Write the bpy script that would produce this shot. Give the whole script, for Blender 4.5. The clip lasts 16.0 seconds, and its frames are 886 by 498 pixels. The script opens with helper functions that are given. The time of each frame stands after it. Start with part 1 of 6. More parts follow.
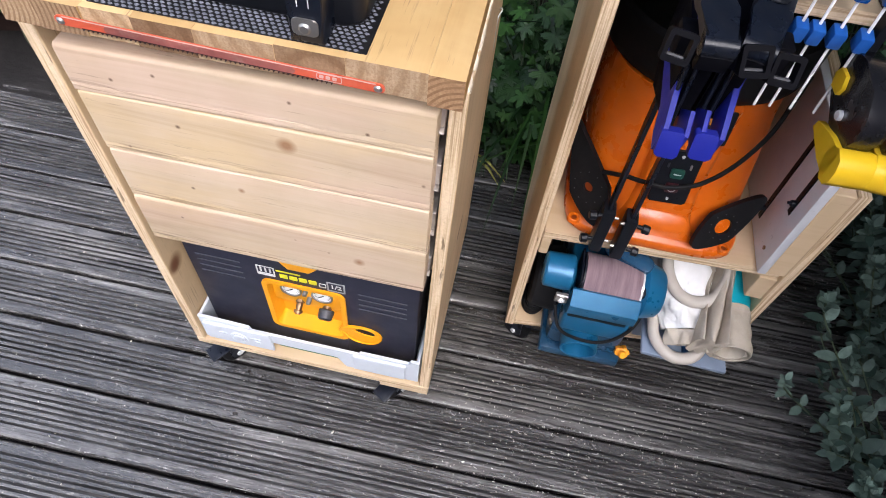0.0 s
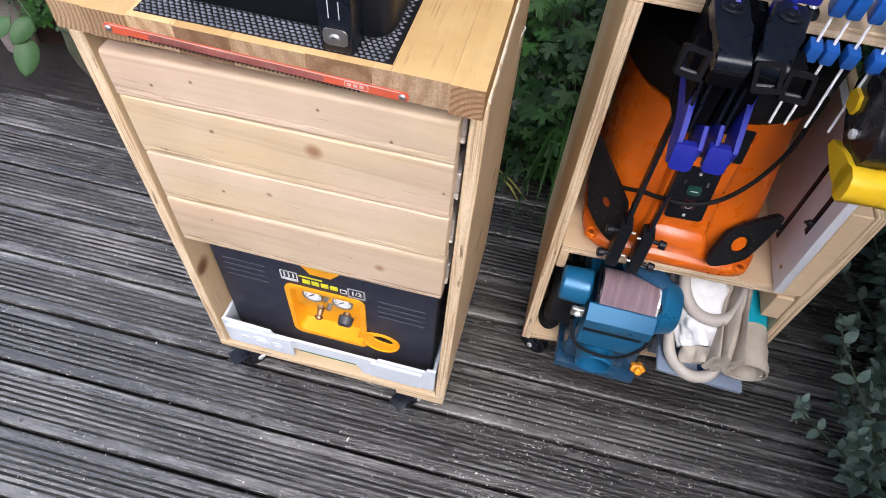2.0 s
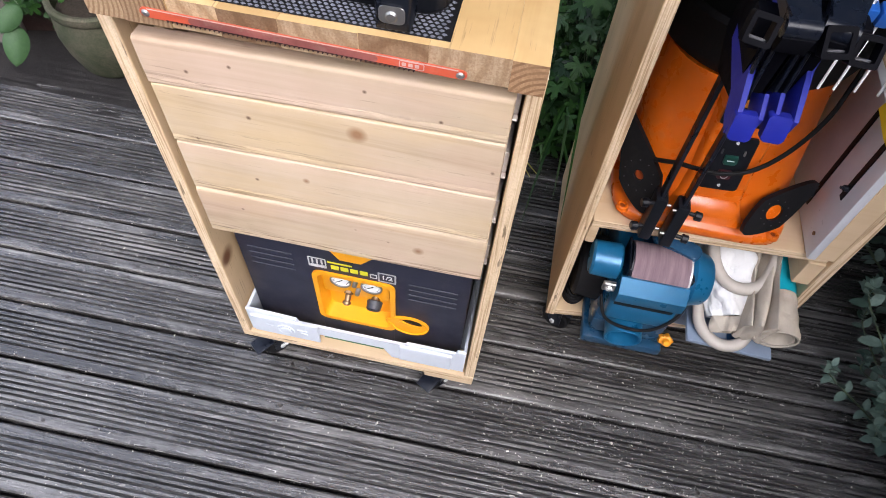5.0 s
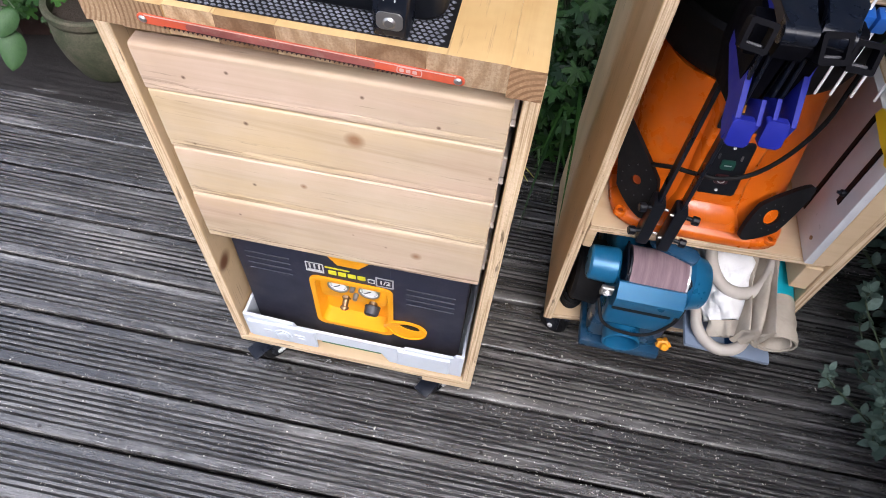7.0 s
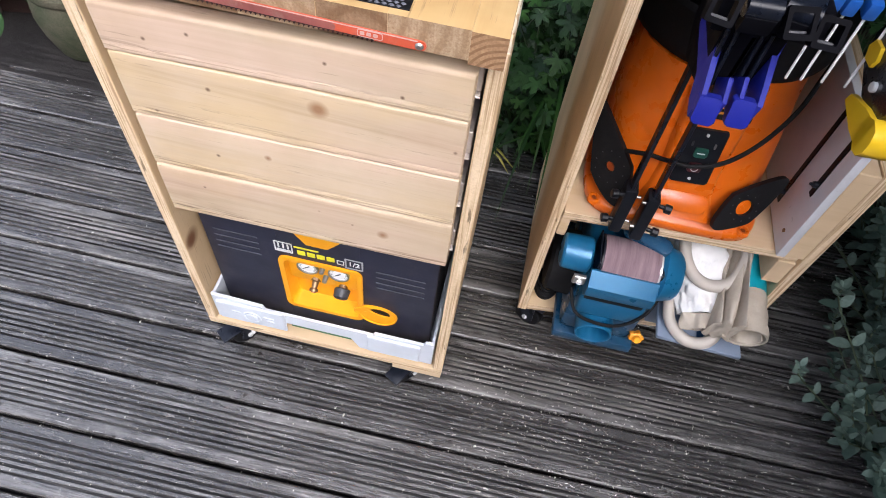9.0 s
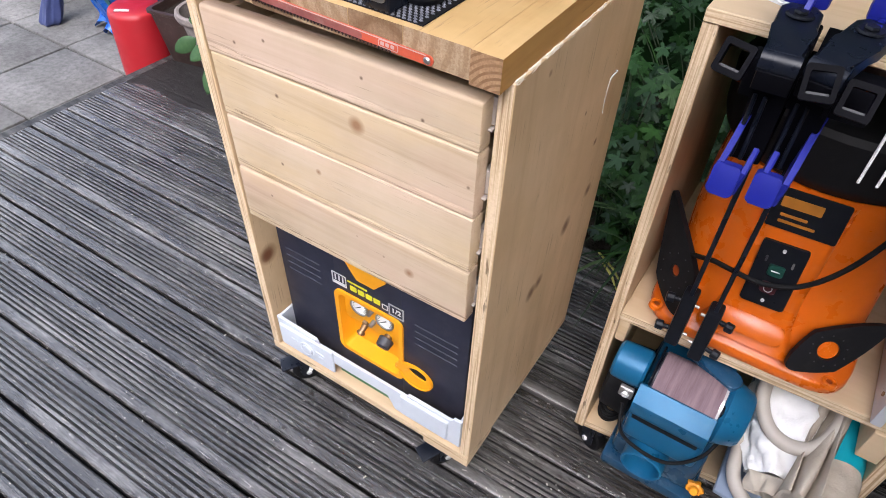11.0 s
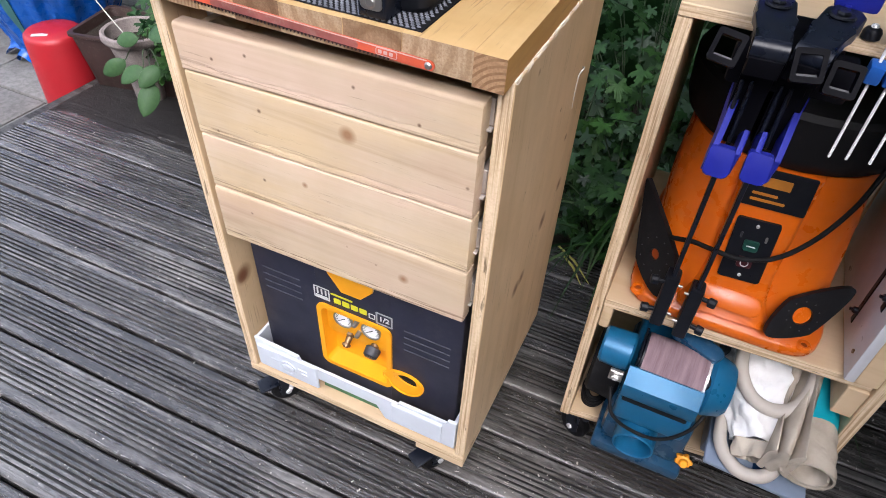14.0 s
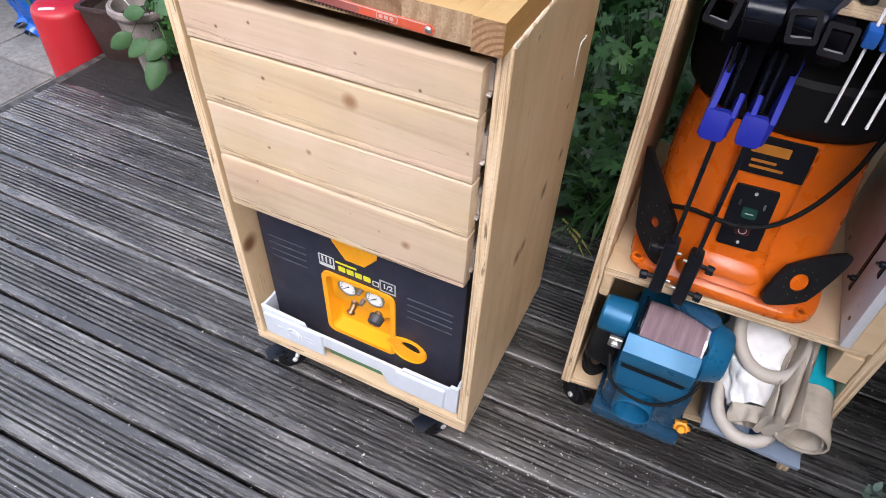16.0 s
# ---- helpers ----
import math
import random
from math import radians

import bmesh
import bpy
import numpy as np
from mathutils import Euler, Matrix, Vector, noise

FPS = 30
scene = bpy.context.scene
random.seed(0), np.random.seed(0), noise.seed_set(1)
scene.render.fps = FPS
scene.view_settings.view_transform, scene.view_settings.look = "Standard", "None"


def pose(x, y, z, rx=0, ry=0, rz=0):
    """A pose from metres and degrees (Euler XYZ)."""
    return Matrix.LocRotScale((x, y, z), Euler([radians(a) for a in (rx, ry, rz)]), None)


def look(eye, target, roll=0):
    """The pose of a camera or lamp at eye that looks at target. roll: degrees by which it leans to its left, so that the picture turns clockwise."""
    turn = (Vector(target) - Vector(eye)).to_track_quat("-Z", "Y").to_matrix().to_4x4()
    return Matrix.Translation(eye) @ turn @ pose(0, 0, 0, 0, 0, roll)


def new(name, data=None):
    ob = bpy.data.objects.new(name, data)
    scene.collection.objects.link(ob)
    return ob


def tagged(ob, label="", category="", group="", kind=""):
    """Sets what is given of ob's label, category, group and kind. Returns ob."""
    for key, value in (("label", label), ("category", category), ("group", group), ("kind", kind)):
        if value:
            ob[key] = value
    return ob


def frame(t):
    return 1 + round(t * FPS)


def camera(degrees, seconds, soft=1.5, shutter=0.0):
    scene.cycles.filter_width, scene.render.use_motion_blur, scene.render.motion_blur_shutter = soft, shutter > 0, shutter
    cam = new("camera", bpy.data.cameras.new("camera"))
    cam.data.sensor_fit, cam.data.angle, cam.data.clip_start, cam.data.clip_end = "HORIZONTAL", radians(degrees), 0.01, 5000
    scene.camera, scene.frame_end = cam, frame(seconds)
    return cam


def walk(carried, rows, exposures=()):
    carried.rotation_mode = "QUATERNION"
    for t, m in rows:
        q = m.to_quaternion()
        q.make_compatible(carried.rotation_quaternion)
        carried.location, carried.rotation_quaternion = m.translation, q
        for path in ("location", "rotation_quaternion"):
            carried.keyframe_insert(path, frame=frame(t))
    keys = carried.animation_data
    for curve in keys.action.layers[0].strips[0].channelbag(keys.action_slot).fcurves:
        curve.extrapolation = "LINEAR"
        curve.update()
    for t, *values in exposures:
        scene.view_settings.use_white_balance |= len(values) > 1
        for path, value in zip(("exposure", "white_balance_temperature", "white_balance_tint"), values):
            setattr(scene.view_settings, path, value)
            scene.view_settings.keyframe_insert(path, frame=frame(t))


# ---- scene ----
# camera
cam = camera(68.6, 16.0, soft=0.95)
PATH = [
    (0, (0.52, -0.506, 1.299), (0.393, 0.651, -0.328), 6.8),
    (0.5, (0.569, -0.516, 1.309), (0.33, 0.649, -0.3), 8.6),
    (1, (0.635, -0.535, 1.295), (0.256, 0.619, -0.294), 7.8),
    (1.5, (0.633, -0.546, 1.3), (0.253, 0.597, -0.296), 5.8),
    (2, (0.53, -0.533, 1.308), (0.324, 0.659, -0.285), 5.6),
    (2.5, (0.468, -0.525, 1.298), (0.374, 0.639, -0.325), 7.9),
    (3, (0.444, -0.524, 1.287), (0.298, 0.605, -0.357), 6.7),
    (3.5, (0.445, -0.531, 1.289), (0.295, 0.604, -0.351), 5.8),
    (6, (0.453, -0.536, 1.295), (0.313, 0.617, -0.333), 5.5),
    (6.5, (0.451, -0.533, 1.295), (0.312, 0.624, -0.33), 5.5),
    (7, (0.45, -0.533, 1.295), (0.314, 0.623, -0.331), 5.7),
    (7.5, (0.453, -0.537, 1.296), (0.319, 0.62, -0.33), 5.7),
    (8, (0.455, -0.54, 1.298), (0.323, 0.618, -0.327), 5.3),
    (8.5, (0.461, -0.542, 1.292), (0.333, 0.62, -0.331), 5.5),
    (9, (0.487, -0.544, 1.268), (0.378, 0.625, -0.351), 8.4),
    (9.5, (0.614, -0.542, 1.266), (0.243, 0.675, -0.277), 8.2),
    (10, (0.688, -0.538, 1.229), (0.018, 0.673, -0.215), 3.1),
    (10.2, (0.677, -0.527, 1.193), (-0.013, 0.727, -0.204), 3.9),
    (12.3, (0.793, -0.568, 1.187), (-0.037, 0.647, -0.167), 1.0),
    (12.5, (0.766, -0.569, 1.177), (-0.045, 0.659, -0.177), 1.1),
    (13, (0.683, -0.579, 1.179), (-0.004, 0.742, -0.157), 2.6),
    (13.5, (0.647, -0.585, 1.186), (0.056, 0.776, -0.154), 3.7),
    (14, (0.647, -0.59, 1.188), (0.076, 0.774, -0.158), 3.9),
    (14.5, (0.653, -0.587, 1.193), (0.116, 0.793, -0.151), 4.5),
    (15, (0.663, -0.588, 1.199), (0.138, 0.793, -0.148), 4.8),
    (15.5, (0.668, -0.599, 1.188), (0.119, 0.744, -0.188), 4.2),
    (16, (0.665, -0.607, 1.186), (0.093, 0.708, -0.208), 3.5),
]
walk(cam, [(t, look(eye, target, roll)) for t, eye, target, roll in PATH], exposures=[(0.0, 1.74, 6200, 15)])

SKY, SUN = 0.185, 0.75
# ---- world and light: a bright overcast day ----
world = bpy.data.worlds.new("overcast_sky")
scene.world = world
world.use_nodes = True
wn, wl = world.node_tree.nodes, world.node_tree.links
wn.clear()
sky = wn.new("ShaderNodeTexSky")
sky.sky_type = "NISHITA"
sky.sun_disc = False
sky.sun_elevation, sky.sun_rotation = radians(50), radians(155)
sky.dust_density, sky.air_density, sky.ozone_density = 2.5, 1.0, 1.0
soft_sky = wn.new("ShaderNodeHueSaturation")
soft_sky.inputs["Saturation"].default_value = 0.45
back = wn.new("ShaderNodeBackground")
back.inputs["Strength"].default_value = SKY
wout = wn.new("ShaderNodeOutputWorld")
wl.new(sky.outputs[0], soft_sky.inputs["Color"])
wl.new(soft_sky.outputs[0], back.inputs["Color"])
wl.new(back.outputs[0], wout.inputs["Surface"])
sun_data = bpy.data.lights.new("sun", "SUN")
sun_data.energy, sun_data.angle, sun_data.color = SUN, radians(45), (1.0, 0.98, 0.95)
sun = new("sun", sun_data)
sun.matrix_world = look((1.5, -2.45, 3.65), (0.3, 0.1, 0.3))


# ---- materials ----
class Nodes:
    """A small helper round one node material."""

    def __init__(self, name, rough=0.5, metal=0.0, spec=0.5):
        self.m = bpy.data.materials.new(name)
        self.m.use_nodes = True
        self.t = self.m.node_tree
        self.b = self.t.nodes["Principled BSDF"]
        self.b.inputs["Roughness"].default_value = rough
        self.b.inputs["Metallic"].default_value = metal
        self.b.inputs["Specular IOR Level"].default_value = spec
        self.co = self.n("ShaderNodeTexCoord").outputs["Object"]

    def n(self, kind, **values):
        node = self.t.nodes.new(kind)
        for key, value in values.items():
            node.inputs[key].default_value = value
        return node

    def link(self, a, b):
        self.t.links.new(a, b)

    def mapped(self, scale=(1, 1, 1), rot=(0, 0, 0), shift=None):
        node = self.n("ShaderNodeMapping", Scale=scale, Rotation=rot)
        self.link(self.co, node.inputs["Vector"])
        if shift is not None:
            self.link(shift, node.inputs["Location"])
        return node.outputs[0]

    def noise(self, vec, scale=5.0, detail=4.0, rough=0.55, distort=0.0):
        node = self.n("ShaderNodeTexNoise", Scale=scale, Detail=detail, Roughness=rough, Distortion=distort)
        self.link(vec, node.inputs["Vector"])
        return node.outputs["Fac"]

    def ramp(self, fac, *stops):
        node = self.n("ShaderNodeValToRGB")
        while len(node.color_ramp.elements) < len(stops):
            node.color_ramp.elements.new(0.5)
        for e, (p, c) in zip(node.color_ramp.elements, stops):
            e.position = p
            e.color = (*c, 1) if len(c) == 3 else (c[0], c[0], c[0], 1)
        self.link(fac, node.inputs[0])
        return node.outputs[0]

    def mix(self, fac, a, b, mode="MIX"):
        node = self.t.nodes.new("ShaderNodeMix")
        node.data_type, node.blend_type = "RGBA", mode
        for value, socket in ((fac, node.inputs[0]), (a, node.inputs[6]), (b, node.inputs[7])):
            if hasattr(value, "is_linked"):
                self.link(value, socket)
            elif isinstance(value, (int, float)):
                socket.default_value = value
            else:
                socket.default_value = (*value, 1)
        return node.outputs[2]

    def math(self, op, a, b=0.0):
        node = self.t.nodes.new("ShaderNodeMath")
        node.operation = op
        for value, socket in ((a, node.inputs[0]), (b, node.inputs[1])):
            if hasattr(value, "is_linked"):
                self.link(value, socket)
            else:
                socket.default_value = value
        return node.outputs[0]

    def random(self):
        return self.n("ShaderNodeObjectInfo").outputs["Random"]

    def island(self):
        return self.n("ShaderNodeNewGeometry").outputs["Random Per Island"]

    def bump(self, height, strength=0.3, distance=0.002):
        node = self.n("ShaderNodeBump", Strength=strength, Distance=distance)
        self.link(height, node.inputs["Height"])
        self.link(node.outputs[0], self.b.inputs["Normal"])

    def done(self, colour=None, rough=None):
        for value, key in ((colour, "Base Color"), (rough, "Roughness")):
            if value is None:
                continue
            if hasattr(value, "is_linked"):
                self.link(value, self.b.inputs[key])
            elif isinstance(value, (int, float)):
                self.b.inputs[key].default_value = value
            else:
                self.b.inputs[key].default_value = (*value, 1)
        return self.m


def plastic(name, colour, rough=0.45, vary=0.12, dust=0.0, metal=0.0, grain=400.0, bump=0.06, spec=0.5):
    """Moulded plastic or painted metal: slight blotches, fine skin, a little dust."""
    k = Nodes(name, rough, metal, spec)
    big = k.noise(k.mapped(), 14, 5, 0.6)
    fine = k.noise(k.mapped(), grain, 2)
    dark = tuple(c * (1 - vary) for c in colour)
    light = tuple(min(1, c * (1 + vary)) for c in colour)
    col = k.ramp(big, (0.3, dark), (0.7, light))
    if dust:
        specks = k.ramp(k.noise(k.mapped(), 60, 6, 0.7), (0.52, (0.0,)), (0.75, (dust,)))
        col = k.mix(specks, col, (0.42, 0.38, 0.32))
    rr = k.ramp(k.noise(k.mapped(), 30, 4), (0.3, (max(0.05, rough - 0.08),)), (0.7, (min(1, rough + 0.1),)))
    k.bump(fine, bump, 0.001)
    return k.done(col, rr)


def wood(name, light, dark, axis="x", rings=60.0, rough=0.5, knots=(), wear=0.25, spread=0.1, gloss=0.35, cracks=0.0, each=1.0, torn=(), knot=(0.26, 0.125, 0.055)):
    """Softwood with grain along axis. knots: (x, y, z, radius) in metres."""
    k = Nodes(name, rough, 0.0, gloss)
    stretch = {"x": (0.06, 1, 1), "y": (1, 0.06, 1), "z": (1, 1, 0.06)}[axis]
    rnd = k.random()
    shift = k.n("ShaderNodeCombineXYZ")
    for i in range(3):
        k.link(k.math("MULTIPLY", rnd, 3.7 + i), shift.inputs[i])
    vec = k.mapped(stretch, shift=shift.outputs[0])
    warp = k.noise(k.mapped(stretch), 9, 3)
    band = k.noise(vec, rings, 4, 0.6, 0.6)
    fine = k.noise(vec, rings * 9, 3, 0.7)
    blot = k.noise(k.mapped(), 7, 4, 0.6)
    mid = tuple((a * 0.7 + b * 0.3) for a, b in zip(light, dark))
    col = k.ramp(band, (0.28, dark), (0.45, mid), (0.62, light))
    col = k.mix(k.ramp(fine, (0.35, (0.0,)), (0.75, (0.5,))), col, mid)
    tone = k.ramp(blot, (0.3, tuple(1 - spread * v for v in (1, 1.15, 1.5))), (0.7, (1.0, 1.0, 1.0)))
    col = k.mix(1.0, col, tone, "MULTIPLY")
    one = k.ramp(rnd, (0.0, tuple(1 - each * v for v in (0.12, 0.14, 0.17))), (1.0, (1.06, 1.05, 1.03)))
    col = k.mix(0.8, col, one, "MULTIPLY")
    if cracks:
        long = {"x": (0.03, 1, 1), "y": (1, 0.03, 1), "z": (1, 1, 0.03)}[axis]
        slit = k.noise(k.mapped(long, shift=shift.outputs[0]), 330, 3, 0.6, 0.3)
        where = k.ramp(k.noise(k.mapped((0.5, 1, 1), shift=shift.outputs[0]), 16, 3), (0.46, (0.0,)), (0.6, (1.0,)))
        edge = 0.0
        for z in torn:
            # torn grain along a planed edge
            cut = k.n("ShaderNodeSeparateXYZ")
            k.link(k.co, cut.inputs[0])
            off = k.math("ABSOLUTE", k.math("SUBTRACT", cut.outputs[2], z), 0.0)
            edge = k.math("MAXIMUM", edge, k.math("MULTIPLY", k.ramp(off, (0.004, (1.0,)), (0.013, (0.0,))), k.ramp(warp, (0.40, (0.25,)), (0.54, (1.0,)))))
        line = k.math("MULTIPLY", k.ramp(slit, (0.615, (0.0,)), (0.67, (cracks,))), where)
        if torn:
            line = k.math("MAXIMUM", line, k.math("MULTIPLY", k.ramp(slit, (0.53, (0.0,)), (0.59, (0.75,))), edge))
        col = k.mix(line, col, (0.11, 0.065, 0.035))
        if torn:
            # yellower and pinker stretches
            hue = k.noise(k.mapped((0.35, 1, 1), shift=shift.outputs[0]), 6.5, 4, 0.6)
            col = k.mix(1.0, col, k.ramp(hue, (0.36, (1.02, 0.98, 0.84)), (0.5, (1.0, 1.0, 1.0)), (0.62, (1.04, 0.99, 1.03))), "MULTIPLY")
        warm = k.noise(k.mapped((0.3, 1, 1), shift=shift.outputs[0]), 11, 5, 0.65)
        col = k.mix(k.ramp(warm, (0.5, (0.0,)), (0.68, (0.32,))), col, (0.56, 0.40, 0.20))
    for x, y, z, r in knots:
        away = k.n("ShaderNodeVectorMath")
        away.operation = "DISTANCE"
        k.link(k.co, away.inputs[0])
        away.inputs[1].default_value = (x, y, z)
        d = k.math("ADD", away.outputs["Value"], k.math("MULTIPLY", k.math("SUBTRACT", warp, 0.5), r * 0.9))
        ring = k.math("DIVIDE", d, r)
        mask = k.ramp(ring, (0.2, (0.9,)), (0.6, (0.5,)), (1.0, (0.0,)))
        col = k.mix(mask, col, knot if r > 0.005 else (0.10, 0.05, 0.025))
    if wear:
        nick = k.ramp(k.noise(k.mapped(tuple(v * 3 for v in stretch)), 45, 5, 0.75), (0.63, (0.0,)), (0.69, (wear,)))
        col = k.mix(nick, col, tuple(v * 0.45 for v in dark))
    k.bump(k.math("ADD", fine, band), 0.12, 0.0012)
    return k.done(col, k.ramp(blot, (0.2, (rough - 0.08,)), (0.8, (rough + 0.12,))))


def ply_edge(name, axis):
    """The cut edge of plywood: thin layers across axis."""
    k = Nodes(name, 0.7, 0.0, 0.25)
    across = {"x": (1, 0.02, 0.02), "y": (0.02, 1, 0.02), "z": (0.02, 0.02, 1)}[axis]
    layers = k.noise(k.mapped(across), 330, 2, 0.6, 0.2)
    grain = k.noise(k.mapped(), 220, 4, 0.7)
    holes = k.noise(k.mapped(tuple(0.15 + v for v in across)), 90, 3, 0.6)
    col = k.ramp(layers, (0.36, (0.40, 0.265, 0.15)), (0.47, (0.62, 0.47, 0.30)), (0.6, (0.74, 0.59, 0.41)))
    col = k.mix(k.ramp(grain, (0.4, (0.0,)), (0.7, (0.35,))), col, (0.4, 0.26, 0.14))
    col = k.mix(k.ramp(holes, (0.63, (0.0,)), (0.68, (0.7,))), col, (0.07, 0.04, 0.02))
    stain = k.noise(k.mapped(), 9, 5, 0.7)
    col = k.mix(k.ramp(stain, (0.6, (0.0,)), (0.75, (0.55,))), col, (0.16, 0.09, 0.045))
    k.bump(k.math("ADD", layers, grain), 0.4, 0.002)
    return k.done(col)


def end_grain(name, scale=17.0, strong=False, tone=(1.0, 1.0, 1.0), pith=(0.022, -0.905)):
    """Sawn end grain of glued staves: growth rings seen end on."""
    k = Nodes(name, 0.6, 0.0, 0.3)
    rnd = k.random()
    shift = k.n("ShaderNodeCombineXYZ")
    k.link(k.math("SUBTRACT", k.math("MULTIPLY", rnd, 0.3), 0.45), shift.inputs[0])
    k.link(k.math("SUBTRACT", k.math("MULTIPLY", k.math("FRACT", k.math("MULTIPLY", rnd, 7.3)), 0.13), 0.99), shift.inputs[2])
    vec = k.mapped((1, 0.02, 1), shift=shift.outputs[0])
    if strong:
        mp = k.n("ShaderNodeMapping", Scale=(1, 0.02, 1), Location=(pith[0], 0, pith[1]))
        k.link(k.co, mp.inputs["Vector"])
        vec = mp.outputs[0]
    rings = k.t.nodes.new("ShaderNodeTexWave")
    rings.wave_type, rings.rings_direction = "RINGS", "Y"
    for key, value in (("Scale", scale), ("Distortion", 1.2 if strong else 2.6), ("Detail", 3.0), ("Detail Scale", 1.2)):
        rings.inputs[key].default_value = value
    k.link(vec, rings.inputs["Vector"])
    soft = k.noise(k.mapped(), 400, 3, 0.7)
    col = k.ramp(rings.outputs["Fac"], (0.25, (0.21, 0.14, 0.08)), (0.5, (0.43, 0.325, 0.215))) if strong else k.ramp(rings.outputs["Fac"], (0.1, (0.36, 0.245, 0.145)), (0.3, (0.46, 0.335, 0.215)), (0.9, (0.52, 0.39, 0.26)))
    wide = k.noise(k.mapped(), 45, 4, 0.65)
    col = k.mix(k.ramp(wide, (0.42, (0.0,)), (0.66, (0.6,))), col, (0.34, 0.25, 0.16))
    col = k.mix(k.ramp(soft, (0.35, (0.0,)), (0.72, (0.6,))), col, (0.20, 0.115, 0.058))
    col = k.mix(0.9, col, k.ramp(rnd, (0.0, (0.62, 0.55, 0.50)), (0.5, (0.92, 0.88, 0.84)), (1.0, (1.22, 1.18, 1.08))), "MULTIPLY")
    saw = k.noise(k.mapped((1, 1, 0.05)), 260, 3, 0.6)
    col = k.mix(k.ramp(saw, (0.45, (0.0,)), (0.7, (0.4,))), col, (0.22, 0.14, 0.08))
    col = k.mix(1.0, col, tone, "MULTIPLY")
    k.bump(k.math("ADD", soft, saw), 0.4, 0.001)
    return k.done(col)


def deck_material():
    """Old wet decking: grey brown softwood, grain along the board, pale worn ribs, black damp."""
    k = Nodes("weathered_decking", 0.45, 0.0, 1.0)
    k.b.inputs["IOR"].default_value = 1.58
    rnd = k.random()
    shift = k.n("ShaderNodeCombineXYZ")
    k.link(k.math("MULTIPLY", rnd, 17.0), shift.inputs[0])
    k.link(k.math("MULTIPLY", rnd, 9.0), shift.inputs[1])
    vec = k.mapped((0.05, 1, 1), shift=shift.outputs[0])
    grain = k.noise(vec, 170, 6, 0.7, 0.4)
    streak = k.noise(vec, 42, 5, 0.65, 0.5)
    damp = k.noise(k.mapped((0.45, 1, 1), shift=shift.outputs[0]), 3.4, 6, 0.65)
    spots = k.noise(k.mapped(shift=shift.outputs[0]), 60, 5, 0.7)
    col = k.ramp(streak, (0.3, (0.022, 0.020, 0.019)), (0.5, (0.056, 0.053, 0.051)), (0.70, (0.27, 0.262, 0.253)))
    col = k.mix(k.ramp(grain, (0.38, (0.0,)), (0.66, (0.75,))), col, (0.014, 0.0125, 0.012))
    col = k.mix(k.ramp(damp, (0.38, (0.65,)), (0.58, (0.0,))), col, (0.017, 0.0148, 0.014))
    bare = k.noise(k.mapped((0.30, 1, 1), shift=shift.outputs[0]), 5.5, 7, 0.72, 0.4)
    col = k.mix(k.ramp(bare, (0.50, (0.0,)), (0.68, (0.75,))), col, (0.20, 0.193, 0.186))
    fleck = k.noise(k.mapped((0.10, 1, 1), shift=shift.outputs[0]), 150, 4, 0.75, 0.5)
    col = k.mix(k.ramp(spots, (0.60, (0.0,)), (0.70, (0.6,))), col, (0.30, 0.285, 0.265))
    col = k.mix(k.ramp(fleck, (0.63, (0.0,)), (0.72, (0.85,))), col, (0.40, 0.385, 0.365))
    col = k.mix(0.8, col, k.ramp(rnd, (0.0, (0.82, 0.81, 0.80)), (1.0, (1.36, 1.34, 1.31))), "MULTIPLY")
    k.bump(k.math("ADD", grain, k.math("MULTIPLY", streak, 0.6)), 0.7, 0.004)
    wet = k.ramp(damp, (0.34, (0.12,)), (0.66, (0.28,)))
    return k.done(col, k.math("ADD", wet, k.ramp(grain, (0.35, (0.0,)), (0.65, (0.06,)))))


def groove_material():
    """Near-black grooves, worn to grey wood here and there along the board."""
    k = Nodes("dark_deck_groove", 0.6, 0.0, 0.5)
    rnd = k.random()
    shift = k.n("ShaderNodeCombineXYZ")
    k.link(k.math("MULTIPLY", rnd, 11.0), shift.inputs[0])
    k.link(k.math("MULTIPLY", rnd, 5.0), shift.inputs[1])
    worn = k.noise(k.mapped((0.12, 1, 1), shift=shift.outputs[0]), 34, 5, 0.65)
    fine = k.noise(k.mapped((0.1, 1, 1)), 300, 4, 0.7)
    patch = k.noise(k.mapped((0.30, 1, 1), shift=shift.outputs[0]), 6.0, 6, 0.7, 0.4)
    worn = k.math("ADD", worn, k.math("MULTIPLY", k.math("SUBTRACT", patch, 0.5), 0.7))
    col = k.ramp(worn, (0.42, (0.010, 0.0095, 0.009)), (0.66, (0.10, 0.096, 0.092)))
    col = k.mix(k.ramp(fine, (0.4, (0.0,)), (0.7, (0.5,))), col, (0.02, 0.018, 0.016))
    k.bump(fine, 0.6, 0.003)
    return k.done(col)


def leaf_material(name, light, dark, rough=0.4, back=0.25):
    k = Nodes(name, rough, 0.0, 0.2)
    isl = k.island()
    col = k.ramp(isl, (0.0, dark), (0.6, light), (1.0, tuple(min(1, v * 1.35) for v in light)))
    mott = k.noise(k.mapped(), 80, 4, 0.6)
    col = k.mix(k.ramp(mott, (0.35, (0.45,)), (0.7, (0.0,))), col, dark)
    k.bump(k.noise(k.mapped(), 220, 3), 0.25, 0.002)
    k.b.inputs["Transmission Weight"].default_value = 0.0
    return k.done(col)


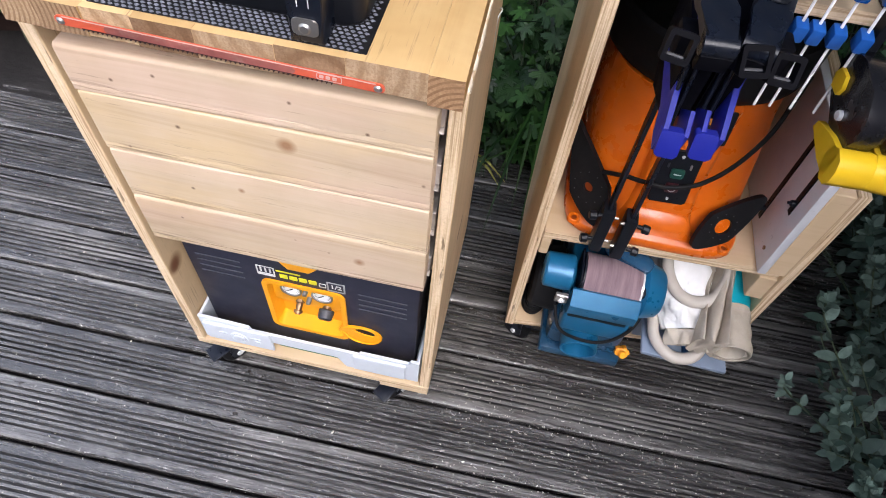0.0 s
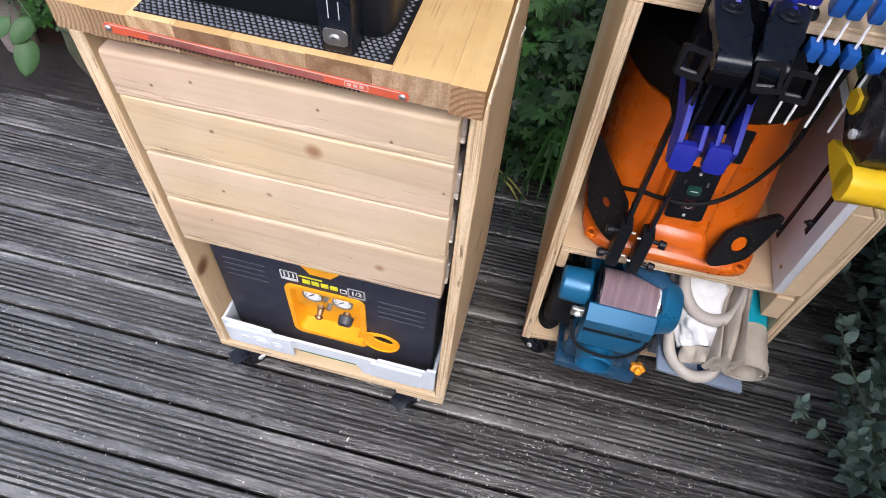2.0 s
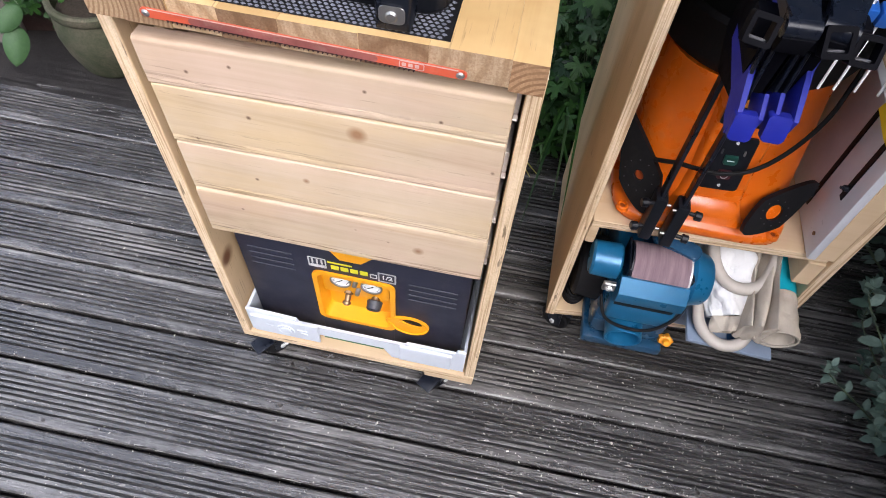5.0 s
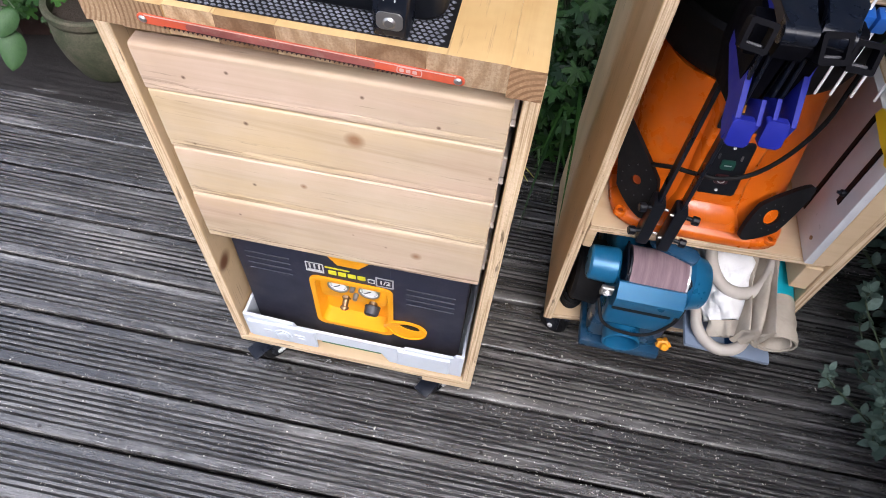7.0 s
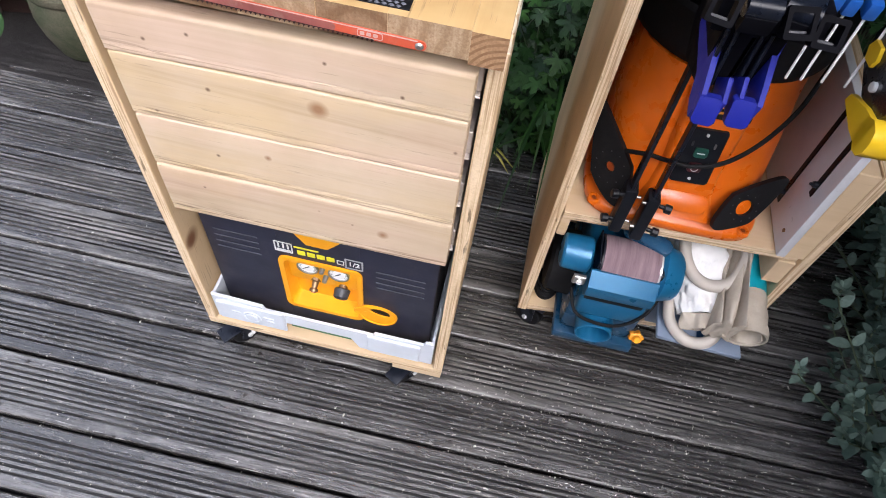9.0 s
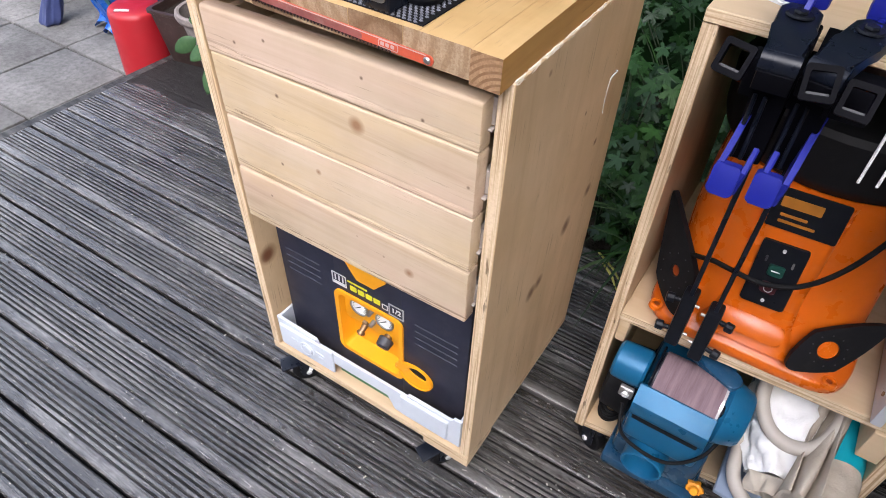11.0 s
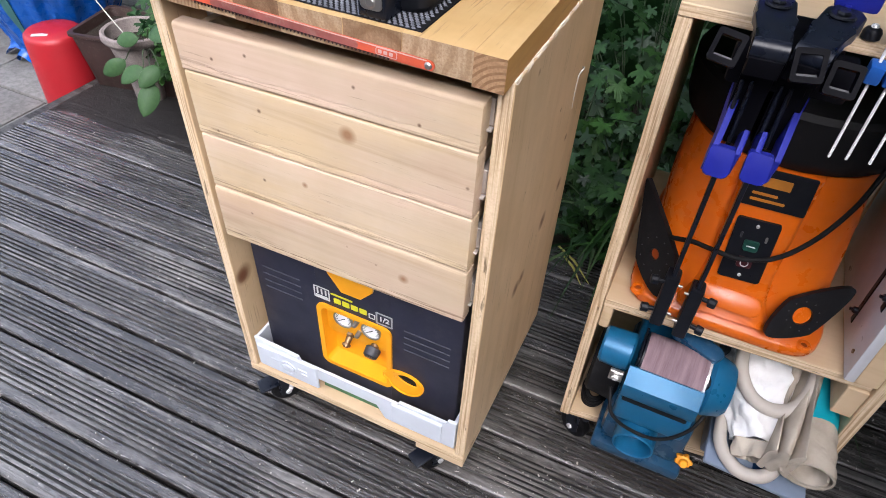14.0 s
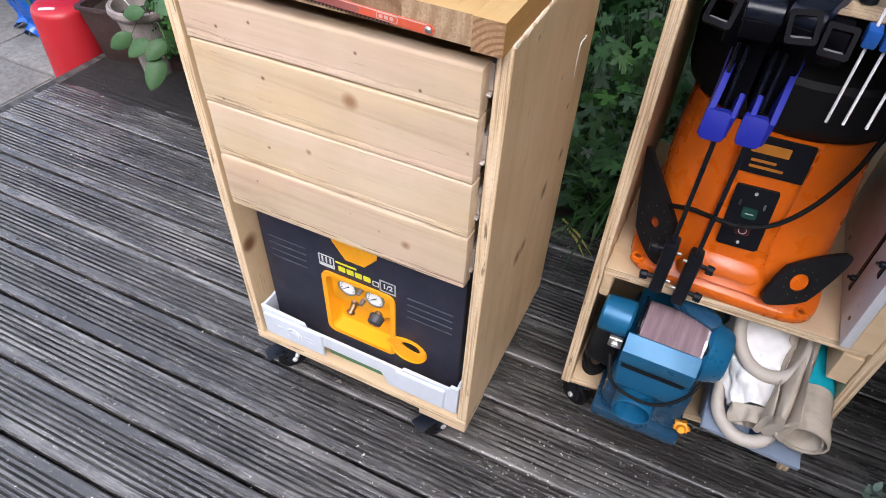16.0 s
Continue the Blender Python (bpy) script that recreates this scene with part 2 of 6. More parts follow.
def ground_material(name, a, b, scale, rough=0.9, bump=0.6):
    k = Nodes(name, rough, 0.0, 0.2)
    n1 = k.noise(k.mapped(), scale, 8, 0.65)
    n2 = k.noise(k.mapped(), scale * 14, 6, 0.7)
    col = k.ramp(n1, (0.3, a), (0.7, b))
    col = k.mix(k.ramp(n2, (0.4, (0.0,)), (0.7, (0.5,))), col, tuple(v * 0.4 for v in a))
    k.bump(k.math("ADD", n1, n2), bump, 0.01)
    return k.done(col)


PINE_L, PINE_D = (0.62, 0.505, 0.385), (0.475, 0.36, 0.245)
M_DRAWER = wood("planed_pine_board", PINE_L, PINE_D, "x", 40, 0.42, wear=0.5, spread=0.16, cracks=0.14, torn=(0.7915, 0.697, 0.607, 0.5065),
                knots=((0.277, -0.026, 0.759, 0.013), (0.146, -0.026, 0.752, 0.0036), (0.135, -0.024, 0.639, 0.0036), (0.353, -0.022, 0.547, 0.010),
                       (0.373, -0.027, 0.802, 0.003), (0.289, -0.028, 0.8255, 0.003), (0.264, -0.022, 0.570, 0.003), (0.086, -0.028, 0.808, 0.003),
                       (0.069, -0.025, 0.698, 0.003), (0.437, -0.026, 0.738, 0.003), (0.204, -0.024, 0.656, 0.006), (0.100, -0.022, 0.565, 0.003),
                       (0.139, -0.028, 0.8255, 0.003), (0.310, -0.022, 0.555, 0.003)))
M_PLY = wood("pine_plywood_face", (0.68, 0.51, 0.33), (0.53, 0.37, 0.21), "z", 16, 0.45, wear=0.2, spread=0.2, cracks=0.5, knot=(0.15, 0.058, 0.026),
             knots=((0.47, 0.150, 0.428, 0.018), (0.47, 0.176, 0.432, 0.017), (0.47, 0.252, 0.497, 0.019), (0.47, 0.335, 0.52, 0.014),
                    (0.47, 0.10, 0.66, 0.004), (0.47, 0.23, 0.72, 0.004), (0.021, 0.016, 0.366, 0.024), (0.021, 0.012, 0.366, 0.017), (0.021, 0.012, 0.362, 0.013), (0.47, 0.31, 0.63, 0.007),
                    (0.47, 0.07, 0.85, 0.006), (0.598, 0.30, 0.48, 0.010)))
M_PLYX, M_PLYZ = ply_edge("plywood_edge_upright", "x"), ply_edge("plywood_edge_flat", "z")
M_SHELF = wood("pine_plywood_shelf", (0.65, 0.50, 0.335), (0.52, 0.37, 0.215), "x", 18, 0.5, wear=0.15)
M_TOPWOOD = wood("oiled_worktop", (0.70, 0.495, 0.25), (0.55, 0.355, 0.15), "y", 22, 0.36, wear=0.35, spread=0.3, cracks=0.5, each=2.2)
M_TOPEND = wood("oiled_worktop_side", (0.64, 0.37, 0.125), (0.42, 0.21, 0.055), "y", 60, 0.45, wear=0.5, spread=0.3)
M_ENDGRAIN = end_grain("worktop_end_grain")
M_ENDGRAIN_RINGS = end_grain("worktop_end_grain_ringed", 62.0, True, (1.15, 1.12, 1.08))
M_ENDGRAIN_DARK = end_grain("worktop_end_grain_dark", 11.0, False, (0.70, 0.64, 0.60))
M_ENDGRAIN_RED = end_grain("worktop_end_grain_reddish", 48.0, True, (0.98, 0.84, 0.74), (-0.475, -0.86))
M_DECK = deck_material()
M_GROOVE = groove_material()
M_BLACK = plastic("black_plastic", (0.008, 0.009, 0.012), 0.34, 0.2, 0.01, spec=0.14)
M_BLACKMATT = plastic("black_rubber", (0.008, 0.008, 0.009), 0.55, 0.2, 0.02, spec=0.15)
M_BLACKMETAL = plastic("black_painted_steel", (0.006, 0.008, 0.014), 0.30, 0.25, 0.02, 0.0, spec=0.25)
M_SLATE = plastic("slate_plastic", (0.016, 0.018, 0.034), 0.5, 0.1, 0.05)
M_KNOBGREY = plastic("dark_grey_knob", (0.035, 0.036, 0.042), 0.5, 0.2, 0.1)
M_SLATELINE = plastic("slate_plastic_rib", (0.034, 0.036, 0.05), 0.5, 0.1)
M_YELLOW = plastic("signal_yellow_plastic", (0.80, 0.34, 0.006), 0.4, 0.05)
M_FRAMEGREY = plastic("grey_print", (0.32, 0.33, 0.34), 0.5, 0.05)
M_LABELYEL = plastic("yellow_print", (0.62, 0.60, 0.02), 0.5, 0.05)
M_WHITEPRINT = plastic("white_print", (0.55, 0.56, 0.55), 0.5, 0.05)
M_TRAY = plastic("light_grey_plastic", (0.56, 0.60, 0.66), 0.42, 0.05, 0.06)
M_GREEN = plastic("green_plastic", (0.045, 0.15, 0.06), 0.5)
M_ORANGE = plastic("orange_plastic", (0.62, 0.118, 0.004), 0.30, 0.10, 0.06)
M_ORANGEKNOB = plastic("amber_plastic", (0.86, 0.32, 0.01), 0.45)
M_AMBERPRINT = plastic("faded_amber_print", (0.36, 0.135, 0.010), 0.5, 0.3)
M_BLUEPAINT = plastic("petrol_blue_enamel", (0.010, 0.125, 0.26), 0.33, 0.12, 0.06, 0.2)
# darker than the housing's blue: lower-body shade is put into this colour
M_BLUEDARK = plastic("dusty_dark_shaded_blue", (0.010, 0.055, 0.115), 0.3, 0.2, 0.12)
M_STEEL = plastic("bright_steel", (0.82, 0.82, 0.82), 0.22, 0.06, 0.0, 0.45)
M_ROD = plastic("bright_zinc_rod", (0.9, 0.9, 0.9), 0.3, 0.03, 0.0, 0.0)
M_GRIP = plastic("glossy_black_grip", (0.010, 0.010, 0.013), 0.25, 0.2, 0.02, spec=0.55)
M_TEETH = plastic("rusty_saw_teeth", (0.035, 0.014, 0.012), 0.5, 0.3, 0.0, 0.2)
M_FAINT = plastic("faded_pale_print", (0.55, 0.36, 0.32), 0.5, 0.2)
M_LOOP = plastic("soft_black_rubber_loop", (0.0035, 0.0035, 0.005), 0.5, 0.2, 0.0, spec=0.04)
# grey rubber, also the paint for the loops' lit inner faces
M_LOOPLIP = plastic("grey_rubber_and_lit_lip", (0.035, 0.035, 0.04), 0.5, 0.2)
# the orange again, darkened to put recess shade into the colour
M_RECESS = plastic("shadowed_orange_recess", (0.22, 0.035, 0.003), 0.5)
M_DULLSTEEL = plastic("dull_steel", (0.36, 0.35, 0.34), 0.42, 0.2, 0.1, 0.9)
M_RUNNER = plastic("zinc_plated_slide", (0.40, 0.36, 0.33), 0.42, 0.3, 0.15, 0.3)
M_BRASS = plastic("dull_brass", (0.24, 0.145, 0.075), 0.4, 0.2, 0.1, 0.8)
M_CLAMPBLUE = plastic("ultramarine_plastic", (0.013, 0.018, 0.22), 0.4, 0.1, 0.02, spec=0.25)
M_FBLUE = plastic("mid_blue_plastic", (0.012, 0.09, 0.36), 0.32, 0.1, 0.05)
M_CLAMPYEL = plastic("lemon_plastic", (0.74, 0.47, 0.012), 0.4, 0.08, 0.06)
M_RED = plastic("red_bucket_plastic", (0.34, 0.011, 0.017), 0.42, 0.06)
M_TARP = plastic("blue_tarpaulin", (0.004, 0.085, 0.40), 0.28, 0.25)
M_PURPLE = plastic("faded_violet_bag", (0.045, 0.06, 0.16), 0.5, 0.2)
M_TROUGH = plastic("brown_trough_plastic", (0.036, 0.019, 0.016), 0.5, 0.25, 0.12)
M_WHITEBOARD = plastic("white_laminate", (0.54, 0.55, 0.58), 0.35, 0.06, 0.08)
M_HOSE = plastic("beige_rubber_hose", (0.46, 0.415, 0.36), 0.5, 0.1, 0.1)
M_CASE = plastic("pale_blue_plastic", (0.21, 0.26, 0.34), 0.35, 0.1, 0.1)
M_TEAL = plastic("teal_print", (0.0, 0.36, 0.45), 0.6, 0.06)
M_REDBUTTON = plastic("dark_red_button", (0.055, 0.006, 0.010), 0.4)
M_GREENBUTTON = plastic("dark_green_button", (0.006, 0.050, 0.038), 0.4)
M_WHITEFACE = plastic("gauge_face", (0.78, 0.78, 0.76), 0.4, 0.03)
M_BLADE = plastic("worn_orange_blade_paint", (0.56, 0.095, 0.045), 0.35, 0.25, 0.15, 0.1)
M_BLADEMID = plastic("worn_bare_blade", (0.30, 0.095, 0.080), 0.4, 0.4, 0.3, 0.2)
M_RUST = plastic("weathered_screw_head", (0.035, 0.03, 0.027), 0.45, 0.3, 0.1, 0.3)
M_CHIP = plastic("pale_debris", (0.44, 0.41, 0.36), 0.8, 0.3)
M_SOIL = ground_material("dark_soil", (0.016, 0.012, 0.009), (0.04, 0.03, 0.022), 9)
M_PAVER = ground_material("concrete_paver", (0.095, 0.093, 0.088), (0.24, 0.234, 0.222), 4, 0.85, 0.3)
M_JOINT = ground_material("paver_joint", (0.035, 0.033, 0.028), (0.09, 0.085, 0.07), 30)
M_CANE = plastic("bleached_cane", (0.5, 0.5, 0.46), 0.6, 0.2)
M_GROUND = ground_material("garden_ground", (0.02, 0.026, 0.012), (0.045, 0.05, 0.025), 3)
M_POT = ground_material("mossy_terracotta", (0.028, 0.042, 0.018), (0.105, 0.092, 0.066), 14, 0.85, 0.3)
M_GREYPOT = ground_material("grey_clay_pot", (0.20, 0.17, 0.16), (0.34, 0.29, 0.27), 16, 0.8, 0.2)
M_LEAF_DARK = leaf_material("dark_green_leaf", (0.011, 0.036, 0.009), (0.002, 0.009, 0.003), 0.45)
M_LEAF_BED = leaf_material("glossy_bed_leaf", (0.026, 0.070, 0.020), (0.005, 0.018, 0.006), 0.32)
M_LEAF_MID = leaf_material("mid_green_leaf", (0.030, 0.082, 0.016), (0.007, 0.026, 0.006), 0.45)
M_LEAF_STRAP = leaf_material("pale_strap_leaf", (0.095, 0.150, 0.065), (0.035, 0.070, 0.025), 0.4)
M_LEAF_SAGE = leaf_material("grey_green_leaf", (0.105, 0.150, 0.122), (0.022, 0.046, 0.036), 0.5)
M_LEAF_BIG = leaf_material("soft_green_leaf", (0.050, 0.105, 0.040), (0.022, 0.058, 0.026), 0.5)
M_STRAW = plastic("straw_blade", (0.42, 0.38, 0.09), 0.6, 0.2)
M_STEM = plastic("pale_green_stem", (0.045, 0.065, 0.03), 0.6, 0.2)


def belt_material():
    k = Nodes("mauve_abrasive_belt", 0.9, 0.0, 0.15)
    streak = k.noise(k.mapped((1, 0.08, 0.08)), 120, 5, 0.7)
    grit = k.noise(k.mapped(), 900, 2)
    col = k.ramp(streak, (0.3, (0.15, 0.097, 0.110)), (0.7, (0.28, 0.20, 0.218)))
    k.bump(grit, 0.5, 0.001)
    return k.done(col)


def cloth_material(name, a, b):
    k = Nodes(name, 0.9, 0.0, 0.1)
    blot = k.noise(k.mapped(), 18, 5, 0.6)
    weave = k.noise(k.mapped((1, 1, 0.4)), 900, 2)
    col = k.ramp(blot, (0.3, a), (0.7, b))
    k.bump(k.math("ADD", weave, k.math("MULTIPLY", k.noise(k.mapped(), 60, 3), 3)), 0.4, 0.003)
    return k.done(col)


def mat_material():
    k = Nodes("grey_mesh_mat", 0.6, 0.0, 0.3)
    col = k.ramp(k.noise(k.mapped(), 50, 4), (0.3, (0.065, 0.07, 0.085)), (0.7, (0.13, 0.137, 0.165)))
    return k.done(col)


M_BELT = belt_material()
M_CANVAS = cloth_material("beige_canvas", (0.39, 0.335, 0.27), (0.51, 0.455, 0.375))
M_WHITECLOTH = cloth_material("white_dust_bag", (0.76, 0.75, 0.73), (0.86, 0.86, 0.85))
M_MAT = mat_material()


# ---- mesh helpers ----
def box(bm, x0, x1, y0, y1, z0, z1, bevel=0.0015, seg=1, turn=None):
    """A chamfered box; turn: a matrix about its centre."""
    c = Vector(((x0 + x1) / 2, (y0 + y1) / 2, (z0 + z1) / 2))
    m = Matrix.Translation(c)
    if turn is not None:
        m = m @ turn
    m = m @ Matrix.Diagonal((x1 - x0, y1 - y0, z1 - z0, 1))
    made = bmesh.ops.create_cube(bm, size=1.0, matrix=m)["verts"]
    if bevel:
        edges = list({e for v in made for e in v.link_edges})
        bmesh.ops.bevel(bm, geom=edges, offset=bevel, segments=seg, affect="EDGES", profile=0.5)
    return bm


def loft(bm, rings, close=True, caps=(True, True)):
    """Skin rings of points, one to the next."""
    rows = [[bm.verts.new(p) for p in ring] for ring in rings]
    n = len(rows[0])
    for a, b in zip(rows, rows[1:]):
        for i in range(n if close else n - 1):
            j = (i + 1) % n
            bm.faces.new((a[i], a[j], b[j], b[i]))
    if close and caps[0]:
        bm.faces.new(list(reversed(rows[0])))
    if close and caps[1]:
        bm.faces.new(rows[-1])
    return bm


def frame_of(way):
    way = Vector(way).normalized()
    side = way.cross(Vector((0, 0, 1)) if abs(way.z) < 0.9 else Vector((1, 0, 0))).normalized()
    return side, way.cross(side).normalized()


def rod(bm, a, b, r0, r1=None, seg=16, bevel=0.0):
    """A round bar from a to b, its ends eased by bevel."""
    a, b = Vector(a), Vector(b)
    r1 = r0 if r1 is None else r1
    u, v = frame_of(b - a)
    way = (b - a).normalized()

    def ring(p, r):
        return [p + u * (r * math.cos(2 * math.pi * i / seg)) + v * (r * math.sin(2 * math.pi * i / seg)) for i in range(seg)]
    rings = [ring(a, r0), ring(b, r1)]
    if bevel:
        rings = [ring(a, r0 - bevel), ring(a + way * bevel, r0), ring(b - way * bevel, r1), ring(b, r1 - bevel)]
    return loft(bm, rings)


def hollow(bm, a, b, outer, inner, seg=24, bevel=0.001, floor=0.0):
    """A tube or cup from a to b; floor: how far from b towards a the bore reaches (0: all through)."""
    a, b = Vector(a), Vector(b)
    u, v = frame_of(b - a)
    way = (b - a).normalized()
    end = b - way * floor if floor else a

    def ring(p, r):
        return [p + u * (r * math.cos(2 * math.pi * i / seg)) + v * (r * math.sin(2 * math.pi * i / seg)) for i in range(seg)]
    rings = [ring(a, outer), ring(b - way * bevel, outer), ring(b, outer - bevel), ring(b, inner + bevel), ring(b - way * bevel, inner), ring(end, inner)]
    loft(bm, rings, caps=(bool(floor), bool(floor)))
    return bm


def smooth_path(points, steps=8):
    """Catmull-Rom through points."""
    pts = [Vector(p) for p in points]
    pts = [pts[0] * 2 - pts[1]] + pts + [pts[-1] * 2 - pts[-2]]
    out = []
    for i in range(1, len(pts) - 2):
        p0, p1, p2, p3 = pts[i - 1:i + 3]
        for s in range(steps):
            t = s / steps
            out.append(0.5 * ((2 * p1) + (p2 - p0) * t + (2 * p0 - 5 * p1 + 4 * p2 - p3) * t * t + (3 * p1 - p0 - 3 * p2 + p3) * t ** 3))
    out.append(pts[-2])
    return out


def tube(bm, points, r, seg=10, steps=8, taper=None):
    path = smooth_path(points, steps)
    rings = []
    u = None
    for i, p in enumerate(path):
        way = (path[min(i + 1, len(path) - 1)] - path[max(i - 1, 0)]).normalized()
        u = frame_of(way)[0] if u is None else (u - way * u.dot(way)).normalized()
        v = way.cross(u)
        rr = r if taper is None else r + (taper - r) * i / (len(path) - 1)
        rings.append([p + u * (rr * math.cos(2 * math.pi * k / seg)) + v * (rr * math.sin(2 * math.pi * k / seg)) for k in range(seg)])
    return loft(bm, rings)


def lathe(bm, centre, profile, seg=32, caps=(True, True)):
    """Turn (radius, z) pairs about an upright axis."""
    c = Vector(centre)
    rings = [[c + Vector((r * math.cos(2 * math.pi * i / seg), r * math.sin(2 * math.pi * i / seg), z)) for i in range(seg)] for r, z in profile]
    return loft(bm, rings, caps=caps)


def slab(bm, outline, m, thick, bevel=0.0, seg=2):
    """A flat outline (u, v) given thickness along its own z, then placed by the matrix m."""
    low = [bm.verts.new(m @ Vector((u, v, 0))) for u, v in outline]
    high = [bm.verts.new(m @ Vector((u, v, thick))) for u, v in outline]
    n = len(outline)
    bm.faces.new(list(reversed(low)))
    top = bm.faces.new(high)
    for i in range(n):
        j = (i + 1) % n
        bm.faces.new((low[i], low[j], high[j], high[i]))
    if bevel:
        bmesh.ops.bevel(bm, geom=list(top.edges), offset=bevel, segments=seg, affect="EDGES", profile=0.5)
    return bm


def rounded(w, h, r, n=5):
    """The outline of a rounded rectangle about 0, 0."""
    out = []
    for cx, cy, a in ((w / 2 - r, h / 2 - r, 0), (-w / 2 + r, h / 2 - r, 90), (-w / 2 + r, -h / 2 + r, 180), (w / 2 - r, -h / 2 + r, 270)):
        for i in range(n + 1):
            q = radians(a + 90 * i / n)
            out.append((cx + r * math.cos(q), cy + r * math.sin(q)))
    return out


def ringed(bm, outer, inner, m, thick):
    """A flat ring between two outlines with as many points each."""
    n = len(outer)
    rows = []
    for pts, z in ((outer, 0), (outer, thick), (inner, thick), (inner, 0)):
        rows.append([bm.verts.new(m @ Vector((u, v, z))) for u, v in pts])
    for a, b in zip(rows, rows[1:] + rows[:1]):
        for i in range(n):
            j = (i + 1) % n
            bm.faces.new((a[i], a[j], b[j], b[i]))
    return bm


def fresh():
    return bmesh.new()


def mesh_of(name, bm, mats, smooth=35):
    bmesh.ops.recalc_face_normals(bm, faces=bm.faces)
    me = bpy.data.meshes.new(name)
    bm.to_mesh(me)
    bm.free()
    for m in (mats if isinstance(mats, (list, tuple)) else [mats]):
        me.materials.append(m)
    if smooth:
        me.shade_smooth()
        me.set_sharp_from_angle(angle=radians(smooth))
    return me


def thing(name, base, label, category, group="", kind=""):
    """An Empty at the base of a thing; its parts are built in place."""
    ob = new(name)
    ob.empty_display_size = 0.05
    ob.location = base
    return tagged(ob, label, category, group, kind)


def part(name, bm, mats, parent, label="", smooth=35):
    ob = new(name, mesh_of(name, bm, mats, smooth))
    root = parent
    chain = Vector((0, 0, 0))
    while root is not None:
        chain += root.location
        root = root.parent
    ob.parent = parent
    ob.location = -chain
    return tagged(ob, label)


def whole(name, bm, mats, label, category, group="", kind="", smooth=35):
    ob = new(name, mesh_of(name, bm, mats, smooth))
    return tagged(ob, label, category, group, kind)


def edge_faces(bm, axis, index=1):
    """Give the faces that do not look along axis the material slot of the cut edge."""
    bm.normal_update()
    for f in bm.faces:
        if abs(f.normal[axis]) < 0.6:
            f.material_index = index


def lean_of(root, aside=0.0, splay=0.0379, foot=0.106, middle=0.234):
    """Tip a loaded cart and what stands on it a little forward, its front splayed towards the top."""
    for ob in root.children_recursive:
        if ob.type == "MESH":
            for v in ob.data.vertices:
                up = max(0.0, v.co.z - foot)
                v.co.x += aside + splay * (v.co.x - middle) * up * max(0.0, 1 - max(0.0, v.co.y) / 0.40)
                v.co.y -= 0.0232 * up


def resize(root, about, scale=(1, 1, 1), by=(0, 0, 0)):
    """Scale a thing's parts about a place, then shift them."""
    about, by = Vector(about), Vector(by)
    for ob in root.children_recursive:
        if ob.type == "MESH":
            for v in ob.data.vertices:
                v.co = about + Vector([a * b for a, b in zip(v.co - about, scale)]) + by


UP_FRONT = Matrix(((1, 0, 0, 0), (0, 0, -1, 0), (0, 1, 0, 0), (0, 0, 0, 1)))  # u to x, v to z, thickness to -y


def facing(x, y, z, lean=0, roll=0):
    """A plate that looks towards -y at a place; lean: its top tips back by degrees; roll: it turns in its own plane."""
    return Matrix.Translation((x, y, z)) @ Matrix.Rotation(radians(-lean), 4, "X") @ UP_FRONT @ Matrix.Rotation(radians(roll), 4, "Z")


# ---- setting: ground, deck, paving ----
def flat_sheet(name, x0, x1, y0, y1, z, mat, label, category):
    bm = fresh()
    bm.faces.new([bm.verts.new(p) for p in ((x0, y0, z), (x1, y0, z), (x1, y1, z), (x0, y1, z))])
    return whole(name, bm, mat, label, category, kind="structure", smooth=0)


flat_sheet("ground", -400, 400, -400, 400, -0.22, M_GROUND, "dark damp garden ground reaching away all round", "ground")
bm = fresh()
n = 60
grid = [[None] * (n + 1) for _ in range(n + 1)]
for i in range(n + 1):
    for j in range(n + 1):
        x, y = -1.32 + 4.3 * i / n, 0.775 + 1.7 * j / n
        grid[i][j] = bm.verts.new((x, y, -0.05 + 0.045 * noise.noise(Vector((x * 6, y * 6, 1.0))) + 0.02 * noise.noise(Vector((x * 25, y * 25, 4.0)))))
for i in range(n):
    for j in range(n):
        bm.faces.new((grid[i][j], grid[i + 1][j], grid[i + 1][j + 1], grid[i][j + 1]))
whole("flower_bed", bm, M_SOIL, "dark crumbly soil of the flower bed behind the deck", "soil", kind="structure")
bm = fresh()
grid = [[None] * (n + 1) for _ in range(n + 1)]
for i in range(n + 1):
    for j in range(n + 1):
        x, y = 1.48 + 1.8 * i / n, -3.1 + 3.875 * j / n
        grid[i][j] = bm.verts.new((x, y, -0.06 + 0.045 * noise.noise(Vector((x * 6, y * 6, 1.0))) + 0.02 * noise.noise(Vector((x * 25, y * 25, 4.0)))))
for i in range(n):
    for j in range(n):
        bm.faces.new((grid[i][j], grid[i + 1][j], grid[i + 1][j + 1], grid[i][j + 1]))
whole("flower_bed_2", bm, M_SOIL, "dark crumbly soil of the flower bed beside the deck", "soil", kind="structure")

# the deck: grooved boards along x, turned a little against the carts
DECK = thing("deck", (0, 0, 0), "weathered dark grey grooved wooden decking, wet", "deck", kind="structure")
PITCH, GAP, SLOPE = 0.1268, 0.0075, 0.011


def board_profile(width):
    """Across the board: flat margins with seven grooves between them."""
    pts = [(0.0, -0.028), (0.0, -0.003), (0.003, 0.0)]
    grooves, margin = 7, 0.0185
    step = (width - 2 * margin) / grooves
    for g in range(grooves):
        a = margin + g * step
        pts += [(a + step * 0.26, 0.0), (a + step * 0.34, -0.0052), (a + step * 0.64, -0.0052), (a + step * 0.72, 0.0)]
    pts += [(width - 0.003, 0.0), (width, -0.003), (width, -0.028)]
    return pts


